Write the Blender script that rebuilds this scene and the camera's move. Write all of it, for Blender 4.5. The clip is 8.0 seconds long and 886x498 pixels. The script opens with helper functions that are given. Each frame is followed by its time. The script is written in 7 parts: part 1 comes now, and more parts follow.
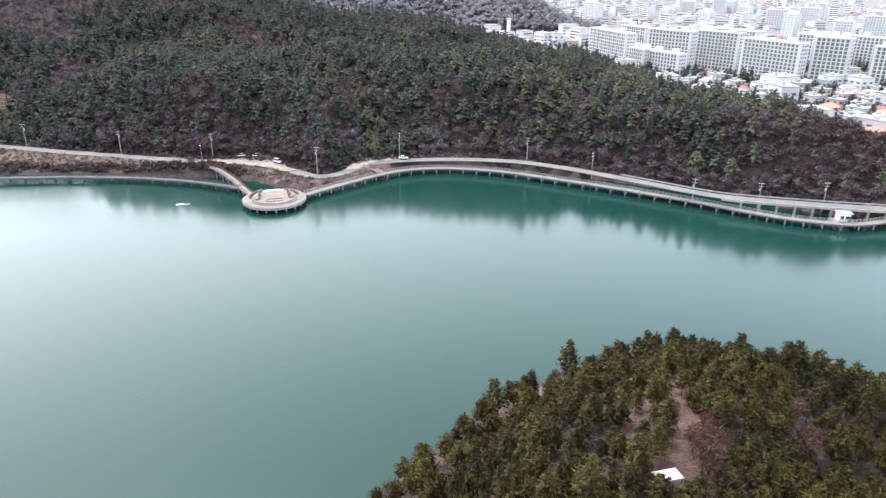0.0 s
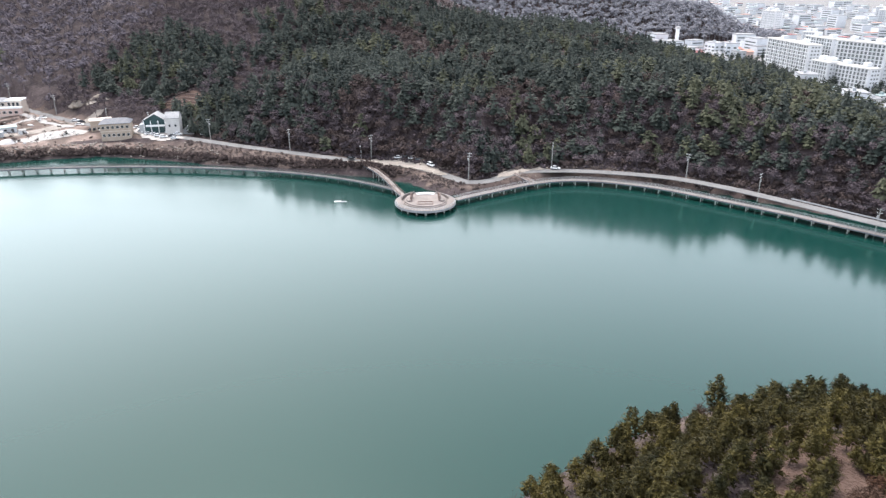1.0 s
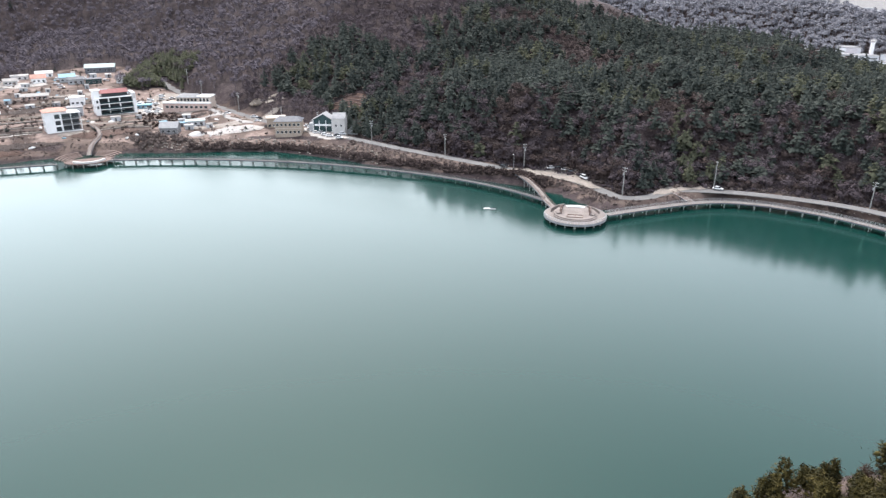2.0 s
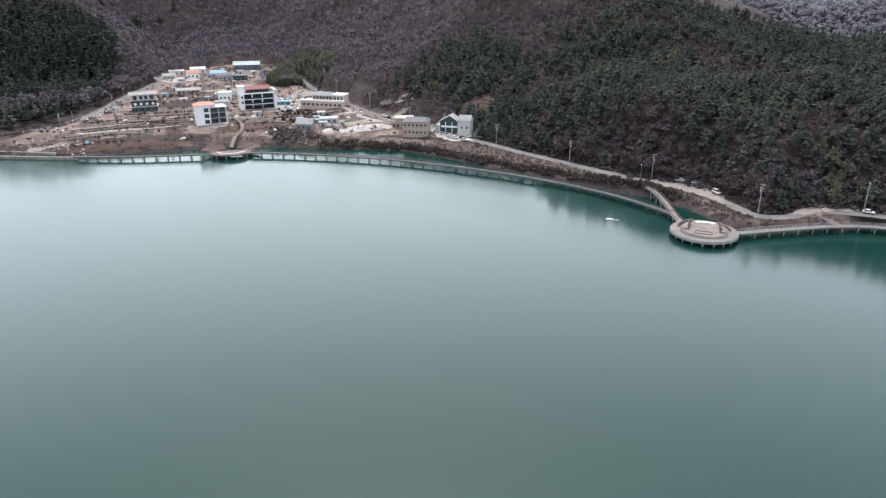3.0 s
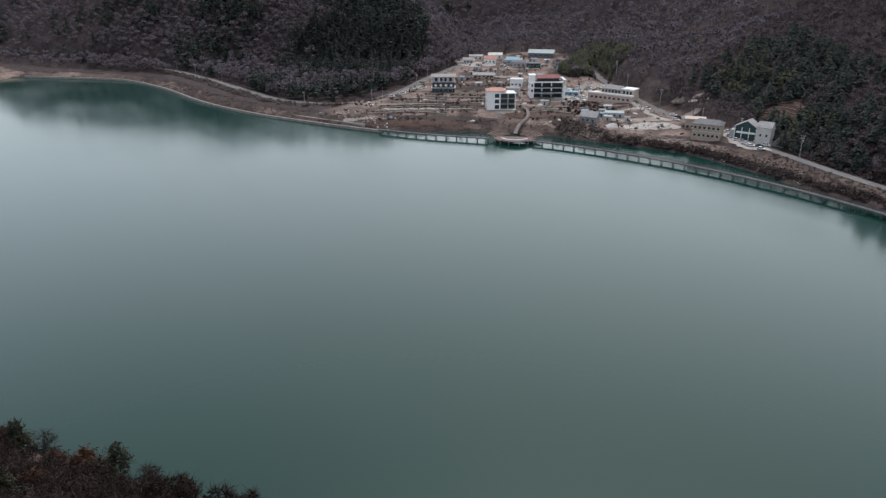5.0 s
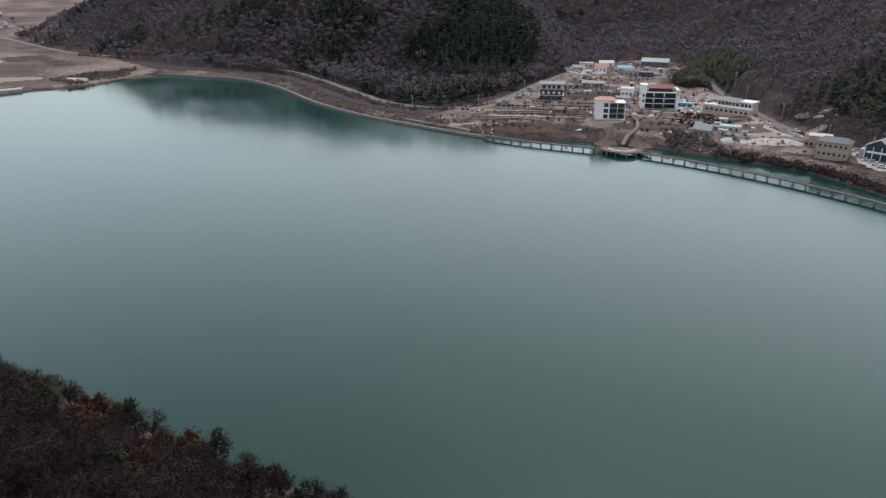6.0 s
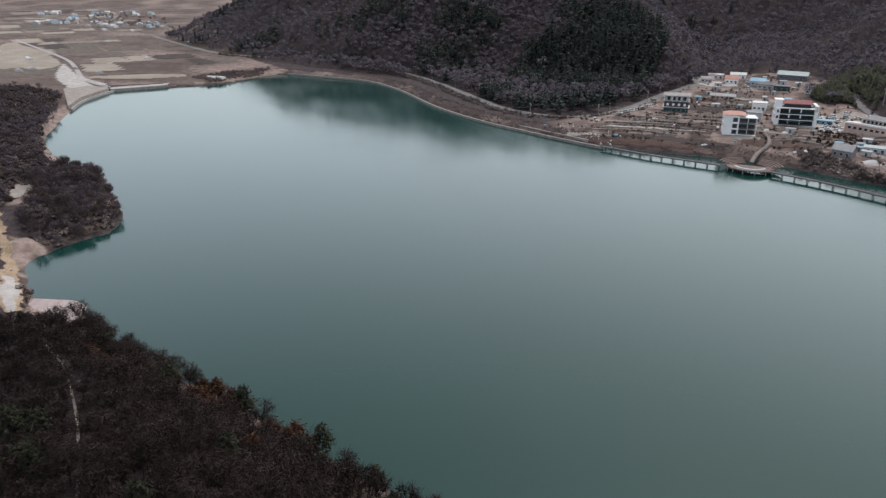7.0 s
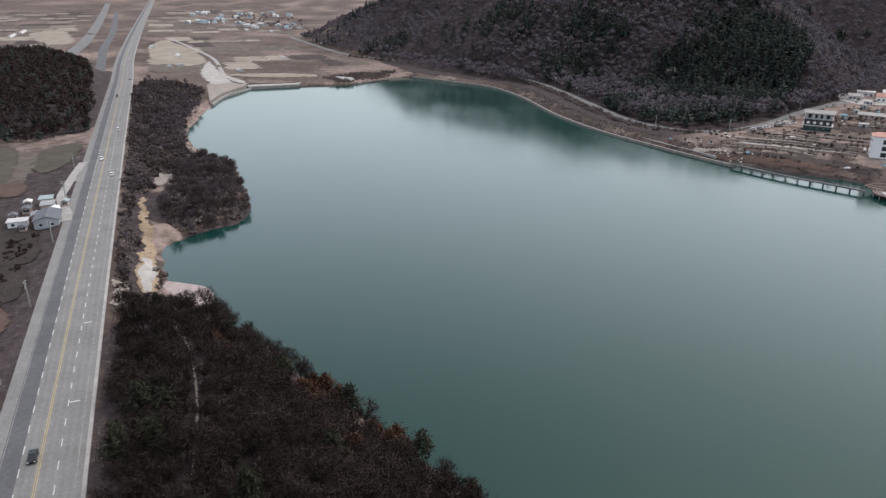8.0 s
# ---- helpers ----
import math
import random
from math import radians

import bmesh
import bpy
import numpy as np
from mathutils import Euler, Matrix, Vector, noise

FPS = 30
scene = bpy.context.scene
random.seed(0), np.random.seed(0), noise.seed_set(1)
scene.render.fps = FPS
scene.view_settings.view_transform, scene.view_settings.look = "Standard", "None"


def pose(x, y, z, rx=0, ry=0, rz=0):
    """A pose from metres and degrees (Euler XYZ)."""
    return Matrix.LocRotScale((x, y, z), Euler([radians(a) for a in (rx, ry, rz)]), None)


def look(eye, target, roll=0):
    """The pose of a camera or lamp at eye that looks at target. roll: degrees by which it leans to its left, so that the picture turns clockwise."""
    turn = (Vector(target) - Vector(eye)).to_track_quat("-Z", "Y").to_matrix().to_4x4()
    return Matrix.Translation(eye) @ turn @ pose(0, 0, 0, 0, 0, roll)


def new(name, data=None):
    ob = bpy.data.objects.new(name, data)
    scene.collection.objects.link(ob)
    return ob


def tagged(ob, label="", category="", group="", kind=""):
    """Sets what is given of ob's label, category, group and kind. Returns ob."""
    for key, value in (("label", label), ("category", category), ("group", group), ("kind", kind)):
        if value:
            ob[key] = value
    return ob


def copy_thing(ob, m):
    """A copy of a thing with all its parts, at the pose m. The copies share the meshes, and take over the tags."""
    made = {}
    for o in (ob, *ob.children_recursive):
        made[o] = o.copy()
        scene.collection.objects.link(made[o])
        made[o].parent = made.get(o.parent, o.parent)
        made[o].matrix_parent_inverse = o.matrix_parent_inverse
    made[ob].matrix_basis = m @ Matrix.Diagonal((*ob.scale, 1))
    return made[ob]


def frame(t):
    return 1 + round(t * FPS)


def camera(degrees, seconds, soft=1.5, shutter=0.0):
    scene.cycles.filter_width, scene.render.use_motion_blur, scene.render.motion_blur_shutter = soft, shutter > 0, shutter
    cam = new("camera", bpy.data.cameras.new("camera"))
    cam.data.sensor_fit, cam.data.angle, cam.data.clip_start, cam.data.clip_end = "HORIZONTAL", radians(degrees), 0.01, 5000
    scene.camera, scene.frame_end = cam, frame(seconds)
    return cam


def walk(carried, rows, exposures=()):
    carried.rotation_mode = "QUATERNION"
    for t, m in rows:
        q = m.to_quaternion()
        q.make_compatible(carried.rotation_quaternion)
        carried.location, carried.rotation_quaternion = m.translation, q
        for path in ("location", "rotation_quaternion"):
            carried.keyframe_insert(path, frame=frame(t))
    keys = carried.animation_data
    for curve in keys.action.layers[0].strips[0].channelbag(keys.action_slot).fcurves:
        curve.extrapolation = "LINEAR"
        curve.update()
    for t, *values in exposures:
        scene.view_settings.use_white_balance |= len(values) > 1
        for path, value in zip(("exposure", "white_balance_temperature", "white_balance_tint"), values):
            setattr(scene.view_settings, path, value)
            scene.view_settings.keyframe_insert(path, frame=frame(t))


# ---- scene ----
# The camera: a drone that hangs over a wooded point of the shore, climbs slowly and pans to its left.
cam = camera(65.07, 8.0, soft=1.3, shutter=0.15)
# seconds, x, y, z, heading to the left of +y, tilt below level, lean
PATH = [
    (0, 0.00, 0.00, 92.00, 0.00, 22.74, 0.48),
    (0.5, -0.02, 0.74, 92.48, 6.50, 22.65, 0.15),
    (1, -0.10, 1.42, 92.98, 12.89, 22.35, 0.03),
    (1.5, -0.23, 2.03, 93.47, 19.41, 22.09, -0.05),
    (2, -0.43, 2.57, 93.98, 25.79, 21.85, -0.13),
    (3.5, -1.35, 3.81, 95.53, 41.44, 22.05, -0.23),
    (4, -1.77, 4.09, 96.06, 47.42, 22.65, -0.24),
    (4.5, -2.25, 4.31, 96.60, 53.36, 22.76, -0.21),
    (5, -2.78, 4.45, 97.14, 59.35, 22.55, -0.19),
    (6.5, -4.73, 4.50, 98.81, 72.29, 22.05, -0.04),
    (7, -5.50, 4.38, 99.38, 77.56, 21.85, 0.07),
    (7.5, -6.32, 4.20, 99.95, 82.72, 21.68, 0.28),
    (8, -7.20, 3.95, 100.53, 87.31, 21.54, 0.46),
]
walk(cam, [(t, pose(x, y, z, 90 - tilt, 0, yaw) @ pose(0, 0, 0, 0, 0, lean)) for t, x, y, z, yaw, tilt, lean in PATH],
     exposures=[(0, 2.26), (1, 2.08), (2, 1.92), (3.5, 1.26), (5, 0.74), (6.5, 0.74), (8, 0.84)])

# ---- daylight: an even overcast ----
world = bpy.data.worlds.new("overcast_sky")
scene.world = world
world.use_nodes = True
wn, wl = world.node_tree.nodes, world.node_tree.links
sky = wn.new("ShaderNodeTexSky")
sky.sky_type, sky.sun_disc = "NISHITA", False
SUN_EL, SUN_AZ = radians(64), radians(-42)
sky.sun_elevation, sky.sun_rotation, sky.air_density, sky.dust_density, sky.altitude = SUN_EL, SUN_AZ, 1.0, 4.0, 100
veil = wn.new("ShaderNodeHueSaturation")
veil.inputs["Saturation"].default_value = 0.45
wl.new(sky.outputs["Color"], veil.inputs["Color"])
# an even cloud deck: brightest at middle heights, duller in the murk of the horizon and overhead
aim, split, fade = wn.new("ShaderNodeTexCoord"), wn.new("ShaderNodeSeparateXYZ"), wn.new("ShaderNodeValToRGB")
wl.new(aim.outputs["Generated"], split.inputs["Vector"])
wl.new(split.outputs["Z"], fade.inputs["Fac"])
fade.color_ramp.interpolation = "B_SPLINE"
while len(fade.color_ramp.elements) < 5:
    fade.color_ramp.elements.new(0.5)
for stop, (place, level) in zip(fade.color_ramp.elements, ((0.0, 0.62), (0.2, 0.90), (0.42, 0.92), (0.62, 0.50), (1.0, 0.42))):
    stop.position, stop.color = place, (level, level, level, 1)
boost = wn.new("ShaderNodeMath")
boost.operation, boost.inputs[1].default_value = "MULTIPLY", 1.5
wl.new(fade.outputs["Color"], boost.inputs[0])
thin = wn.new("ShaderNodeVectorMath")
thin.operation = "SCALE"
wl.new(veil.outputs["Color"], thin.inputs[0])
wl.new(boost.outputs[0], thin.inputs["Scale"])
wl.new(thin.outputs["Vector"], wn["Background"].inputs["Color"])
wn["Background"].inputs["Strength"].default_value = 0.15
sun = new("sun", bpy.data.lights.new("sun", "SUN"))
sun.data.energy, sun.data.angle, sun.data.color = 0.5, radians(24), (1.0, 0.98, 0.96)
sun.matrix_world = look((0, 0, 0), (-math.sin(SUN_AZ) * math.cos(SUN_EL), -math.cos(SUN_AZ) * math.cos(SUN_EL), -math.sin(SUN_EL)))
sun.location = (0, 0, 400)


# ---- materials ----
def surf(name, a, b, scale=1.0, fine=8.0, rough=0.85, bump=0.3, metal=0.0, rand=0.0, island=0.0, spec=0.3):
    """A procedural surface: two colours mixed by coarse and fine noise, with relief; rand and island vary the brightness from piece to piece."""
    m = bpy.data.materials.new(name)
    m.use_nodes = True
    n, l = m.node_tree.nodes, m.node_tree.links
    p = n["Principled BSDF"]
    p.inputs["Roughness"].default_value, p.inputs["Metallic"].default_value = rough, metal
    p.inputs["Specular IOR Level"].default_value = spec
    geo = n.new("ShaderNodeNewGeometry")
    coarse, grain = n.new("ShaderNodeTexNoise"), n.new("ShaderNodeTexNoise")
    for t, s, det in ((coarse, scale, 3.0), (grain, scale * fine, 4.0)):
        t.inputs["Scale"].default_value, t.inputs["Detail"].default_value = s, det
        l.new(geo.outputs["Position"], t.inputs["Vector"])
    add = n.new("ShaderNodeMath")
    add.operation = "ADD"
    l.new(coarse.outputs["Fac"], add.inputs[0])
    l.new(grain.outputs["Fac"], add.inputs[1])
    rng = n.new("ShaderNodeMapRange")
    rng.inputs["From Min"].default_value, rng.inputs["From Max"].default_value = 0.75, 1.25
    l.new(add.outputs[0], rng.inputs["Value"])
    mix = n.new("ShaderNodeMix")
    mix.data_type = "RGBA"
    mix.inputs["A"].default_value, mix.inputs["B"].default_value = (*a, 1), (*b, 1)
    l.new(rng.outputs["Result"], mix.inputs["Factor"])
    col = mix.outputs["Result"]
    for amount, socket in ((rand, "rand"), (island, "island")):
        if amount:
            src = n.new("ShaderNodeObjectInfo").outputs["Random"] if socket == "rand" else geo.outputs["Random Per Island"]
            r = n.new("ShaderNodeMapRange")
            r.inputs["To Min"].default_value, r.inputs["To Max"].default_value = 1 - amount, 1 + amount
            l.new(src, r.inputs["Value"])
            hs = n.new("ShaderNodeHueSaturation")
            l.new(r.outputs["Result"], hs.inputs["Value"])
            l.new(col, hs.inputs["Color"])
            col = hs.outputs["Color"]
    l.new(col, p.inputs["Base Color"])
    if bump:
        bp = n.new("ShaderNodeBump")
        bp.inputs["Strength"].default_value, bp.inputs["Distance"].default_value = bump, 0.25 / max(scale, 0.05)
        l.new(grain.outputs["Fac"], bp.inputs["Height"])
        l.new(bp.outputs["Normal"], p.inputs["Normal"])
    return m


def ground_material():
    """Leaf litter, dry grass, bare earth and city paving, by the land cover stored in the sheet's vertices."""
    m = bpy.data.materials.new("ground_cover")
    m.use_nodes = True
    n, l = m.node_tree.nodes, m.node_tree.links
    p = n["Principled BSDF"]
    p.inputs["Roughness"].default_value, p.inputs["Specular IOR Level"].default_value = 0.95, 0.15
    geo = n.new("ShaderNodeNewGeometry")

    def noise_of(s, det=4.0, rough=0.6):
        t = n.new("ShaderNodeTexNoise")
        t.inputs["Scale"].default_value, t.inputs["Detail"].default_value, t.inputs["Roughness"].default_value = s, det, rough
        l.new(geo.outputs["Position"], t.inputs["Vector"])
        return t.outputs["Fac"]

    def ramp(f, lo, hi):
        r = n.new("ShaderNodeMapRange")
        r.interpolation_type = "SMOOTHSTEP"
        r.inputs["From Min"].default_value, r.inputs["From Max"].default_value = lo, hi
        l.new(f, r.inputs["Value"])
        return r.outputs["Result"]

    def blend(f, a, b):
        x = n.new("ShaderNodeMix")
        x.data_type = "RGBA"
        l.new(f, x.inputs["Factor"])
        for key, v in (("A", a), ("B", b)):
            if isinstance(v, tuple):
                x.inputs[key].default_value = (*v, 1)
            else:
                l.new(v, x.inputs[key])
        return x.outputs["Result"]

    def attr(name):
        a = n.new("ShaderNodeAttribute")
        a.attribute_name = name
        j = n.new("ShaderNodeMath")
        j.operation = "MULTIPLY_ADD"
        j.inputs[1].default_value = 1.0
        l.new(a.outputs["Fac"], j.inputs[0])
        d = n.new("ShaderNodeMath")
        d.operation = "MULTIPLY_ADD"
        d.inputs[1].default_value, d.inputs[2].default_value = 0.5, -0.25
        l.new(noise_of(0.16), d.inputs[0])
        l.new(d.outputs[0], j.inputs[2])
        return ramp(j.outputs[0], 0.35, 0.65)

    big, mid, small = noise_of(0.02), noise_of(0.17, 6.0, 0.7), noise_of(0.8, 6.0, 0.75)
    litter = blend(ramp(mid, 0.35, 0.65), (0.034, 0.025, 0.026), (0.068, 0.052, 0.053))
    grass = blend(ramp(big, 0.4, 0.6), (0.078, 0.056, 0.048), (0.130, 0.098, 0.084))
    grass = blend(ramp(mid, 0.5, 0.75), grass, (0.050, 0.036, 0.034))
    earth = blend(ramp(mid, 0.35, 0.7), (0.175, 0.128, 0.110), (0.31, 0.240, 0.210))
    town = blend(ramp(mid, 0.4, 0.6), (0.15, 0.145, 0.145), (0.24, 0.235, 0.23))
    col = blend(attr("open_land"), litter, grass)
    col = blend(attr("bare_earth"), col, earth)
    col = blend(attr("paved"), col, town)
    col = blend(ramp(small, 0.52, 0.70), col, blend(ramp(small, 0.2, 0.9), (0.03, 0.025, 0.022), (0.20, 0.17, 0.15)))
    l.new(col, p.inputs["Base Color"])
    bp = n.new("ShaderNodeBump")
    bp.inputs["Strength"].default_value, bp.inputs["Distance"].default_value = 0.7, 0.6
    l.new(small, bp.inputs["Height"])
    l.new(bp.outputs["Normal"], p.inputs["Normal"])
    return m


def water_material():
    """Turbid green water under a glossy face; soft streaks of ruffled and smooth water lie across it."""
    m = bpy.data.materials.new("lake_water")
    m.use_nodes = True
    n, l = m.node_tree.nodes, m.node_tree.links
    n.remove(n["Principled BSDF"])
    geo, turn = n.new("ShaderNodeNewGeometry"), n.new("ShaderNodeMapping")
    turn.inputs["Rotation"].default_value = (0, 0, radians(25))
    turn.inputs["Scale"].default_value = (0.010, 0.045, 0.01)
    l.new(geo.outputs["Position"], turn.inputs["Vector"])

    def noise_of(scale, detail, vector):
        t = n.new("ShaderNodeTexNoise")
        t.inputs["Scale"].default_value, t.inputs["Detail"].default_value = scale, detail
        l.new(vector, t.inputs["Vector"])
        return t.outputs["Fac"]

    drift, streak, wave = noise_of(0.011, 3.0, geo.outputs["Position"]), noise_of(1.0, 6.0, turn.outputs["Vector"]), noise_of(0.9, 3.0, geo.outputs["Position"])
    both = n.new("ShaderNodeMath")
    both.operation = "ADD"
    l.new(drift, both.inputs[0])
    l.new(streak, both.inputs[1])
    rough = n.new("ShaderNodeMapRange")
    rough.inputs["From Min"].default_value, rough.inputs["From Max"].default_value = 0.7, 1.3
    rough.inputs["To Min"].default_value, rough.inputs["To Max"].default_value = 0.09, 0.17
    l.new(both.outputs[0], rough.inputs["Value"])
    bp = n.new("ShaderNodeBump")
    bp.inputs["Strength"].default_value, bp.inputs["Distance"].default_value = 0.16, 0.05
    l.new(wave, bp.inputs["Height"])
    body, face, edge, both_layers = n.new("ShaderNodeBsdfDiffuse"), n.new("ShaderNodeBsdfGlossy"), n.new("ShaderNodeFresnel"), n.new("ShaderNodeMixShader")
    mix = n.new("ShaderNodeMix")
    mix.data_type = "RGBA"
    mix.inputs["A"].default_value, mix.inputs["B"].default_value = (0.003, 0.028, 0.023, 1), (0.005, 0.034, 0.028, 1)
    l.new(drift, mix.inputs["Factor"])
    l.new(mix.outputs["Result"], body.inputs["Color"])
    face.inputs["Color"].default_value = (0.945, 1.0, 0.98, 1)
    l.new(rough.outputs["Result"], face.inputs["Roughness"])
    edge.inputs["IOR"].default_value = 1.36
    for node in (body, face, edge):
        l.new(bp.outputs["Normal"], node.inputs["Normal"])
    l.new(edge.outputs["Fac"], both_layers.inputs["Fac"])
    l.new(body.outputs["BSDF"], both_layers.inputs[1])
    l.new(face.outputs["BSDF"], both_layers.inputs[2])
    l.new(both_layers.outputs["Shader"], n["Material Output"].inputs["Surface"])
    return m


M_GROUND, M_WATER = ground_material(), water_material()
M_PINE = surf("pine_needles", (0.018, 0.0245, 0.0215), (0.050, 0.058, 0.048), 0.035, 4, 0.8, 0, island=0.10, spec=0.2)
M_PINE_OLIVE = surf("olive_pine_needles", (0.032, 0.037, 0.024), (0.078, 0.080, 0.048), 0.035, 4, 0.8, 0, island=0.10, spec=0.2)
# pines of the point: light in the eastern needle colour, shade in the western
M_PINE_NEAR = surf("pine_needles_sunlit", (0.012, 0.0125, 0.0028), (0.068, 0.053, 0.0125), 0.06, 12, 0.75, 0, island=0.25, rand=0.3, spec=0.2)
M_PINE_SHADED = surf("shaded_pine_needles", (0.011, 0.0125, 0.007), (0.036, 0.036, 0.020), 0.06, 12, 0.8, 0, island=0.25, rand=0.2, spec=0.2)
M_BAMBOO = surf("bamboo_leaves", (0.056, 0.062, 0.034), (0.098, 0.100, 0.056), 0.1, 12, 0.7, 0, island=0.3)
M_TWIG = surf("bare_twigs", (0.066, 0.053, 0.059), (0.102, 0.083, 0.090), 0.03, 14, 0.9, 0, island=0.10, spec=0.1)
# far valley twigs, their colour paled and blued for the haze
M_TWIG_HAZED = surf("hazed_mauve_twigs", (0.092, 0.079, 0.092), (0.138, 0.121, 0.139), 0.02, 8, 0.9, 0, island=0.10, spec=0.1)
M_TWIG_MID = surf("dark_brown_twigs", (0.045, 0.033, 0.031), (0.081, 0.061, 0.057), 0.03, 10, 0.9, 0, island=0.12, spec=0.1)
M_TWIG_DARK = surf("dark_twigs", (0.020, 0.0125, 0.011), (0.043, 0.029, 0.025), 0.05, 14, 0.9, 0, island=0.3, spec=0.1)
# wood of the hill behind the town, with distance haze put into its colour
M_FARWOOD = surf("hazed_far_wood", (0.180, 0.178, 0.200), (0.250, 0.250, 0.275), 0.015, 14, 0.9, 0, island=0.2, spec=0.1)
M_TWIG_BROWN = surf("brown_twigs", (0.018, 0.0125, 0.0112), (0.043, 0.031, 0.0275), 0.05, 14, 0.9, 0, island=0.25, spec=0.1)
M_TWIG_RED = surf("reddish_brown_twigs", (0.050, 0.030, 0.022), (0.098, 0.060, 0.044), 0.08, 12, 0.9, 0, island=0.25, spec=0.1)
M_RUST = surf("rust_leaves", (0.050, 0.026, 0.017), (0.094, 0.050, 0.031), 0.1, 12, 0.85, 0, island=0.35, spec=0.1)
M_BARK = surf("bark", (0.07, 0.05, 0.04), (0.13, 0.10, 0.085), 1.0, 8, 0.9, 0.3)
M_ASPHALT = surf("asphalt", (0.13, 0.128, 0.128), (0.19, 0.186, 0.183), 0.12, 12, 0.9, 0.15)
M_ASPHALT_DARK = surf("dark_asphalt", (0.085, 0.085, 0.092), (0.12, 0.12, 0.125), 0.12, 12, 0.9, 0.15)
M_CONCRETE = surf("concrete", (0.26, 0.245, 0.235), (0.38, 0.36, 0.34), 0.3, 10, 0.9, 0.2, rand=0.08)
M_STONE = surf("grey_stone", (0.17, 0.155, 0.145), (0.34, 0.31, 0.28), 0.5, 6, 0.95, 0.6, rand=0.15)
M_DECK = surf("weathered_timber", (0.175, 0.15, 0.137), (0.255, 0.22, 0.204), 0.25, 14, 0.85, 0.2, rand=0.06)
M_DECK_DARK = surf("brown_timber", (0.12, 0.082, 0.070), (0.20, 0.145, 0.125), 0.4, 12, 0.85, 0.2, rand=0.08)
M_PILE = surf("pile_concrete", (0.22, 0.22, 0.21), (0.34, 0.33, 0.31), 0.5, 8, 0.9, 0.2, rand=0.1)
M_DARKCONCRETE = surf("dark_grey_concrete", (0.050, 0.050, 0.047), (0.090, 0.088, 0.082), 0.5, 8, 0.85, 0.2, rand=0.1)
M_STEEL = surf("galvanised_steel", (0.34, 0.35, 0.36), (0.48, 0.48, 0.48), 0.6, 8, 0.5, 0.05, metal=0.6)
M_DARKSTEEL = surf("dark_steel", (0.05, 0.052, 0.055), (0.085, 0.085, 0.09), 0.6, 8, 0.5, 0.05, metal=0.5)
M_WHITE = surf("white_plaster", (0.76, 0.76, 0.75), (0.86, 0.86, 0.85), 0.25, 10, 0.8, 0.1, rand=0.05)
M_CREAM = surf("cream_plaster", (0.46, 0.38, 0.32), (0.56, 0.48, 0.41), 0.25, 10, 0.85, 0.1)
M_TAN = surf("tan_brick", (0.33, 0.27, 0.215), (0.42, 0.35, 0.285), 0.5, 14, 0.9, 0.2)
M_GREYWALL = surf("grey_cladding", (0.36, 0.37, 0.38), (0.48, 0.49, 0.50), 0.25, 10, 0.7, 0.1, rand=0.1)
M_ORANGE = surf("terracotta_roof", (0.42, 0.22, 0.17), (0.52, 0.31, 0.25), 0.5, 12, 0.8, 0.3, rand=0.1)
M_PINK = surf("pinkish_plaster", (0.42, 0.30, 0.26), (0.52, 0.40, 0.35), 0.3, 10, 0.85, 0.1)
M_REDROOF = surf("dull_red_roof", (0.22, 0.088, 0.085), (0.30, 0.13, 0.125), 0.5, 12, 0.8, 0.3, rand=0.1)
M_BLUEROOF = surf("blue_metal_roof", (0.12, 0.25, 0.33), (0.18, 0.34, 0.42), 0.4, 10, 0.5, 0.1, rand=0.15)
M_TEALROOF = surf("pale_teal_roof", (0.24, 0.30, 0.30), (0.32, 0.38, 0.375), 0.4, 10, 0.5, 0.1, rand=0.15)
M_GREYROOF = surf("grey_roof", (0.20, 0.20, 0.21), (0.30, 0.30, 0.30), 0.4, 10, 0.7, 0.2, rand=0.15)
M_SLATE = surf("dark_slate_roof", (0.085, 0.09, 0.105), (0.13, 0.135, 0.15), 0.6, 10, 0.6, 0.2)
M_PALEROOF = surf("pale_roof", (0.46, 0.445, 0.43), (0.60, 0.58, 0.56), 0.3, 10, 0.8, 0.1, rand=0.12)
M_GLASS = surf("window_glass", (0.018, 0.022, 0.026), (0.035, 0.042, 0.048), 0.3, 6, 0.12, 0, spec=0.6)
M_GREENGLASS = surf("green_glass", (0.018, 0.042, 0.045), (0.032, 0.066, 0.070), 0.3, 6, 0.12, 0, spec=0.6)
M_RUBBER = surf("tyre_rubber", (0.02, 0.02, 0.02), (0.035, 0.035, 0.035), 2, 6, 0.9, 0)
M_PAINT = surf("road_paint", (0.40, 0.40, 0.39), (0.58, 0.58, 0.57), 0.6, 10, 0.8, 0.05)
M_PAINT_WORN = surf("worn_road_paint", (0.17, 0.168, 0.165), (0.36, 0.36, 0.35), 0.25, 8, 0.85, 0.05)
M_YELLOW = surf("yellow_paint", (0.34, 0.26, 0.13), (0.46, 0.36, 0.18), 0.6, 10, 0.8, 0.05)
M_SAND = surf("pale_gravel", (0.21, 0.183, 0.16), (0.34, 0.30, 0.265), 0.25, 9, 0.95, 0.4)
M_SAND_DULL = surf("dry_grass", (0.085, 0.068, 0.056), (0.150, 0.125, 0.104), 0.15, 12, 0.95, 0.5)
M_PALEGRAVEL = surf("white_gravel", (0.30, 0.275, 0.255), (0.46, 0.43, 0.405), 0.3, 9, 0.95, 0.4)
M_TANFIELD = surf("tan_field", (0.16, 0.130, 0.104), (0.25, 0.212, 0.175), 0.06, 20, 0.95, 0.4)
M_STRAW = surf("straw_field", (0.24, 0.205, 0.165), (0.34, 0.295, 0.245), 0.05, 20, 0.95, 0.4)
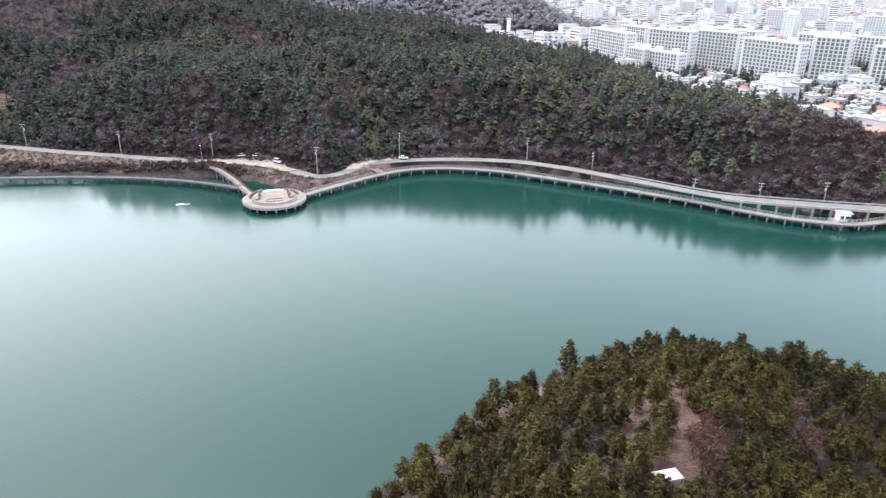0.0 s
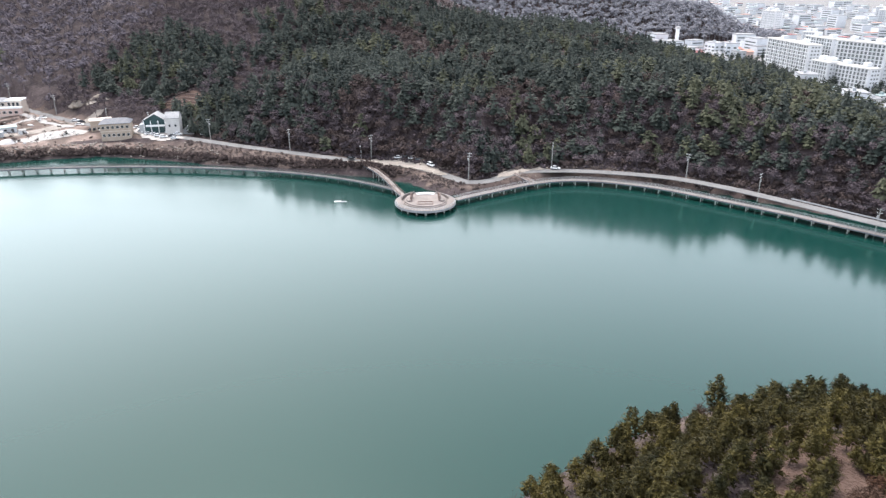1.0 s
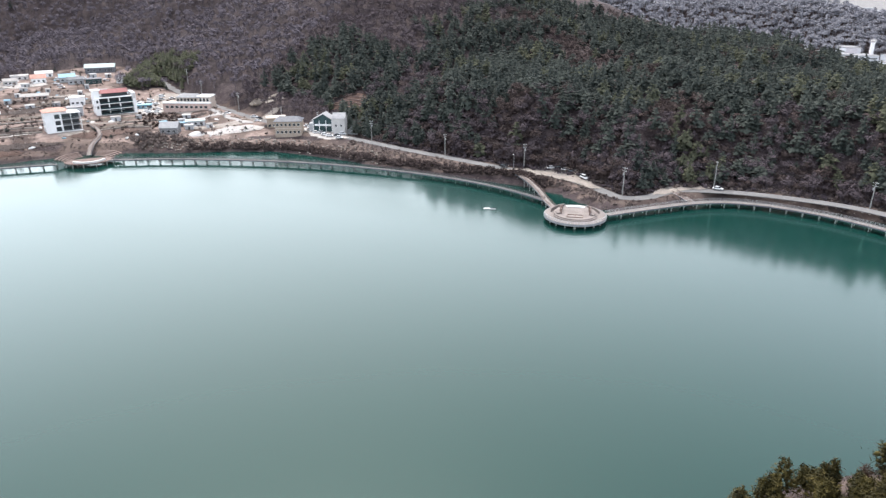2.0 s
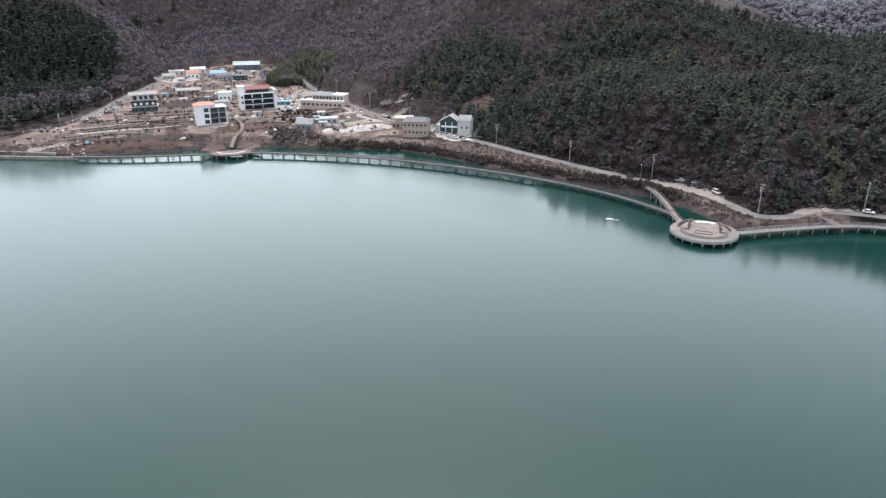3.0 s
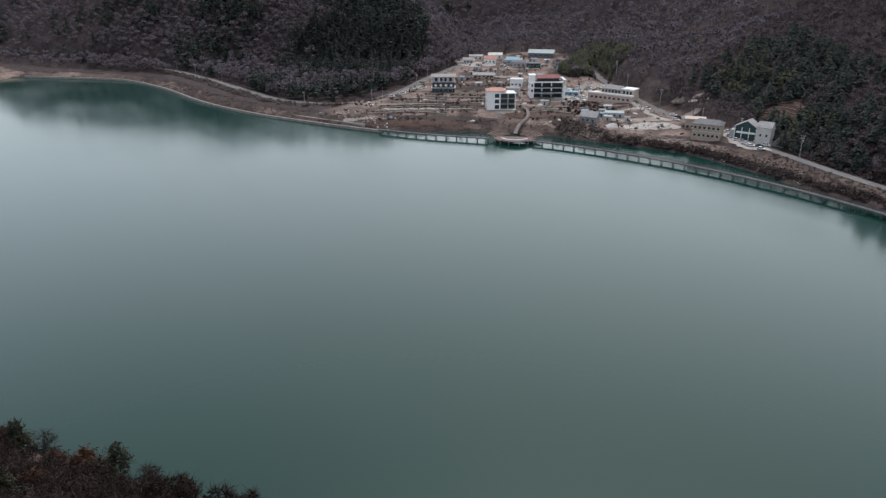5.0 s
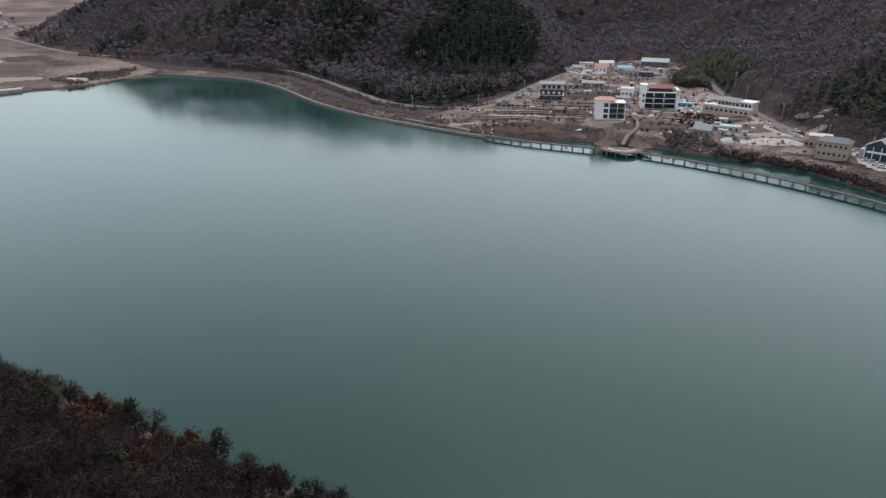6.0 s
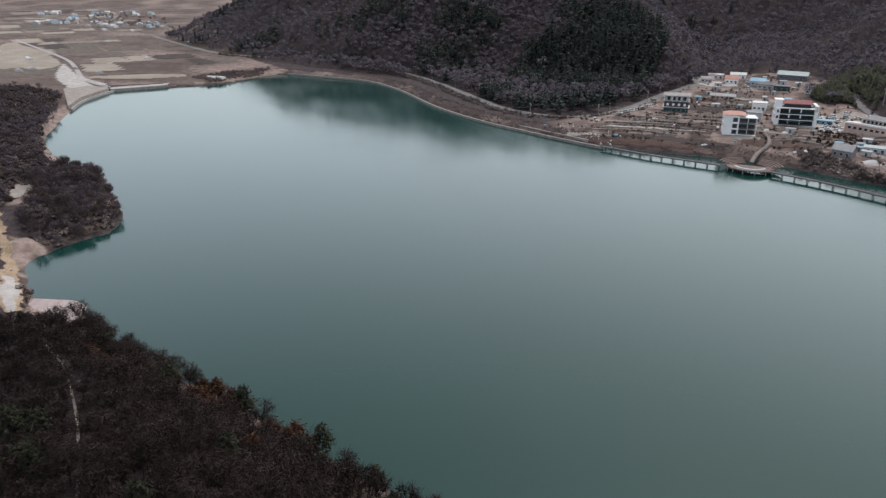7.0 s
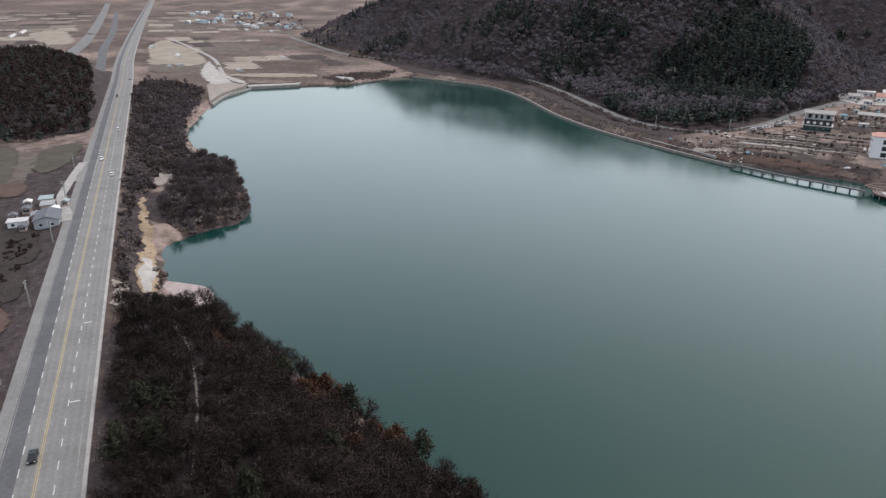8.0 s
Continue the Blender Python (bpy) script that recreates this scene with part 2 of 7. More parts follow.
M_RUSTSOIL = surf("reddish_soil", (0.070, 0.043, 0.035), (0.115, 0.075, 0.060), 0.15, 12, 0.95, 0.5)
M_CLAY = surf("ochre_clay", (0.23, 0.165, 0.105), (0.38, 0.285, 0.195), 0.2, 9, 0.95, 0.5)
M_WHITESTONE = surf("white_boulder", (0.36, 0.345, 0.33), (0.56, 0.54, 0.515), 0.8, 6, 0.9, 0.4, rand=0.15)
M_GROUND_DARK = surf("tilled_earth", (0.042, 0.031, 0.028), (0.075, 0.058, 0.051), 0.1, 14, 0.95, 0.5)
M_SOIL_DARK = surf("dark_brown_soil", (0.024, 0.018, 0.015), (0.050, 0.038, 0.033), 0.1, 14, 0.95, 0.5)
M_ASPHALT_PALE = surf("worn_pale_asphalt", (0.165, 0.160, 0.155), (0.225, 0.219, 0.213), 0.12, 12, 0.9, 0.15)
M_ASPHALT_WORN = surf("tyre_worn_asphalt", (0.150, 0.146, 0.142), (0.205, 0.200, 0.196), 0.12, 12, 0.85, 0.15)
# town glass: reflected sky is put into the colour, for far towers haze too
M_SKYGLASS = surf("sky_toned_glass", (0.105, 0.115, 0.115), (0.175, 0.185, 0.185), 0.3, 6, 0.2, 0, spec=0.6)
M_HAZEGLASS = surf("haze_toned_glass", (0.30, 0.31, 0.33), (0.40, 0.41, 0.43), 0.3, 6, 0.3, 0, spec=0.5)
M_FLATS = surf("painted_concrete_flats", (0.56, 0.565, 0.57), (0.66, 0.665, 0.67), 0.1, 10, 0.85, 0, rand=0.1)
M_DECK_GREY = surf("grey_timber", (0.105, 0.098, 0.095), (0.165, 0.155, 0.15), 0.3, 12, 0.85, 0.2, rand=0.06)
M_OLIVE = surf("olive_grass", (0.054, 0.047, 0.036), (0.088, 0.076, 0.058), 0.12, 12, 0.95, 0.4)
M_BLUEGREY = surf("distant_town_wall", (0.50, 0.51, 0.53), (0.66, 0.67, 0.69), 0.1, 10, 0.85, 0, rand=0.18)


# ---- helpers of this scene ----
def part(name, bm, material, parent=None, label=""):
    me = bpy.data.meshes.new(name)
    bm.to_mesh(me)
    bm.free()
    me.materials.append(material)
    ob = new(name, me)
    ob.parent = parent
    return tagged(ob, label)


def share(name, me, parent, m):
    """A further piece on a mesh that exists already."""
    ob = new(name, me)
    ob.parent = parent
    ob.matrix_basis = m
    return ob


def empty(name, label, category, m=None, group="", kind=""):
    ob = new(name)
    ob.matrix_basis = m or Matrix()
    return tagged(ob, label, category, group, kind)


def box(bm, x0, y0, z0, x1, y1, z1, m=None):
    v = [bm.verts.new((m @ Vector(p)) if m else p) for p in
         ((x0, y0, z0), (x1, y0, z0), (x1, y1, z0), (x0, y1, z0), (x0, y0, z1), (x1, y0, z1), (x1, y1, z1), (x0, y1, z1))]
    for f in ((3, 2, 1, 0), (4, 5, 6, 7), (0, 1, 5, 4), (1, 2, 6, 5), (2, 3, 7, 6), (3, 0, 4, 7)):
        bm.faces.new([v[i] for i in f])
    return bm


def boxes(*rows):
    bm = bmesh.new()
    for r in rows:
        box(bm, *r)
    return bm


def rod(bm, a, b, r0, r1, n=6):
    """A tapered bar from a to b."""
    a, b = Vector(a), Vector(b)
    q = (b - a).to_track_quat("Z", "Y")
    ring = [[bm.verts.new(c + q @ Vector((r * math.cos(k * math.tau / n), r * math.sin(k * math.tau / n), 0))) for k in range(n)] for c, r in ((a, r0), (b, r1))]
    for k in range(n):
        bm.faces.new((ring[0][k], ring[0][(k + 1) % n], ring[1][(k + 1) % n], ring[1][k]))
    bm.faces.new(ring[1])
    bm.faces.new(ring[0][::-1])
    return bm


def prism(bm, pts, z0, z1):
    lo, hi = [bm.verts.new((x, y, z0)) for x, y in pts], [bm.verts.new((x, y, z1)) for x, y in pts]
    for k in range(len(pts)):
        j = (k + 1) % len(pts)
        bm.faces.new((lo[k], lo[j], hi[j], hi[k]))
    bm.faces.new(hi)
    bm.faces.new(lo[::-1])
    return bm


def curve(points, step=4.0):
    """A smooth line through the points, sampled about every step metres."""
    p = np.array(points, float)
    out = []
    for i in range(len(p) - 1):
        a, b, c, d = p[max(i - 1, 0)], p[i], p[i + 1], p[min(i + 2, len(p) - 1)]
        n = max(1, int(np.linalg.norm(c[:2] - b[:2]) / step))
        for k in range(n):
            t = k / n
            out.append(0.5 * (2 * b + (c - a) * t + (2 * a - 5 * b + 4 * c - d) * t * t + (3 * b - a - 3 * c + d) * t ** 3))
    out.append(p[-1])
    return np.array(out)


def nearest(px, py, line):
    """The distance from each point to a line, and the line's other columns there."""
    best = np.full(px.shape, 1e9)
    extra = np.zeros(px.shape + (line.shape[1] - 2,))
    for a, b in zip(line[:-1], line[1:]):
        d = b[:2] - a[:2]
        t = np.clip(((px - a[0]) * d[0] + (py - a[1]) * d[1]) / max(d @ d, 1e-9), 0, 1)
        r = np.hypot(px - a[0] - t * d[0], py - a[1] - t * d[1])
        m = r < best
        best[m] = r[m]
        if line.shape[1] > 2:
            extra[m] = (a[2:] + t[m][:, None] * (b[2:] - a[2:]))
    return best, extra


def inside(px, py, ring):
    r = np.zeros(px.shape, bool)
    for (ax, ay), (bx, by) in zip(ring, np.roll(ring, -1, 0)):
        if ay != by:
            r ^= ((ay > py) != (by > py)) & (px < (bx - ax) * (py - ay) / (by - ay) + ax)
    return r


def smooth(x, a, b):
    t = np.clip((x - a) / (b - a), 0, 1)
    return t * t * (3 - 2 * t)


def ripple(x, y, s, seed=0.0):
    """A cheap smooth noise from -1 to 1 over the plan."""
    x, y = x / s, y / s
    return (np.sin(1.7 * x + 2.3 * np.sin(0.9 * y + seed) + seed) + np.sin(1.9 * y + 2.1 * np.sin(1.1 * x + 1.3 * seed) + 2.0)
            + 0.6 * np.sin(3.7 * x + 1.3 * np.sin(2.9 * y) + seed) + 0.6 * np.sin(4.1 * y - 1.7 * np.sin(3.1 * x) + seed)) / 3.2


# ---- the lie of the land ----
FAR_SHORE = [(345, 150), (300, 205), (230, 232), (190, 246), (158, 257), (121, 276), (79, 299), (44, 315), (4, 321), (-24, 313), (-34, 301), (-48, 286), (-61, 282),
             (-79, 294), (-100, 302), (-122, 303), (-154, 304), (-185, 304), (-217, 307), (-245, 307), (-260, 302), (-275, 295), (-290, 286), (-304, 278), (-322, 268), (-344, 250),
             (-370, 214), (-389, 191), (-415, 171), (-440, 157), (-480, 137), (-540, 118), (-622, 104), (-684, 82), (-722, 43), (-756, 2)]
NEAR_SHORE = [(-742, -20), (-700, -60), (-688, -100), (-672, -146), (-627, -159), (-582, -159), (-525, -154), (-480, -148), (-430, -128), (-400, -102), (-345, -80),
              (-302, -70), (-283, -84), (-266, -95), (-240, -85), (-226, -78), (-206, -57), (-174, -30), (-143, -3), (-108, 26), (-80, 43), (-50, 58),
              (-24, 82), (-3, 111), (21, 135), (55, 153), (92, 138), (125, 108), (170, 75), (250, 50), (340, 40)]
LAKE = curve(FAR_SHORE + NEAR_SHORE + FAR_SHORE[:1], 6.0)
# ridge lines of the hills: x, y, height of the crest, half width of the foot
RIDGES = [
    [(196, 272, 9, 34), (164, 283, 19, 46), (122, 338, 20, 82), (72, 392, 21, 112), (5, 480, 29, 192), (-125, 587, 45, 300), (-304, 652, 92, 345), (-463, 713, 120, 310),
     (-700, 740, 135, 300), (-930, 640, 130, 300)],
    [(-552, 318, 15, 40), (-590, 325, 36, 84), (-660, 330, 60, 150), (-760, 310, 86, 205), (-860, 225, 96, 210), (-960, 130, 93, 195), (-1060, 30, 76, 165), (-1150, -50, 46, 120)],
    [(-320, 1010, 62, 150), (-150, 985, 52, 120), (-5, 980, 48, 110), (91, 968, 41, 100), (122, 962, 30, 80), (153, 957, 13, 55), (172, 952, 4, 40)],
    [(72, 108, 13, 38), (45, 98, 18, 46), (20, 55, 21, 52), (-10, 10, 22, 52), (-60, -12, 18, 46), (-108, -18, 13, 46), (-150, -38, 9, 34), (-185, -60, 5, 24)],
    [(-480, -245, 13, 42), (-560, -290, 22, 66), (-690, -360, 26, 84)],
    [(-310, -95, 4, 26), (-325, -88, 4, 22)],
    [(-2900, 1200, 160, 800), (-2000, 1300, 220, 700), (-1100, 1600, 200, 600)],
]
VALLEY = curve([(-430, 300, 4), (-500, 380, 12), (-570, 470, 22), (-660, 560, 36)], 20)
SHORE_ROAD = curve([(215, 243, 5.2), (168, 251, 5), (145.4, 255.3, 5), (125.5, 260, 5), (115, 263, 5), (105.7, 267.5, 5), (96.3, 274, 5), (76, 289, 5), (54, 304, 5), (30, 314.5, 5), (-1, 317.5, 4.7), (-22.5, 315.5, 4.3), (-37.5, 310.5, 3.7),
                    (-44.5, 299, 3.3), (-55.5, 293, 3.2), (-72.5, 304, 3.5), (-90, 310.5, 4.2), (-112.5, 310.5, 4.6), (-142, 315.5, 5), (-176, 321, 5.5), (-202, 326, 6), (-224, 330, 6.5),
                    (-249, 334, 6.5), (-282, 343, 6.5), (-313, 353, 7), (-347, 366, 8), (-375, 376, 9.5), (-407, 387, 12), (-440, 405, 15)], 5)
SPUR_ROAD = curve([(-520, 330, 14), (-505, 293, 10), (-471, 242, 6), (-457, 205, 5), (-466, 180, 5), (-499, 159, 5), (-554, 149, 5), (-639, 135, 5), (-703, 117, 5), (-778, 72, 5),
                   (-844, 17, 5), (-892, -45, 5), (-958, -93, 5), (-1187, -190, 5)], 6)
HIGHWAY = curve([(60, -5, 6), (-121, -71, 6), (-390, -165, 6), (-659, -258, 6), (-1123, -417, 6), (-2799, -956, 6)], 30)


def height(x, y):
    """The height of the ground over the water, for arrays of x and y."""
    x, y = np.asarray(x, float), np.asarray(y, float)
    shore, _ = nearest(x, y, LAKE)
    wet = inside(x, y, LAKE[:-1])
    near = nearest(x, y, curve(NEAR_SHORE, 12))[0] < shore + 1
    land = np.where(near, 2.6 + 2.2 * smooth(shore, 8, 60), 4.6) * smooth(shore, -3, 9) + 0.35 * ripple(x, y, 23)
    hill = np.zeros(x.shape)
    for k, ridge in enumerate(RIDGES):
        r, e = nearest(x, y, curve(ridge, 15))
        u = np.clip(1 - r / e[..., 1], 0, 1)
        rise = u * u * (3 - 2 * u)
        steep = smooth(x, -275, -215) * (1 - smooth(shore, 70, 170)) if k == 0 else -0.4 if k == 1 else 0.0
        hill = np.maximum(hill, e[..., 0] * rise ** (0.8 - 0.38 * steep))
    r, e = nearest(x, y, VALLEY)
    hill = np.maximum(hill, e[..., 0] * smooth(-r, -170, -30))
    r, _ = nearest(x, y, SHORE_ROAD)
    r = r * (y > np.interp(x, SHORE_ROAD[::-1, 0], SHORE_ROAD[::-1, 1]))
    hill = np.maximum(hill, (23 * smooth(r, 9, 44) + 0.05 * r) * smooth(x, -215, -175) * (1 - smooth(x, 50, 85)) * (1 - smooth(r, 110, 170)))
    hill *= 1 + 0.14 * ripple(x, y, 68, 1.0) + 0.11 * ripple(x, y, 33, 2.0)
    land += hill * smooth(shore, 6, 24)
    for road, half in ((SHORE_ROAD, 4.5), (SPUR_ROAD, 5.0), (HIGHWAY, 11.0)):
        r, e = nearest(x, y, road)
        w = 1 - smooth(r, half, half + 7)
        land = land * (1 - w) + (e[..., 0] - 0.12) * w
    cut = smooth(x, 98, 108) * (1 - smooth(x, 200, 208)) * smooth(np.interp(x, SHORE_ROAD[::-1, 0], SHORE_ROAD[::-1, 1]) - y, -1.0, 3.0)
    land = land * (1 - cut) + np.minimum(land, 1.0) * cut
    return np.where(wet, -3 * smooth(shore, 0, 12) - 0.1, np.maximum(land, 0.05))


def ground_at(x, y):
    """The height of the ground sheet at one place."""
    i, j = int(np.searchsorted(gx, x)) - 1, int(np.searchsorted(gy, y)) - 1
    u, v = (x - gx[i]) / (gx[i + 1] - gx[i]), (y - gy[j]) / (gy[j + 1] - gy[j])
    z = GRID[j:j + 2, i:i + 2]
    return float((z[0, 0] * (1 - u) + z[0, 1] * u) * (1 - v) + (z[1, 0] * (1 - u) + z[1, 1] * u) * v)


def ground_z(x, y):
    """The height of the ground sheet for arrays of x and y."""
    x, y = np.asarray(x, float), np.asarray(y, float)
    i, j = np.clip(np.searchsorted(gx, x) - 1, 0, len(gx) - 2), np.clip(np.searchsorted(gy, y) - 1, 0, len(gy) - 2)
    u, v = (x - gx[i]) / (gx[i + 1] - gx[i]), (y - gy[j]) / (gy[j + 1] - gy[j])
    return (GRID[j, i] * (1 - u) + GRID[j, i + 1] * u) * (1 - v) + (GRID[j + 1, i] * (1 - u) + GRID[j + 1, i + 1] * u) * v


def graded(lo, hi, step, far):
    c = list(np.arange(lo, hi + 0.1, step))
    for sign in (-1, 1):
        s = step
        while abs(c[0 if sign < 0 else -1]) < far:
            s *= 1.16
            c = [c[0] - s] + c if sign < 0 else c + [c[-1] + s]
    return np.array(c)


gx, gy = graded(-960, 330, 4.5, 4700), graded(-330, 720, 4.5, 4700)
GX, GY = (a.ravel() for a in np.meshgrid(gx, gy))
GZ = height(GX, GY)
GRID = GZ.reshape(len(gy), len(gx))


def sheet(name, xs, ys, zs, nx, ny, material):
    me = bpy.data.meshes.new(name)
    i = (np.arange(ny - 1)[:, None] * nx + np.arange(nx - 1)[None]).ravel()
    quads = np.stack([i, i + 1, i + nx + 1, i + nx], 1)
    me.vertices.add(len(xs))
    me.vertices.foreach_set("co", np.stack([xs, ys, zs], 1).ravel())
    me.loops.add(quads.size)
    me.loops.foreach_set("vertex_index", quads.ravel())
    me.polygons.add(len(quads))
    me.polygons.foreach_set("loop_start", np.arange(0, quads.size, 4))
    me.polygons.foreach_set("use_smooth", np.ones(len(quads), bool))
    me.update()
    me.validate()
    me.materials.append(material)
    return me


ground_mesh = sheet("ground", GX, GY, GZ, len(gx), len(gy), M_GROUND)
ground = tagged(new("ground", ground_mesh), "brown winter ground with leaf litter, dry grass and bare earth", "ground", kind="structure")

VILLAGE = np.array([(-225, 322), (-260, 330), (-285, 300), (-310, 285), (-330, 275), (-358, 250), (-385, 200), (-440, 165), (-455, 205), (-505, 300), (-542, 345), (-545, 385), (-520, 425), (-480, 424), (-448, 372), (-415, 378), (-345, 369), (-300, 355), (-262, 347), (-228, 346)])
PLAIN = np.array([(-760, 5), (-900, -50), (-1150, -110), (-1350, 40), (-4200, 300), (-4000, -3000), (-300, -3000), (100, -200), (-117, -66), (-214, -66), (-300, -100), (-400, -105), (-690, -160), (-700, -60)])
TOWN = np.array([(215, 262), (190, 300), (150, 360), (90, 440), (20, 560), (-60, 700), (-60, 1100), (0, 1180), (150, 1150), (230, 1150), (100, 1400), (0, 3000), (3500, 3000), (3500, -500), (600, 100), (300, 240)])


SLOPE = [(-206, -88), (-290, -119), (-420, -164), (-560, -212), (-640, -241), (-700, -250), (-670, -205), (-640, -178), (-520, -160), (-430, -134), (-400, -120), (-352, -124), (-300, -112), (-262, -98), (-236, -84), (-214, -78)]


def cover(x, y):
    """Open land, bare earth and paving, each from 0 to 1."""
    shore, _ = nearest(x, y, LAKE)
    village, plain, town = inside(x, y, VILLAGE), inside(x, y, PLAIN), inside(x, y, TOWN)
    bank = (shore < np.where((x < -85) & (x > -340), 13, 7)) & ~inside(x, y, LAKE[:-1])
    wood = np.zeros(x.shape, bool)
    for ridge in RIDGES[3:6]:
        r, e = nearest(x, y, curve(ridge, 15))
        wood |= r < e[..., 1]
    r, e = nearest(x, y, curve(RIDGES[2], 15))
    town &= r > e[..., 1]
    opened = (village | (plain & ~wood)) * np.where((x > -540) & (y < 0.348 * x - 29), 0.22, 1.0)
    brush = inside(x, y, np.array(SLOPE, float))
    opened = np.maximum(opened, bank * 0.6) * np.where(brush, 0.3, 1.0)
    for road, half in ((SHORE_ROAD, 9), (SPUR_ROAD, 9), (HIGHWAY, 14)):
        r, _ = nearest(x, y, road)
        opened = np.maximum(opened, (r < half) * 0.4)
    earth = village * (0.50 + 0.30 * ripple(x, y, 30, 4.0) + 0.45 * ripple(x, y, 9, 7.0)) + plain * ~wood * (0.42 + 0.3 * ripple(x, y, 70, 5.0)) + bank * (0.35 + 0.3 * ripple(x, y, 18, 6.0))
    return opened, earth * np.where(brush, 0.35, 1.0), town * 1.0


for name, values in zip(("open_land", "bare_earth", "paved"), cover(GX, GY)):
    ground_mesh.attributes.new(name, "FLOAT", "POINT").data.foreach_set("value", values.astype(np.float32))

bm = bmesh.new()
box(bm, -790, -185, -4, 460, 345, 0)
water = tagged(part("water", bm, M_WATER), "calm blue-green reservoir water with soft reflections", "water", kind="structure")


# ---- roads ----
def ribbon(line, left, right, z, thick=0.25, bm=None):
    """A strip along a line, from left to right of it."""
    bm = bm or bmesh.new()
    d = np.gradient(line[:, :2], axis=0)
    d /= np.linalg.norm(d, axis=1)[:, None]
    n = np.stack([d[:, 1], -d[:, 0]], 1)
    rows = []
    for p, q in zip(line, n):
        a, b = p[:2] + q * left, p[:2] + q * right
        h = p[2] + z
        rows.append([bm.verts.new(v) for v in ((*a, h), (*b, h), (*b, h - thick), (*a, h - thick))])
    for r, s in zip(rows[:-1], rows[1:]):
        for k in range(4):
            bm.faces.new((r[k], s[k], s[(k + 1) % 4], r[(k + 1) % 4]))
    bm.faces.new(rows[0])
    bm.faces.new(rows[-1][::-1])
    bmesh.ops.recalc_face_normals(bm, faces=bm.faces)
    return bm


def stretch(line, a, b):
    """The part of a line from a to b metres along it."""
    s = np.r_[0, np.cumsum(np.linalg.norm(np.diff(line[:, :2], axis=0), axis=1))]
    u = np.unique(np.r_[a, s[(s > a) & (s < b)], b])
    return np.stack([np.interp(u, s, line[:, k]) for k in range(line.shape[1])], 1)


def length(line):
    return float(np.linalg.norm(np.diff(line[:, :2], axis=0), axis=1).sum())


tagged(part("road", ribbon(SHORE_ROAD, -2.8, 2.8, 0.0), M_ASPHALT), "narrow grey asphalt road along the lake shore", "road", kind="structure")
tagged(part("road", ribbon(SPUR_ROAD, -3.6, 3.6, 0.05), M_ASPHALT), "grey asphalt road round the foot of the spur", "road", kind="structure")
highway = tagged(part("road", ribbon(HIGHWAY, -10.5, 9.5, 0.0), M_ASPHALT_PALE), "straight four-lane asphalt highway beside the reservoir", "road", kind="structure")
part("shoulder_lane", ribbon(HIGHWAY, -7.6, -3.75, 0.012, 0.01), M_ASPHALT_DARK, highway, "darker resurfaced lane")

# ---- woods ----
rng = np.random.default_rng(7)
OCTA_V = np.array([(1, 0, 0), (-1, 0, 0), (0, 1, 0), (0, -1, 0), (0, 0, 1), (0, 0, -1)], float)
OCTA_F = np.array([(0, 2, 4), (2, 1, 4), (1, 3, 4), (3, 0, 4), (2, 0, 5), (1, 2, 5), (3, 1, 5), (0, 3, 5)])


def limb(a, b, r0, r1):
    """Three-sided bar as arrays of corners and triangles."""
    a, b = np.array(a, float), np.array(b, float)
    d = (b - a) / np.linalg.norm(b - a)
    u = np.cross(d, (0.3, 0.8, 0.5))
    u /= np.linalg.norm(u)
    w = np.cross(d, u)
    v = [c + r * (u * math.cos(k * math.tau / 3) + w * math.sin(k * math.tau / 3)) for c, r in ((a, r0), (b, r1)) for k in range(3)]
    f = [t for k in range(3) for t in ((k, (k + 1) % 3, 3 + k), ((k + 1) % 3, 3 + (k + 1) % 3, 3 + k))]
    return np.array(v), np.array(f)


def gather(pieces):
    vs, fs, n = [], [], 0
    for v, f in pieces:
        vs.append(v)
        fs.append(f + n)
        n += len(v)
    return np.concatenate(vs), np.concatenate(fs)


def sprays(centres, out, size, r, wide=0.5, long=0.6, loose=0.4):
    """Loose triangles, one for each spray of needles or leaves."""
    n = len(centres)
    a = r.normal(size=(n, 3))
    a -= (a * out).sum(1)[:, None] * out * (1.1 - loose)
    a /= np.linalg.norm(a, axis=1)[:, None]
    b = np.cross(out, a) + loose * r.normal(size=(n, 3))
    b /= np.linalg.norm(b, axis=1)[:, None]
    s = size * r.uniform(0.6, 1.3, (n, 1))
    v = np.stack([centres - a * s * wide - b * s * 0.3, centres + a * s * wide - b * s * 0.3, centres + b * s * long + out * s * 0.25], 1).reshape(-1, 3)
    return v, np.arange(3 * n).reshape(-1, 3)


def dome(r, c, rad, flat=0.6, n=7):
    """A ragged dome of foliage, drawn in underneath."""
    v = []
    for ring, (rr, zz) in enumerate(((0.60, -0.45), (1.0, -0.05), (0.86, 0.45), (0.45, 0.85))):
        for k in range(n):
            a = (k + 0.5 * ring) * math.tau / n + r.uniform(-0.2, 0.2)
            q = rr * r.uniform(0.78, 1.18)
            v.append((q * math.cos(a), q * math.sin(a), zz * flat + r.uniform(-0.09, 0.09)))
    v.append((r.uniform(-.2, .2), r.uniform(-.2, .2), flat * r.uniform(0.95, 1.3)))
    f = []
    for ring in range(3):
        for k in range(n):
            a, b = ring * n + k, ring * n + (k + 1) % n
            f += [(a, b, a + n), (b, b + n, a + n)]
    f += [(3 * n + k, 3 * n + (k + 1) % n, 4 * n) for k in range(n)]
    return np.array(v) * rad + c, np.array(f)


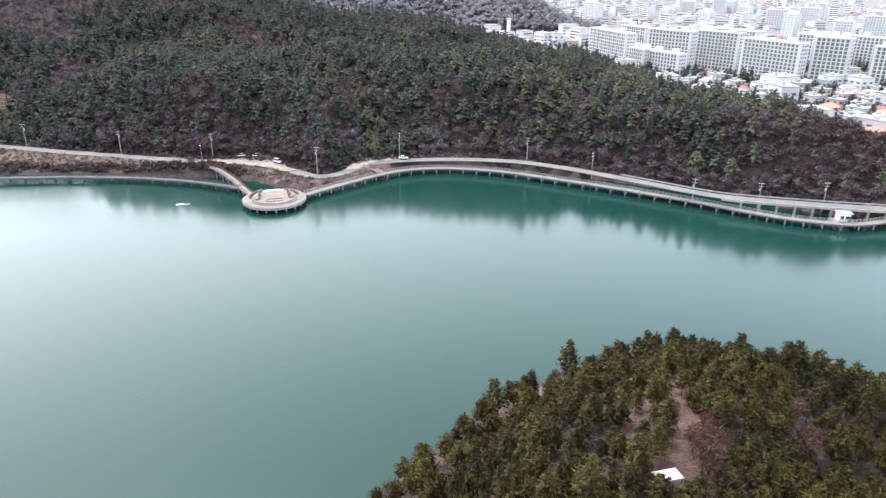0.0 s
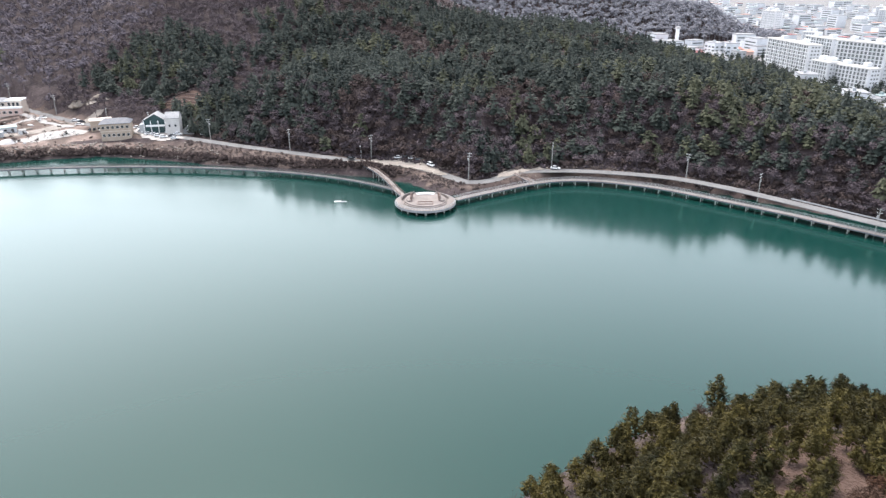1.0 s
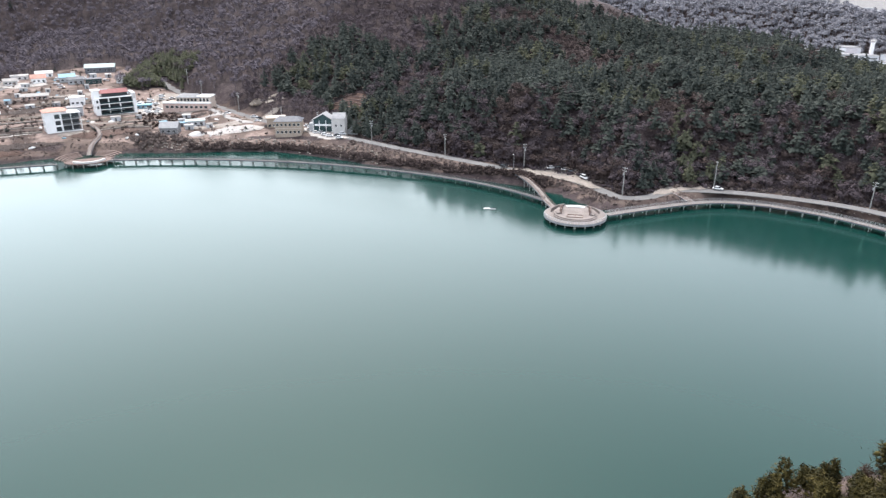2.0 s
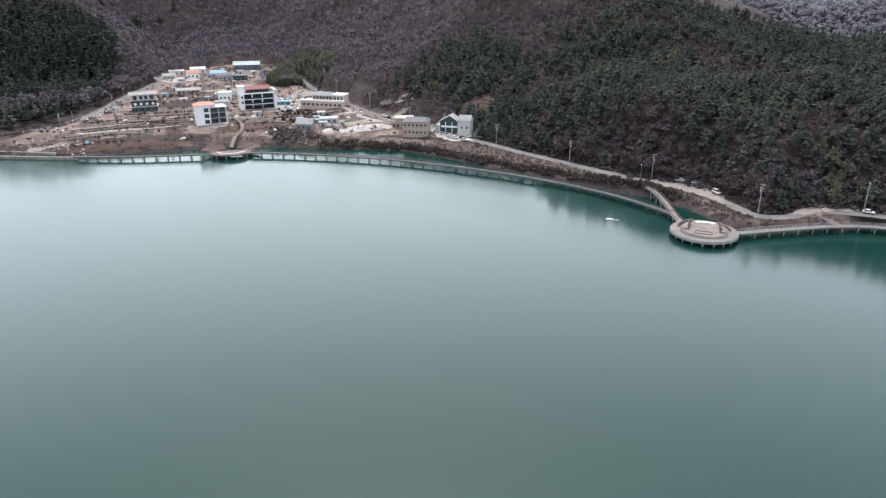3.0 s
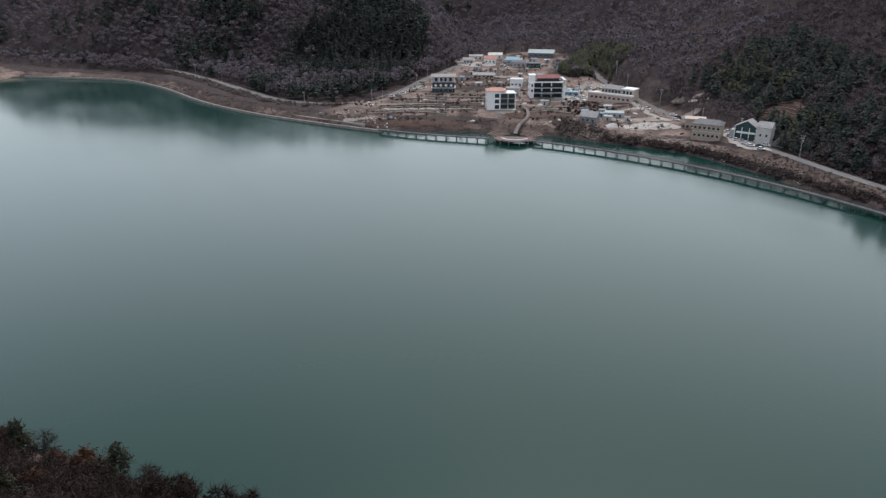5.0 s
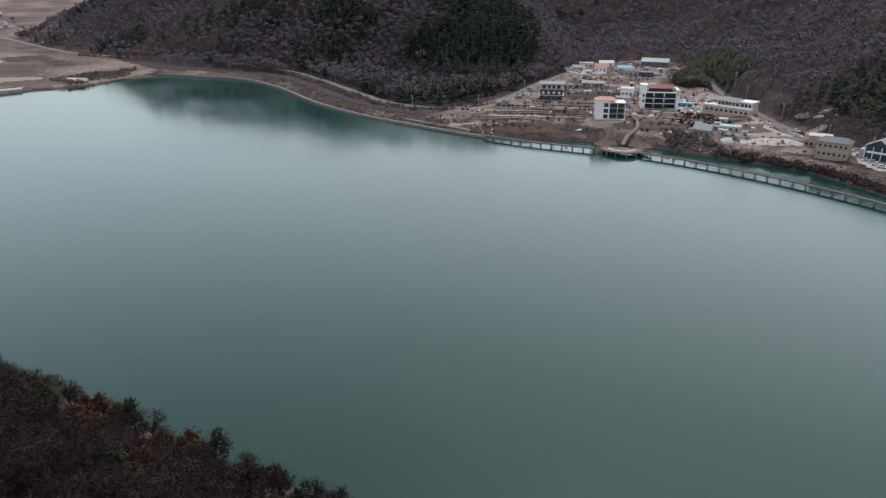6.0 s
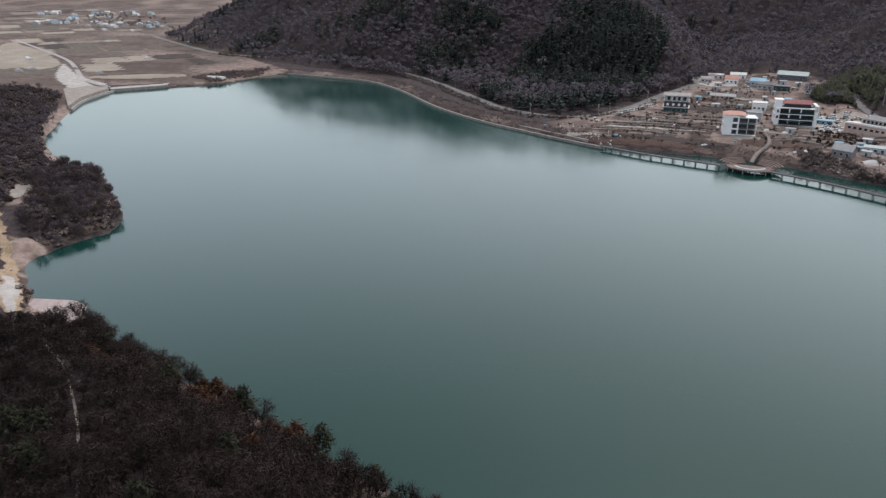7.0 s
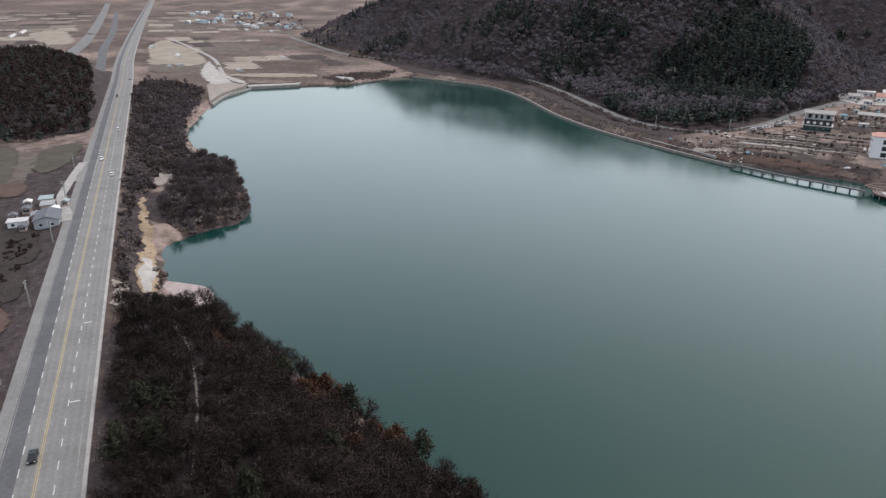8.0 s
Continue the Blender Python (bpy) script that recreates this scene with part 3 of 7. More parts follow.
def pine_crown(r, whorls, boughs, h=7.5, width=2.3):
    """The crown of a pine: whorls of flat boughs, each a kite of needles that droops a little, round a dark core."""
    tri = []
    bend = r.uniform(-0.06, 0.06, 2) * h
    for k in range(whorls):
        u = k / (whorls - 1)
        reach = width * (1.0 - 0.62 * u ** 1.9) * r.uniform(0.8, 1.15)
        z = h * (0.30 + 0.62 * u)
        n = max(4, round(boughs * (1 - 0.45 * u)))
        for j in range(n):
            a = (j + r.uniform(-0.35, 0.35)) * math.tau / n + 0.7 * k
            long = reach * r.uniform(0.65, 1.2)
            half = long * r.uniform(0.26, 0.42)
            d, side = np.array((math.cos(a), math.sin(a), 0)), np.array((-math.sin(a), math.cos(a), 0))
            root = np.array((*(bend * u), z + r.uniform(-0.05, 0.05) * h))
            tip = root + d * long + (0, 0, long * r.uniform(-0.28, 0.12))
            mid = root + d * long * r.uniform(0.5, 0.7)
            lift, tilt = long * r.uniform(0.06, 0.22), r.uniform(-0.12, 0.12) * long
            left, right = mid + side * half + (0, 0, lift + tilt - 0.3 * half), mid - side * half + (0, 0, lift - tilt - 0.3 * half)
            top = mid + (0, 0, lift + 0.12 * long)
            tri += [(root, left, top), (root, top, right), (left, tip, top), (top, tip, right)] if boughs > 6 else [(root, left, tip), (root, tip, right)]
    apex = np.array((*bend, h * r.uniform(0.95, 1.02)))
    for j in range(4):
        a = j * math.tau / 4 + r.uniform(-0.3, 0.3)
        q = np.array((*(bend * 0.8), h * 0.80))
        tri.append((q + np.array((math.cos(a), math.sin(a), 0)) * width * 0.24, q + np.array((math.cos(a + 1.5), math.sin(a + 1.5), 0)) * width * 0.24, apex))
    n = 6
    core = [np.array((width * 0.42 * math.cos(k * math.tau / n), width * 0.42 * math.sin(k * math.tau / n), h * 0.22)) for k in range(n)]
    tri += [(core[k], core[(k + 1) % n], np.array((*(bend * 0.8), h * 0.82))) for k in range(n)]
    t = np.array(tri).reshape(-1, 3)
    return t, np.arange(len(t)).reshape(-1, 3)


def bare_crown(r, twigs, h=7.0, width=2.6, stem=0.14, thick=0.07, limbs=7):
    """A leafless broadleaf: limbs that fork into a haze of twigs."""
    pieces = [limb((0, 0, 0), (r.uniform(-.3, .3), r.uniform(-.3, .3), h * 0.45), stem, stem * 0.6)]
    fork = np.array((0, 0, h * 0.4))
    v, n = [], 0
    tips = []
    for k in range(limbs):
        ang = k * 2.4 + r.uniform(-.4, .4)
        e = np.array((math.cos(ang) * width * r.uniform(.4, .8), math.sin(ang) * width * r.uniform(.4, .8), h * r.uniform(0.6, 0.9)))
        s = fork * r.uniform(0.6, 1.1)
        pieces.append(limb(s, e, stem * 0.5, stem * 0.2))
        tips.append((s, e))
    tri = []
    for k in range(twigs):
        s, e = tips[k % limbs]
        a = s + (e - s) * r.uniform(0.35, 1.0)
        d = r.normal(size=3) + (0, 0, 0.7)
        d /= np.linalg.norm(d)
        w = np.cross(d, r.normal(size=3))
        w *= thick / np.linalg.norm(w)
        tri.append((a - w, a + w, a + d * width * r.uniform(0.35, 0.75)))
    t = np.array(tri).reshape(-1, 3)
    pieces.append((t, np.arange(len(t)).reshape(-1, 3)))
    return gather(pieces)


def mesh_of(name, v, f, material):
    me = bpy.data.meshes.new(name)
    me.vertices.add(len(v))
    me.vertices.foreach_set("co", v.ravel())
    me.loops.add(f.size)
    me.loops.foreach_set("vertex_index", f.ravel().astype(np.int32))
    me.polygons.add(len(f))
    me.polygons.foreach_set("loop_start", np.arange(0, f.size, 3))
    me.update()
    me.validate()
    me.materials.append(material)
    return me


def grove(name, kinds, xs, ys, sizes, material, label, sink=0.2):
    """Many trees as one mesh."""
    zs = ground_z(xs, ys)
    pieces, n = [], 0
    vs, fs = [], []
    pick, turn = rng.integers(0, len(kinds), len(xs)), rng.uniform(0, math.tau, len(xs))
    tall = rng.uniform(0.8, 1.3, len(xs))
    for k, (v, f) in enumerate(kinds):
        i = np.flatnonzero(pick == k)
        if not len(i):
            continue
        c, s = np.cos(turn[i])[:, None], np.sin(turn[i])[:, None]
        w = np.stack([(v[:, 0] * c - v[:, 1] * s) * sizes[i][:, None] + xs[i][:, None], (v[:, 0] * s + v[:, 1] * c) * sizes[i][:, None] + ys[i][:, None],
                      v[:, 2] * (sizes[i] * tall[i])[:, None] + zs[i][:, None] - sink], 2)
        vs.append(w.reshape(-1, 3))
        fs.append((f[None] + (np.arange(len(i)) * len(v))[:, None, None] + n).reshape(-1, 3))
        n += len(i) * len(v)
    return tagged(new(name, mesh_of(name, np.concatenate(vs), np.concatenate(fs), material)), label, "woodland", kind="stuff")


def scatter(x0, x1, y0, y1, step):
    x, y = np.meshgrid(np.arange(x0, x1, step), np.arange(y0, y1, step))
    x, y = x.ravel(), y.ravel()
    return x + rng.uniform(-0.55, 0.55, x.shape) * step, y + rng.uniform(-0.55, 0.55, x.shape) * step


def fuzzy_crown(r, twigs, h, thick, haze=34, size=1.1):
    """A leafless tree at a distance: limbs, twigs and the closer haze of small branches."""
    w = h * r.uniform(0.34, 0.42)
    n = haze
    d = r.normal(size=(n, 3))
    d[:, 2] = np.abs(d[:, 2]) * 0.9 - 0.2
    d /= np.linalg.norm(d, axis=1)[:, None]
    c = d * np.array((w * 0.85, w * 0.85, h * 0.27)) * r.uniform(0.45, 1.0, (n, 1)) + (0, 0, h * 0.66)
    return gather([bare_crown(r, twigs, h=h, width=w, thick=thick, limbs=4 if twigs > 40 else 2), sprays(c, d * 0.5 + (0, 0, 0.7), size, r, 0.4, 0.6, 0.1)])


def bush(r, h, width):
    """A low shrub of clumps and twigs."""
    pieces, cs, outs = [], [], []
    for k in range(3):
        c = np.array((r.uniform(-.5, .5) * width, r.uniform(-.5, .5) * width, h * r.uniform(0.25, 0.55)))
        pieces.append((OCTA_V * np.array((width * 0.42, width * 0.42, h * 0.33)) * r.uniform(0.6, 1.2, (6, 1)) + c, OCTA_F))
        for _ in range(11):
            o = r.normal(size=3)
            o[2] = abs(o[2])
            o /= np.linalg.norm(o)
            cs.append(c + o * np.array((width * 0.5, width * 0.5, h * 0.45)))
            outs.append(o)
    pieces.append(sprays(np.array(cs), np.array(outs), 0.55, r))
    return gather(pieces)


PINES = [pine_crown(rng, 5, 8, h=rng.uniform(6.8, 9.4), width=rng.uniform(2.5, 3.4)) for _ in range(12)]
FAR_PINES = [pine_crown(rng, 4, 6, h=rng.uniform(7.0, 9.6), width=rng.uniform(2.6, 3.6)) for _ in range(8)]
HAZE_PINES = [pine_crown(rng, 3, 5, h=rng.uniform(6.6, 9.2), width=rng.uniform(2.8, 3.4)) for _ in range(4)]
BARES = [fuzzy_crown(rng, 64, h=rng.uniform(6.5, 9.0), thick=0.12, haze=70, size=0.75) for _ in range(6)]
FAR_BARES = [fuzzy_crown(rng, 16, h=rng.uniform(5.5, 8), thick=0.18, haze=58, size=1.0) for _ in range(6)]


FOOT_A = np.concatenate([SHORE_ROAD[(SHORE_ROAD[:, 0] < 192) & (SHORE_ROAD[:, 0] > -232), :2], [(-232, 352), (-300, 420), (-300, 500), (150, 420), (205, 300)]])
FOOT_B = np.concatenate([SPUR_ROAD[(SPUR_ROAD[:, 0] < -462) & (SPUR_ROAD[:, 1] > -60), :2], [(-1000, 60), (-800, 260), (-560, 340), (-512, 318)]])
BAMBOO = curve([(-402, 390), (-424, 378), (-446, 376), (-462, 398), (-478, 422), (-474, 440), (-452, 436), (-438, 426), (-418, 428), (-408, 408), (-402, 390)], 4.0)[:-1]
VALLEY_MOUTH = np.array([(-505, 288), (-530, 288), (-552, 308), (-572, 324), (-600, 348), (-650, 420), (-600, 440), (-520, 400), (-500, 320)])
VALLEY_WOOD = np.array([(-520, 380), (-560, 330), (-700, 450), (-800, 700), (-400, 650), (-300, 420), (-410, 380)])


def woodland(x0, x1, y0, y1, step, size, belt):
    """Plan of the woods on the slopes: which places carry pines and which bare broadleaves."""
    x, y = scatter(x0, x1, y0, y1, step)
    shore, _ = nearest(x, y, LAKE)
    hill = np.zeros(x.shape)
    rise = np.zeros(x.shape)
    for ridge in RIDGES[:2]:
        r, e = nearest(x, y, curve(ridge, 15))
        u = np.clip(1 - r / e[..., 1], 0, 1)
        hill = np.maximum(hill, u)
        rise = np.maximum(rise, e[..., 0] * u)
    ok = ((hill > 0.02) | inside(x, y, VALLEY_WOOD) | inside(x, y, FOOT_A) | inside(x, y, FOOT_B)) & ~inside(x, y, LAKE[:-1]) & (shore > 8) & ~inside(x, y, VILLAGE)
    for road, half in ((SHORE_ROAD, 5.5), (SPUR_ROAD, 6)):
        ok &= nearest(x, y, road)[0] > half
    ok &= ~inside(x, y, BAMBOO)
    for cx, cy, cr in ((-243, 375, 10), (-352, 377, 11), (-302, 370, 7)):
        ok &= np.hypot(x - cx, y - cy) > cr
    x, y, hill, rise, shore = (a[ok] for a in (x, y, hill, rise, shore))
    lush = 0.9 * ripple(x, y, 45, 3.0) + 0.5 * ripple(x, y, 17, 8.0) + 0.55 + belt * smooth(shore, 14, 40) - belt
    spur = (x < -500) & (y < 345) | (x < -760)
    behind = ~spur & (y > 320)
    lush -= behind * (1.7 * smooth(-x, 285, 335) + 1.2 * smooth(-x, 215, 250) * smooth(y + 0.15 * x, 395, 425) + 0.9 * smooth(-x, 235, 265) * smooth(-y - 0.25 * (x + 270), -374, -360))
    lush += behind * 0.8 * np.exp(-(((x + 275) / 35) ** 2 + ((y - 412) / 30) ** 2))
    lush += behind * 0.6 * smooth(x, 40, 110)
    lush += spur * (3.2 * np.exp(-((x + 592) / 60) ** 2 - ((y - 294) / 50) ** 2) - 0.8)
    lush -= 4.0 * inside(x, y, VALLEY_MOUTH)
    return x, y, lush > 0.1 + rng.uniform(-0.35, 0.35, x.shape)


x, y, pine = woodland(-330, 215, 250, 640, 5.2, 1.0, 0.6)
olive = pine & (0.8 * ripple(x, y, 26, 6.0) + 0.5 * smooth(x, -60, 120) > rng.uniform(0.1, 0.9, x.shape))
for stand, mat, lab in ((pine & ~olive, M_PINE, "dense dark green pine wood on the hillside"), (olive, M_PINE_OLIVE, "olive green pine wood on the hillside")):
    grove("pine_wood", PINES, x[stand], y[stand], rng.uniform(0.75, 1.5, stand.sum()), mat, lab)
for stand, mat, lab in ((~pine & (x < -205), M_TWIG, "leafless mauve-grey broadleaf wood behind the village"), (~pine & (x >= -205), M_TWIG_MID, "leafless dark brown broadleaf wood on the lower slope")):
    grove("bare_wood", BARES, x[stand], y[stand], rng.uniform(0.75, 1.35, stand.sum()), mat, lab)
x, y, pine = woodland(-1270, -330, -170, 800, 7.0, 1.3, 0.9)
grove("pine_wood", FAR_PINES, x[pine], y[pine], rng.uniform(1.1, 1.6, pine.sum()), M_PINE, "dark pine wood on the spur and the head of the valley")
grove("bare_wood", FAR_BARES, x[~pine], y[~pine], rng.uniform(1.1, 1.6, (~pine).sum()), M_TWIG_HAZED, "leafless wood on the valley slopes, paled mauve-grey for haze")
x, y, pine = woodland(-800, -490, 60, 345, 5.2, 1.3, 0.9)
grove("pine_wood", FAR_PINES, x[pine], y[pine], rng.uniform(1.0, 1.5, pine.sum()), M_PINE, "dense dark pine wood on the face of the spur")
grove("bare_wood", FAR_BARES, x[~pine], y[~pine], rng.uniform(0.9, 1.4, (~pine).sum()), M_TWIG, "leafless purple-brown wood on the face of the spur")

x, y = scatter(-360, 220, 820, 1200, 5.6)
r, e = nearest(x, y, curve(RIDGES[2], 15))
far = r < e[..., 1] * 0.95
grove("far_wood", FAR_BARES, x[far], y[far], rng.uniform(1.5, 2.1, far.sum()), M_FARWOOD, "wood on a hill behind the town, haze in its colour")
x, y = scatter(-2300, -1150, 150, 1150, 17)
r, e = nearest(x, y, curve(RIDGES[6], 40))
far = (r < e[..., 1] * 0.97) & (nearest(x, y, curve(RIDGES[1], 15))[0] > 170)
grove("far_wood", HAZE_PINES, x[far], y[far], rng.uniform(2.0, 3.0, far.sum()), M_TWIG, "bare brown wood on a distant mountain")
# ---- single trees on the wooded point under the camera ----
def near_crown(r, h, width):
    """A pine seen closer: whorls of drooping boughs, each a spray of needle tufts, round a leader."""
    pieces, cs, outs = [], [], []
    whorls = 8
    for k in range(whorls):
        u = (k + 0.5) / whorls
        z = h * (0.25 + 0.70 * u)
        reach = width * (1.05 - 0.72 * u ** 1.7) * r.uniform(0.75, 1.1)
        for j in range(6 if u < 0.7 else 4):
            ang = j * math.tau / (6 if u < 0.7 else 4) + k * 0.9 + r.uniform(-0.3, 0.3)
            long = reach * r.uniform(0.6, 1.15)
            tip = np.array((long * math.cos(ang), long * math.sin(ang), z + long * r.uniform(0.05, 0.4)))
            root = np.array((0, 0, z))
            rad = 0.21 * long + 0.15
            pieces.append(((OCTA_V * np.array((rad, rad, rad * 0.55)) * r.uniform(0.7, 1.3, (6, 1))) + root + (tip - root) * 0.6, OCTA_F))
            for _ in range(16):
                c = root + (tip - root) * r.uniform(0.35, 1.05) + r.normal(size=3) * 0.16 * long
                o = (tip - root) / long + r.normal(size=3) * 0.6 + (0, 0, 0.7)
                cs.append(c)
                outs.append(o / np.linalg.norm(o))
    pieces.append(sprays(np.array(cs), np.array(outs), 0.60, r, 0.17, 1.1))
    return gather(pieces)


def twig_haze(r, n, h, width):
    """The fine outer twigs of a leafless crown, fanned over a rounded head."""
    d = r.normal(size=(n, 3))
    d[:, 2] = np.abs(d[:, 2]) * 1.1 - 0.25
    d /= np.linalg.norm(d, axis=1)[:, None]
    c = d * np.array((width * 0.9, width * 0.9, h * 0.36)) * r.uniform(0.6, 1.0, (n, 1)) + (0, 0, h * 0.6)
    return sprays(c, d, 0.62, r, 0.10, 0.95, 0.5)


def tree(name, v, f, material, trunk_h, lean, label, thick=0.16):
    """A tree as a thing: trunk and crown."""
    t = empty(name, label, "tree")
    bm = bmesh.new()
    rod(bm, (0, 0, -0.4), (lean, 0, trunk_h), thick, thick * 0.45)
    part("trunk", bm, M_BARK, t)
    crown = new("crown", mesh_of("crown", v, f, material))
    crown.parent = t
    return t


PINE_FORMS = [near_crown(rng, h, w) for h, w in ((6.0, 2.3), (7.0, 2.5), (8.0, 2.6), (5.2, 2.1), (6.6, 2.0))]
BARE_FORMS = [gather([bare_crown(rng, 260, h=h, width=w, stem=0.13, thick=0.045), twig_haze(rng, 230, h, w)]) for h, w in ((5.5, 2.5), (6.5, 2.8), (4.6, 2.4), (6.0, 2.9))]
RUST_FORMS = [near_crown(rng, 4.6, 2.0)]
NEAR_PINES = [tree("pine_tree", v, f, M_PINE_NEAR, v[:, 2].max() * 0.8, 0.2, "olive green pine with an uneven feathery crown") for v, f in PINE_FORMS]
DARK_PINES = [tree("pine_tree", v, f, M_PINE_SHADED, v[:, 2].max() * 0.8, 0.2, "pine with shade-darkened green needles and an uneven feathery crown") for v, f in PINE_FORMS[1:4]]
NEAR_BARES = [tree("bare_tree", v, f, M_TWIG_BROWN, v[:, 2].max() * 0.4, 0.1, "leafless grey-brown tree with a haze of twigs") for v, f in BARE_FORMS]
EAST_BARES = [tree("bare_tree", v, f, M_TWIG_RED, v[:, 2].max() * 0.4, 0.1, "leafless reddish-brown tree with fine twigs") for v, f in BARE_FORMS[:3]]
NEAR_RUST = [tree("oak_tree", v, f, M_RUST, 3.0, 0.1, "small oak with rust-brown dead leaves") for v, f in RUST_FORMS]
x, y = scatter(-240, 150, -85, 165, 3.6)
shore, _ = nearest(x, y, LAKE)
ok = ~inside(x, y, LAKE[:-1]) & (shore > 1.0) & (nearest(x, y, HIGHWAY)[0] > 13.5) & (nearest(x, y, curve(RIDGES[3], 15))[0] < 75) & (y < 165) & ~((x > -250) & (x < -205) & (y < -62))
TRACK = curve([(-192, -66), (-183, -62), (-170, -55), (-146, -46), (-124, -40), (-100, -34)], 3)
ok &= (nearest(x, y, TRACK)[0] > 1.1) & (np.hypot((x - 31.2) / 3.2, (y - 77.3) / 3.6) > 1)
x, y, shore = x[ok], y[ok], shore[ok]
clear = np.hypot((x - 36) / 8, (y - 96) / 17) < 1 + 0.35 * ripple(x, y, 6, 2.0)
east = x > -30
lush = ripple(x, y, 20, 5.0) + rng.uniform(-0.6, 0.6, x.shape) + np.where(east, 1.1, -0.9 + 0.55 * smooth(-shore, -22, -6)) - 0.95 * clear * east
rust = (np.hypot((x + 155) / 8, (y + 20) / 6) < 1) | (np.hypot((x + 140) / 8, (y - 0) / 5) < 1) | ((~east) & (shore < 22) & (ripple(x, y, 14, 3.3) > 0.75)) | (clear & east & (rng.uniform(size=x.shape) < 0.10))
pine = (lush > 0) & ~rust
z = height(x, y)
single = ((x > 0) & (y > 84) & (x < 75)) | ((x < -118) & (x > -180))
single &= np.cumsum(single & pine) <= 200
used = {}
for i in np.flatnonzero(single):
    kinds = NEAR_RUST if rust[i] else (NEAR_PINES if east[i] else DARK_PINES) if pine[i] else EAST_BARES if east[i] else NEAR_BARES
    k = int(rng.integers(len(kinds)))
    src = kinds[k]
    size = rng.uniform(0.8, 1.2) * (1.22 if x[i] < -100 else 0.88) * (0.85 if clear[i] and east[i] else 1.0)
    m = pose(x[i], y[i], z[i] - 0.1, rng.uniform(-5, 5), rng.uniform(-5, 5), rng.uniform(0, 360)) @ Matrix.Diagonal((size, size, size * rng.uniform(0.85, 1.15), 1))
    if src.name not in used:
        used[src.name] = True
        src.matrix_basis = m
    else:
        c = copy_thing(src, Matrix())
        c.matrix_basis = m
seen = ((x > -25) & (y > 60)) | (x < -62) | (np.hypot(x + 3, y - 3) < 22)
for name, sel, kinds, mat, lab in (("pine_wood", pine & seen & east, PINE_FORMS, M_PINE_NEAR, "olive pines on the wooded point below"), ("pine_wood", pine & seen & ~east, PINE_FORMS, M_PINE_SHADED, "pines with shade-darkened needles along the steep shore of the point"), ("bare_wood", ~pine & seen & east, BARE_FORMS, M_TWIG_RED, "leafless reddish-brown trees on the wooded point"), ("bare_wood", ~pine & seen & ~east, BARE_FORMS, M_TWIG_BROWN, "leafless trees on the wooded point below"),
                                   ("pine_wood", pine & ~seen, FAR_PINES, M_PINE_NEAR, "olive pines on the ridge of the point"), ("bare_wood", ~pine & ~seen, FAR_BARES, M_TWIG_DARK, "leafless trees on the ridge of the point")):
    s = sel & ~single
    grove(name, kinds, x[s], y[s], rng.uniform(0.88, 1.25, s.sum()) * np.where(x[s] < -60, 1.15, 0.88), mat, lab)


def thicket(name, ring, step, kinds, material, lo, hi, label, ragged=None, avoid=None):
    """A patch of scrub or trees inside a ring of points."""
    ring = np.array(ring, float)
    x, y = scatter(ring[:, 0].min(), ring[:, 0].max(), ring[:, 1].min(), ring[:, 1].max(), step)
    ok = inside(x, y, ring) & ~inside(x, y, LAKE[:-1])
    if ragged is not None:
        ok &= ripple(x, y, 9, ragged) + 0.6 * ripple(x, y, 23, ragged + 2) > rng.uniform(-0.5, 0.3, x.shape)
    for road, half in ((SHORE_ROAD, 4.5), (SPUR_ROAD, 5), (HIGHWAY, 11)):
        ok &= nearest(x, y, road)[0] > half
    if avoid is not None:
        ok &= nearest(x, y, np.array(avoid[0], float))[0] > avoid[1]
    x, y = x[ok], y[ok]
    return grove(name, kinds, x, y, rng.uniform(lo, hi, len(x)), material, label)


def along(line, a, b, near, far, step, kinds, material, lo, hi, label, name="scrub"):
    """Scrub in a belt beside a line."""
    s = stretch(line, a, b)
    n = int((b - a) * abs(far - near) / step ** 2)
    u = rng.uniform(0, 1, n) * (len(s) - 1)
    i = u.astype(int)
    p = s[i, :2] + (s[np.minimum(i + 1, len(s) - 1), :2] - s[i, :2]) * (u - i)[:, None]
    d = np.gradient(s[:, :2], axis=0)[i]
    d /= np.linalg.norm(d, axis=1)[:, None]
    p = p + np.stack([d[:, 1], -d[:, 0]], 1) * rng.uniform(min(near, far), max(near, far), n)[:, None]
    ok = ~inside(p[:, 0], p[:, 1], LAKE[:-1])
    for road, half in ((SHORE_ROAD, 3.5), (SPUR_ROAD, 4), (HIGHWAY, 11.5)):
        ok &= nearest(p[:, 0], p[:, 1], road)[0] > half
    p = p[ok]
    return grove(name, kinds, p[:, 0], p[:, 1], rng.uniform(lo, hi, len(p)), material, label)


SHRUBS = [bush(rng, rng.uniform(1.6, 2.6), rng.uniform(1.3, 2.0)) for _ in range(6)]
M_SHRUB = surf("winter_shrub", (0.095, 0.075, 0.069), (0.18, 0.145, 0.132), 0.08, 16, 0.95, 0, island=0.35, spec=0.1)
SHORE2 = curve(FAR_SHORE, 5)
along(np.c_[SHORE2, np.zeros(len(SHORE2))], 60, 1150, 1.5, 11, 1.8, SHRUBS, M_SHRUB, 0.18, 0.5, "low brown scrub along the lake bank")
along(np.c_[SHORE2, np.zeros(len(SHORE2))], 505, 715, 0.3, 3.6, 1.1, SHRUBS, M_TWIG_MID, 0.6, 1.35, "tall dark scrub overhanging the water")
along(SHORE_ROAD, 0, 460, -24, -3.6, 2.2, SHRUBS, M_SHRUB, 0.25, 0.7, "grey-brown scrub on the bank below the road")
along(SHORE_ROAD, 0, 330, 4, 15, 1.9, SHRUBS, M_SHRUB, 0.35, 0.95, "pale grey-brown scrub beside the road")
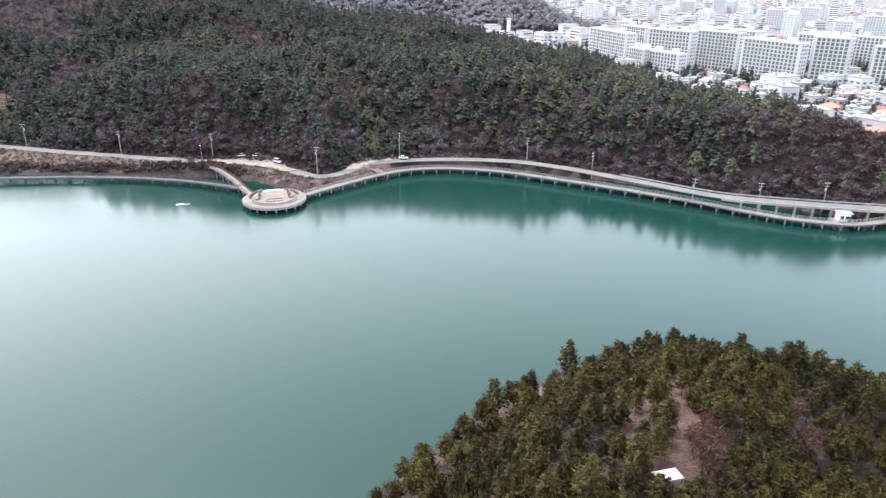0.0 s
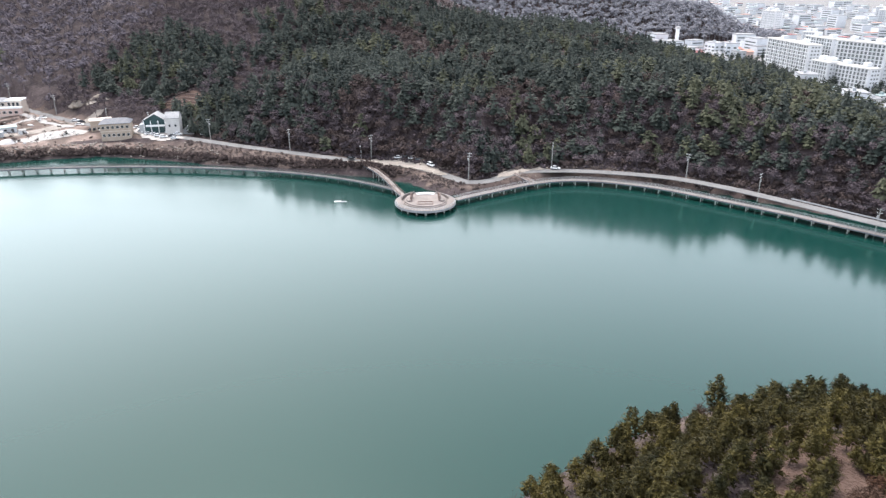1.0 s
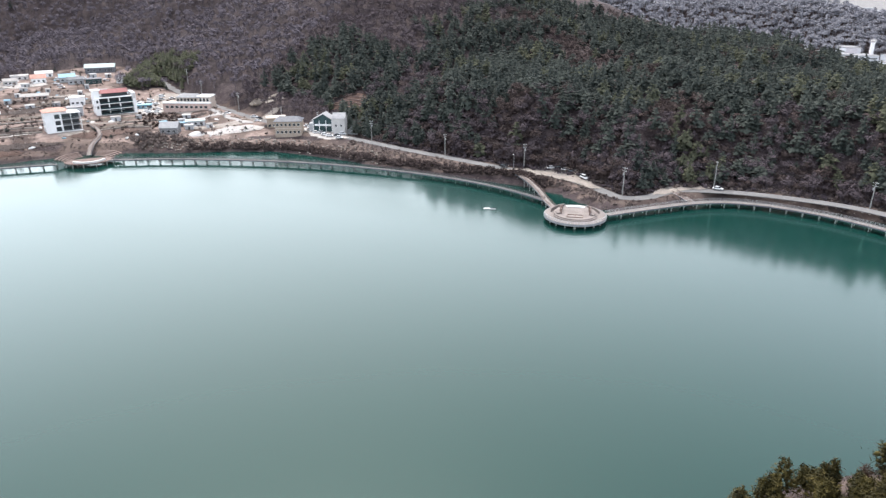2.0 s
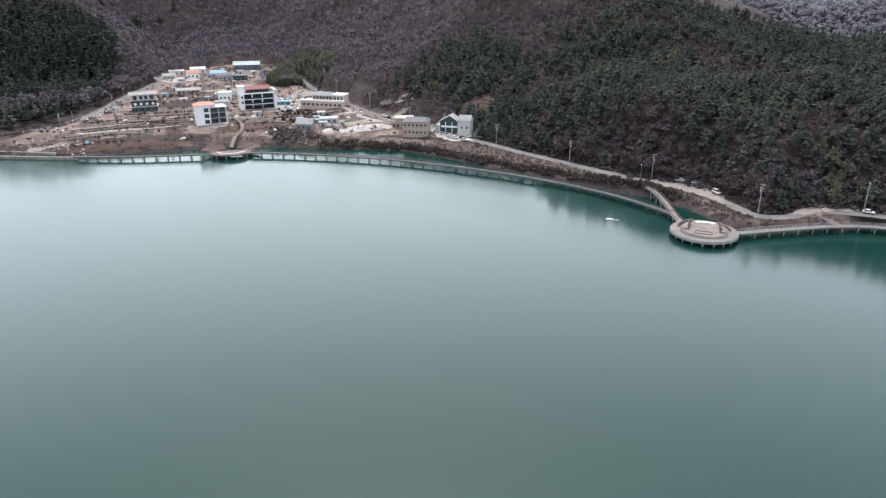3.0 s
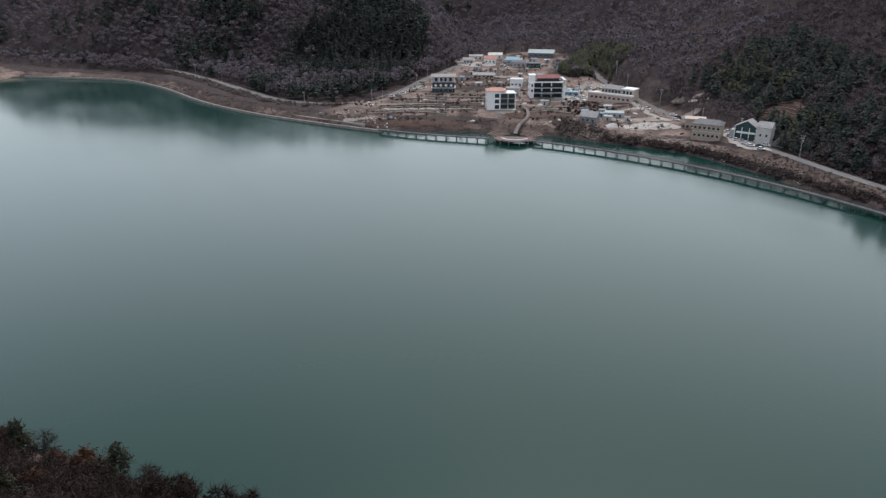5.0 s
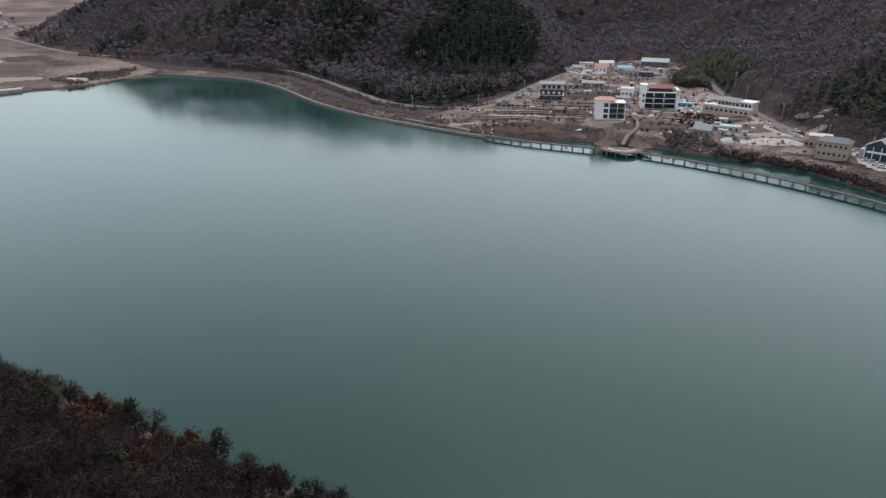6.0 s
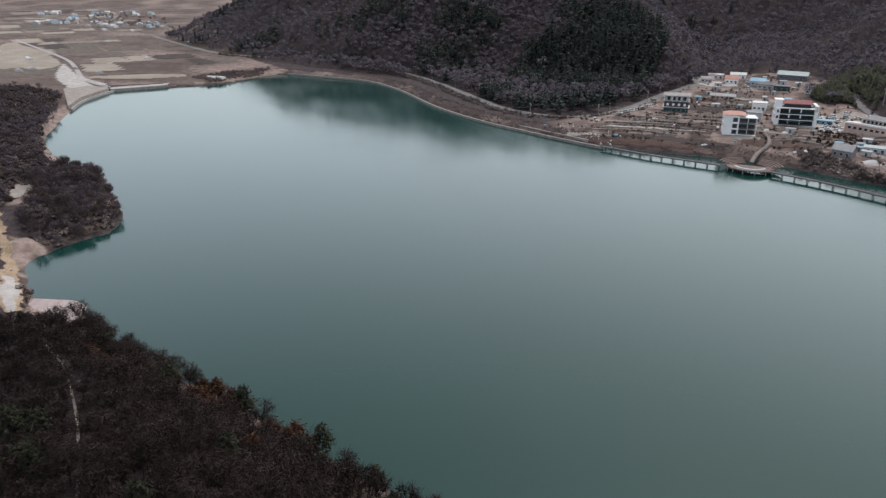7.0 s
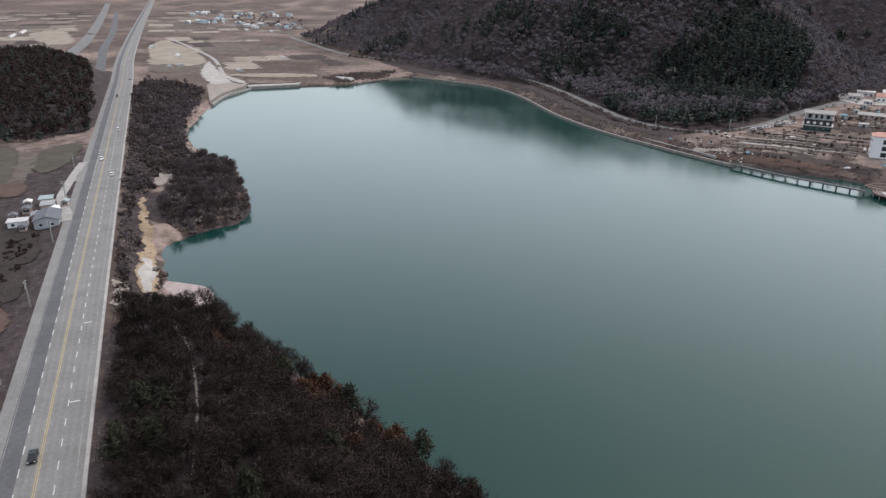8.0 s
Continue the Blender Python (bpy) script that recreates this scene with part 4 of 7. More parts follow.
along(SHORE_ROAD, 0, 450, 4, 34, 1.8, SHRUBS, M_TWIG, 0.35, 1.1, "grey-brown scrub at the foot of the hill")
along(SHORE_ROAD, 0, 450, 6, 36, 3.1, SHRUBS, M_TWIG_MID, 0.8, 2.0, "tall dark scrub at the foot of the hill")
along(SHORE_ROAD, 0, 440, 6, 44, 3.9, BARES, M_TWIG, 0.55, 1.2, "thin leafless trees at the foot of the hill", "bare_wood")
along(SPUR_ROAD, 120, 700, -4, -12, 3.0, SHRUBS, M_SHRUB, 0.6, 1.4, "brown scrub at the foot of the spur")
CLAY_LINE = [(-215, -82), (-240, -92), (-262, -98), (-290, -110), (-320, -120)]
HEADLAND = [(-280, -78), (-300, -66), (-326, -71), (-350, -79), (-398, -99), (-405, -118), (-364, -124), (-345, -112), (-325, -112), (-304, -108), (-280, -95)]
thicket("scrub", HEADLAND, 2.6, SHRUBS, M_SHRUB, 0.6, 1.4, "brown scrub on a small headland")
thicket("bare_wood", HEADLAND, 4.0, BARE_FORMS, M_TWIG, 0.5, 0.9, "dense leafless trees on a small headland")
thicket("bare_wood", HEADLAND, 5.2, BARE_FORMS, M_TWIG_MID, 0.6, 1.25, "dark leafless trees on a small headland", ragged=2.2)
thicket("scrub", SLOPE, 2.6, SHRUBS, M_SHRUB, 0.25, 1.2, "brown scrub between highway and lake", ragged=1.0, avoid=(CLAY_LINE, 3.2))
thicket("bare_wood", SLOPE, 5.0, BARES, M_TWIG, 0.35, 0.95, "thin leafless trees between highway and lake", ragged=4.0, avoid=(CLAY_LINE, 6.0))
thicket("scrub", SLOPE, 2.7, SHRUBS, M_TWIG_MID, 0.5, 1.7, "dark thorn scrub between highway and lake", ragged=2.5, avoid=(CLAY_LINE, 4.0))
thicket("bare_wood", [(-470, -150), (-540, -156), (-575, -165), (-520, -185), (-460, -165)], 4.0, BARES, M_TWIG, 0.6, 1.0, "leafless trees on the lake's end bank", ragged=2.0)
thicket("bare_wood", [(-700, -64), (-745, -18), (-765, -10), (-760, -50), (-720, -85)], 3.0, SHRUBS, M_SHRUB, 0.8, 1.5, "brown reeds and scrub at the lake's corner")
thicket("bare_wood", [(-334, 286), (-331, 276), (-318, 272), (-300, 275), (-286, 286), (-296, 292), (-314, 291)], 2.4, SHRUBS, M_SHRUB, 0.8, 1.7, "leafless shrubs on the village shore", ragged=2.0)
MOUND = [(-432, -222), (-462, -203), (-560, -240), (-680, -292), (-790, -345), (-810, -430), (-700, -480), (-520, -370), (-420, -262)]
thicket("bare_wood", MOUND, 5.0, FAR_BARES, M_TWIG_DARK, 0.9, 1.4, "dark leafless wood on a mound beside the highway")
thicket("pine_wood", MOUND, 9.0, PINES, M_PINE, 0.8, 1.2, "scattered pines on a mound beside the highway", ragged=3.0)
thicket("bamboo_grove", BAMBOO, 2.7, PINES, M_BAMBOO, 0.5, 0.95, "yellow-green bamboo grove behind the village")
thicket("bare_wood", BAMBOO + (2, 1), 6.0, BARES, M_TWIG, 0.7, 1.2, "leafless trees among the bamboo", ragged=1.2)
town_x, town_y = scatter(20, 420, 330, 760, 9.5)
sel = inside(town_x, town_y, TOWN) & (ripple(town_x, town_y, 40, 9.0) > -0.25)
grove("street_trees", PINES, town_x[sel], town_y[sel], rng.uniform(0.7, 1.2, sel.sum()), M_PINE, "dark trees between the houses of the town")

# ---- boardwalks and the round deck ----
DECK_Z = 2.25
SEG = 6.2


def boardwalk(line, label, rail_mat, z=DECK_Z, width=3.2, piles=True, boards=M_DECK, posts=M_PILE):
    """A timber walk on pile pairs: deck sections, side beams, railings, cross heads and piles."""
    thing = empty("boardwalk", label, "boardwalk")
    n = max(1, round(length(line) / SEG))
    step = length(line) / n
    h = width / 2
    deck = boxes((-step / 2 - 0.06, -h, -0.16, step / 2 + 0.06, h, 0)), boards
    beam = boxes((-step / 2 - 0.05, -h - 0.10, -0.55, step / 2 + 0.05, -h - 0.004, -0.06), (-step / 2 - 0.05, h + 0.004, -0.55, step / 2 + 0.05, h + 0.10, -0.06)), M_SLATE
    rail = bmesh.new()
    for side in (-1, 1):
        for k in range(4):
            xx = -step / 2 + (k + 0.5) * step / 4
            box(rail, xx - 0.04, side * (h - 0.08) - 0.04, 0.002, xx + 0.04, side * (h - 0.08) + 0.04, 1.1)
        for zz in (0.45, 0.75, 1.1):
            box(rail, -step / 2 - 0.02, side * (h - 0.08) - 0.035, zz - 0.035, step / 2 + 0.02, side * (h - 0.08) + 0.035, zz + 0.035)
    pile = bmesh.new()
    rod(pile, (0, 0, -3.5), (0, 0, z - 0.62), 0.2, 0.2, 8)
    head = boxes((-0.2, -h - 0.05, -0.95, 0.2, h + 0.05, -0.63))
    meshes = {}
    for name, bm, mat in (("deck_section", *deck), ("side_beam", *beam), ("railing", rail, rail_mat), ("support_post", pile, posts), ("cross_head", head, posts)):
        me = bpy.data.meshes.new(name)
        bm.to_mesh(me)
        bm.free()
        me.materials.append(mat)
        meshes[name] = me
    for k in range(n):
        s = stretch(line, k * step, (k + 1) * step)
        a, b = s[0], s[-1]
        c = (a + b) / 2
        za, zb = (a[2], b[2]) if len(a) > 2 else (z, z)
        ang = math.degrees(math.atan2(b[1] - a[1], b[0] - a[0]))
        tip = -math.degrees(math.atan2(zb - za, step))
        m = pose(c[0], c[1], (za + zb) / 2, 0, tip, ang)
        for name in ("deck_section", "side_beam", "railing"):
            share(name, meshes[name], thing, m)
        if piles:
            share("cross_head", meshes["cross_head"], thing, pose(a[0], a[1], za, 0, 0, ang))
            for side in (-1, 1):
                p = pose(a[0], a[1], za - z, 0, 0, ang) @ pose(0, side * (h - 0.35), 0)
                share("support_post", meshes["support_post"], thing, p)
    return thing


def with_z(points, z=DECK_Z):
    return np.c_[curve(points, 3.0), np.full(len(curve(points, 3.0)), z)]


WALK_A = with_z([(178, 245.5), (170, 246.2), (158.5, 242.6), (149.7, 241.4), (140.5, 243.7), (131.4, 246.8), (122.7, 251.6), (114, 257.3), (105.3, 263.8), (95.8, 270), (85.8, 275.8), (76, 281.8), (53, 294), (30, 305.5), (14, 310), (-1, 311.5), (-16, 308.5), (-29, 300), (-40, 289), (-49, 279.5), (-56.5, 271)])
WALK_B = with_z([(-85.5, 279), (-92, 282), (-109, 288), (-127, 291.5), (-144, 293), (-173, 292.5), (-206, 288.5), (-237, 281), (-270, 269), (-292, 259), (-312, 247)])
WALK_C = with_z([(-330, 229), (-341, 219), (-361, 201.5), (-384, 185)])
RAMP = curve([(-79, 271, DECK_Z), (-85, 279, 2.4), (-90, 287, 2.9), (-101, 300, 4.0), (-111, 307.5, 4.7)], 3)
boardwalk(WALK_A, "long pale timber boardwalk on concrete piles round the bay", M_STEEL)
boardwalk(WALK_B, "grey timber boardwalk on evenly spaced piles over the water", M_DARKSTEEL, width=2.3, boards=M_DECK_GREY, posts=M_DARKCONCRETE)
boardwalk(WALK_C, "grey timber boardwalk along the village shore", M_DARKSTEEL, width=2.3, boards=M_DECK_GREY, posts=M_DARKCONCRETE)
boardwalk(RAMP, "brown timber ramp from the round deck to the road", M_DECK_DARK, width=2.4)
boardwalk(curve([(-27, 302, DECK_Z), (-32, 306, 3.2), (-36, 308.5, 3.9)], 3), "short timber ramp from boardwalk up to the road", M_DECK_DARK, piles=False)


def arc(bm, r0, r1, z0, z1, a0, a1, n=24):
    """A curved block between two radii and two angles in degrees."""
    rows = []
    for k in range(n + 1):
        a = radians(a0 + (a1 - a0) * k / n)
        c, s = math.cos(a), math.sin(a)
        rows.append([bm.verts.new(v) for v in ((r0 * c, r0 * s, z0), (r1 * c, r1 * s, z0), (r1 * c, r1 * s, z1), (r0 * c, r0 * s, z1))])
    for p, q in zip(rows[:-1], rows[1:]):
        for k in range(4):
            bm.faces.new((p[k], p[(k + 1) % 4], q[(k + 1) % 4], q[k]))
    if abs(a1 - a0) < 359:
        bm.faces.new(rows[0][::-1])
        bm.faces.new(rows[-1])
    return bm


def disc(r, z0, z1, n=56):
    return prism(bmesh.new(), [(r * math.cos(k * math.tau / n), r * math.sin(k * math.tau / n)) for k in range(n)], z0, z1)


deck = empty("round_deck", "round timber deck on piles with a raised stage and curved benches", "deck", pose(-68, 265.5, 0, 0, 0, 14.4))
part("deck", disc(12.4, DECK_Z - 0.35, DECK_Z), M_DECK, deck)
part("fascia", arc(bmesh.new(), 12.41, 12.6, DECK_Z - 0.9, DECK_Z + 0.05, 0, 360, 56), M_GREYROOF, deck, "dark weathered edge beam")
part("stage", disc(8.6, DECK_Z, DECK_Z + 0.75), M_DECK, deck, "raised round stage of pinkish boards")
part("step", arc(bmesh.new(), 8.61, 9.3, DECK_Z, DECK_Z + 0.38, 200, 340), M_DECK, deck)
for a0, a1 in ((150, 205), (-25, 30)):
    bench = part("bench", arc(bmesh.new(), 6.3, 7.9, DECK_Z + 0.752, DECK_Z + 1.35, a0, a1), M_DECK, deck)
    part("back_wall", arc(bmesh.new(), 5.9, 6.25, DECK_Z + 0.752, DECK_Z + 2.9, a0, a1), M_DECK_DARK, bench, "brown slatted back wall")
part("wall", arc(bmesh.new(), 9.6, 10.0, DECK_Z, DECK_Z + 1.5, 118, 172), M_DECK, deck)
part("wall", arc(bmesh.new(), 9.6, 10.0, DECK_Z, DECK_Z + 1.2, 15, 62), M_DECK, deck)
part("bench", arc(bmesh.new(), 7.0, 8.2, DECK_Z + 0.752, DECK_Z + 1.15, 62, 118), M_WHITE, deck, "long white bench")
frame_bm = bmesh.new()
for x0, y0, x1, y1 in ((-3.2, -6.4, 3.2, -6.15), (-3.2, -3.25, 3.2, -3.0), (-3.2, -6.4, -2.95, -3.0), (2.95, -6.4, 3.2, -3.0), (-0.1, -6.4, 0.1, -3.0)):
    box(frame_bm, x0, y0, DECK_Z + 0.752, x1, y1, DECK_Z + 1.0)
part("floor_frame", frame_bm, M_DECK_DARK, deck, "brown timber frame on the stage")
rail_bm = bmesh.new()
for z0 in (0.5, 0.8, 1.1):
    arc(rail_bm, 12.2, 12.27, DECK_Z + z0 - 0.04, DECK_Z + z0 + 0.03, -170, 0, 40)
for k in range(29):
    a = radians(-170 + 170 * k / 28)
    rod(rail_bm, (12.24 * math.cos(a), 12.24 * math.sin(a), DECK_Z), (12.24 * math.cos(a), 12.24 * math.sin(a), DECK_Z + 1.1), 0.05, 0.05, 4)
part("railing", rail_bm, M_STEEL, deck)
pm = bmesh.new()
rod(pm, (0, 0, -3.5), (0, 0, DECK_Z - 0.36), 0.28, 0.28, 8)
first = part("support_post", pm, M_PILE, deck)
first.matrix_basis = pose(0, -11.3, 0)
for r, n in ((11.3, 18), (6.0, 8)):
    for k in range(n):
        a = math.tau * k / n + 0.2
        share("support_post", first.data, deck, pose(r * math.cos(a), r * math.sin(a), 0))

# the bow-fronted deck below the village
bow = empty("bow_deck", "bow-fronted timber deck with curved terraces of brown steps", "deck", pose(-322, 242, 0, 0, 0, 52))
part("deck", prism(bmesh.new(), [(11.8 * math.cos(radians(a)), 9.0 * math.sin(radians(a))) for a in range(180, 361, 6)] + [(12.5, 3.5), (-12.5, 3.5)], DECK_Z - 0.35, DECK_Z), M_DECK_DARK, bow)
part("bench", arc(bmesh.new(), 7.4, 8.6, DECK_Z, DECK_Z + 0.9, 205, 335), M_PALEROOF, bow, "curved pale bench wall")
for k in range(5):
    r = 9.0 + 1.6 * k
    for a0, a1 in ((8, 72), (108, 172)):
        bm = arc(bmesh.new(), r, r + 1.0, DECK_Z - 0.3 + 0.28 * k, DECK_Z + 0.15 + 0.28 * k, a0, a1, 18)
        ob = part("step", bm, M_DECK_DARK, bow)
bow_pile = bmesh.new()
rod(bow_pile, (0, 0, -3.5), (0, 0, DECK_Z - 0.36), 0.25, 0.25, 8)
bp0 = part("support_post", bow_pile, M_PILE, bow)
bp0.matrix_basis = pose(-11, -3, 0)
for px, py in ((-8, -6), (-3, -7.8), (3, -7.8), (8, -6), (11, -3), (-12, 1.5), (12, 1.5), (-6, -1), (0, -2), (6, -1)):
    share("support_post", bp0.data, bow, pose(px, py, 0))
boardwalk(curve([(-331, 249, DECK_Z), (-339, 258, 5.2), (-347, 270, 6.8), (-356, 277, 8.2), (-366, 281, 9.4)], 3), "brown timber path climbing from the shore to a house", M_DECK_DARK, width=2.2, piles=False)

# ---- stone bank walls and the quay ----
def wall_along(name, points, z0, z1, thick, material, label):
    line = curve(points, 5)
    line = np.c_[line, np.full(len(line), z1)]
    return tagged(part(name, ribbon(line, -thick / 2, thick / 2, 0, z1 - z0), material), label, "wall", kind="structure")


wall_along("retaining_wall", [(-384, 186.5), (-413, 168.5), (-438, 155), (-479, 134.5), (-539, 115.5), (-621, 101.5), (-683, 79.5), (-721, 41), (-752, 6)], -1, 1.5, 1.6, M_STONE, "dark stone revetment along the water's edge")
wall_along("retaining_wall", [(-400, 183), (-437, 162), (-480, 143), (-540, 124)], 0.5, 2.6, 0.9, M_CONCRETE, "pale concrete kerb of the shore path")
wall_along("quay_wall", [(-583, -157.5), (-627, -157.5), (-671, -145)], -1, 1.7, 1.5, M_CONCRETE, "pale concrete quay wall at the lake's end")
wall_along("quay_wall", [(-671, -146), (-686.5, -103)], -1, 2.3, 1.5, M_STONE, "dark stone quay wall with shadowed face")
quay = bmesh.new()
prism(quay, [(-671, -147), (-687, -103), (-716, -101), (-712, -164)], 0.5, 2.55)
tagged(part("quay_deck", quay, M_CONCRETE), "wide pale concrete quay deck", "quay", kind="structure")
pad = bmesh.new()
prism(pad, [(-585, -160), (-627, -160), (-671, -149), (-712, -166), (-745, -195), (-720, -200), (-640, -176)], 0.5, 3.6)
tagged(part("gravel_lot", pad, M_SAND), "pale gravel lot behind the quay", "gravel lot", kind="structure")

FIELD_PATH = curve([(-683, -156, 4.1), (-726, -182, 5), (-875, -232, 5), (-1009, -297, 5), (-1160, -374, 5)], 12)
tagged(part("path", ribbon(FIELD_PATH, -2.2, 2.2, 0.1), M_CONCRETE), "pale concrete farm track across the fields", "path", kind="structure")
SIDE = curve([(-900, -412, 5), (-952, -431, 5), (-1088, -474, 5), (-1525, -632, 5), (-2418, -967, 7)], 30)
tagged(part("road", ribbon(SIDE, -8, 8, 0.1), M_ASPHALT), "wide pale grey side road beside the highway", "road", kind="structure")
SIDE2 = curve([(-735, -308, 5.5), (-792, -331, 5), (-1002, -411, 5), (-1304, -517, 5), (-1900, -740, 6)], 20)
tagged(part("road", ribbon(SIDE2, -5, 5, 0.14), M_ASPHALT_DARK), "narrow dark asphalt lane between side road and highway", "road", kind="structure")
tagged(part("path", ribbon(curve([(-262, -127, 5.9), (-276, -133, 5.7), (-296, -144, 5.6), (-318, -153, 5.5), (-352, -160, 5.8)], 8), -2.6, 2.6, 0.1), M_SAND), "dirt lay-by beside the highway", "path", kind="structure")


def patch(name, pts, material, lift, label, category, res=5.0, rounded=True):
    """A skin of other ground that follows the land."""
    ring = curve(list(pts) + [pts[0]], 4.0)[:-1] if rounded else np.array(pts, float)
    lo, hi = ring.min(0), ring.max(0)
    bm = bmesh.new()
    xs, ys = np.arange(lo[0], hi[0] + res, res), np.arange(lo[1], hi[1] + res, res)
    X, Y = np.meshgrid(xs, ys)
    Z = ground_z(X.ravel(), Y.ravel()).reshape(X.shape) + lift
    worn = min(1.4, 0.12 * float((hi - lo).min())) if rounded else 0.0
    cx, cy = (X[:-1, :-1] + res / 2).ravel(), (Y[:-1, :-1] + res / 2).ravel()
    keep = inside(cx + worn * ripple(cx, cy, 4.6, 1.0), cy + worn * ripple(cx, cy, 4.1, 4.0), ring).reshape(X.shape[0] - 1, X.shape[1] - 1)
    verts = {}
    for j, i in zip(*np.nonzero(keep)):
        quad = []
        for jj, ii in ((j, i), (j, i + 1), (j + 1, i + 1), (j + 1, i)):
            if (jj, ii) not in verts:
                verts[jj, ii] = bm.verts.new((X[jj, ii], Y[jj, ii], Z[jj, ii]))
            quad.append(verts[jj, ii])
        bm.faces.new(quad)
    return tagged(part(name, bm, material), label, category, kind="structure")


patch("clearing", [(-118, 308), (-108, 314), (-92, 323), (-82, 319), (-73, 308), (-66, 301), (-72, 300), (-84, 306), (-100, 307)], M_SAND, 0.3, "pale gravel clearing used for parking", "clearing", 0.8)
patch("clearing", [(-44, 302), (-41, 314), (-30, 322), (-22, 319), (-33, 313), (-40, 304)], M_SAND, 0.3, "pale trampled earth beside the road", "clearing", 0.8)
M_PINKCONCRETE = surf("pinkish_concrete", (0.29, 0.232, 0.222), (0.41, 0.34, 0.325), 0.3, 10, 0.9, 0.3)
ramp_ring = curve([(-231, -81), (-229, -75), (-226, -67), (-220, -62.5), (-213, -62.5), (-210, -67), (-213, -74), (-220, -81), (-231, -81)], 1.2)[:-1]
slab = prism(bmesh.new(), ramp_ring[:, :2].tolist(), -1.0, 1.15)
bmesh.ops.recalc_face_normals(slab, faces=slab.faces)
tagged(part("boat_ramp", slab, M_PINKCONCRETE), "pinkish concrete landing slab with rounded end at the lake", "ramp", kind="structure")
patch("clay_slope", [(-217, -84), (-223, -88.5), (-240, -94), (-252, -97.5), (-262, -100), (-286, -109.5), (-319, -121), (-319, -119.4), (-290, -107.5), (-268, -98), (-247, -90), (-231, -83.5), (-221, -81)], M_CLAY, 0.3, "bare ochre clay slope above the inlet", "slope", 0.6)
patch("clay_slope", [(-217, -83), (-224, -87.5), (-236, -91.5), (-250, -96), (-250, -93.5), (-238, -88), (-226, -83.5)], M_PALEGRAVEL, 0.36, "pale washed gravel on the clay slope", "slope", 0.5)
patch("earth_patch", [(-223, -95.5), (-212, -91), (-203, -88.5), (-202, -86.5), (-212, -86.5), (-221, -91)], M_SAND, 0.3, "pale gravel verge beside the highway", "slope", 0.6)
patch("leaf_litter", [(31, 70), (40, 72), (45, 84), (46, 100), (42, 112), (34, 114), (28, 102), (27, 84)], M_RUSTSOIL, 0.2, "reddish-brown leaf litter under thin trees", "clearing", 1.2)
patch("earth_patch", [(-349, -127), (-362, -124), (-354, -115), (-338, -118), (-338, -122)], M_SAND, 0.4, "pale bare earth on the headland", "slope", 0.9)
for a, b, half, mat in ((3, 16, 0.75, M_PALEGRAVEL), (16.5, 95, 0.28, M_SAND)):
    bit = stretch(TRACK, a, b)
    tagged(part("path", ribbon(np.c_[bit, ground_z(bit[:, 0], bit[:, 1])], -half, half, 0.3), mat), "pale footpath through the trees", "path", kind="structure")
patch("stone_yard", [(-304, 304), (-301, 312), (-302, 320), (-294, 328), (-281, 332), (-277, 327), (-284, 319), (-290, 310), (-293, 305)], M_PALEGRAVEL, 0.3, "white gravel yard full of boulders", "yard", 0.9)
patch("car_park", [(-381, 321), (-361, 326), (-367, 336), (-377, 343), (-399, 352), (-409, 343), (-394, 336), (-384, 331)], M_PALEGRAVEL, 0.34, "white gravel car park between the houses", "yard", 0.9)
patch("car_park", [(-256, 340), (-242, 326), (-222, 322), (-217, 328), (-228, 335), (-240, 344)], M_PALEGRAVEL, 0.34, "pale gravel forecourt crowded with cars", "yard", 0.9)
patch("car_park", [(-550, 342), (-527, 347), (-503, 353), (-497, 345), (-516, 331), (-536, 334)], M_PALEGRAVEL, 0.34, "pale gravel yard at the head of the village", "yard", 0.9)
patch("earth_patch", [(-307, 365), (-298, 376), (-295, 373), (-303, 363)], M_SAND, 0.3, "pale rubble strip below the wood", "slope", 0.9)
patch("village_lane", [(-341, 349), (-321, 343), (-306, 338), (-291, 336.5), (-291, 333), (-307, 334), (-322, 339), (-329, 325), (-315, 315), (-317, 312), (-333, 324), (-326, 341), (-342, 345)], M_CONCRETE, 0.3, "pale concrete lane between village yards", "lane", 0.8)
patch("car_park", [(-338, 343), (-352, 362), (-378, 368), (-402, 366), (-396, 348), (-370, 336), (-350, 334)], M_SAND, 0.3, "pale gravel car park in the village", "yard", 0.9)
patch("car_park", [(-222, 334), (-228, 344), (-250, 344), (-252, 335), (-240, 331)], M_CONCRETE, 0.3, "pale concrete forecourt of a house", "yard", 0.9)
patch("car_park", [(-448, 222), (-474, 268), (-482, 264), (-462, 228), (-452, 216)], M_SAND, 0.35, "pale verge used for parking", "yard", 0.9)

# low dry-stone walls of the village terraces, garden plots and scrub; u runs along the shore, v inland
def village(u, v):
    return (-355 + 0.6 * u - 0.8 * v, 235 + 0.8 * u + 0.6 * v)


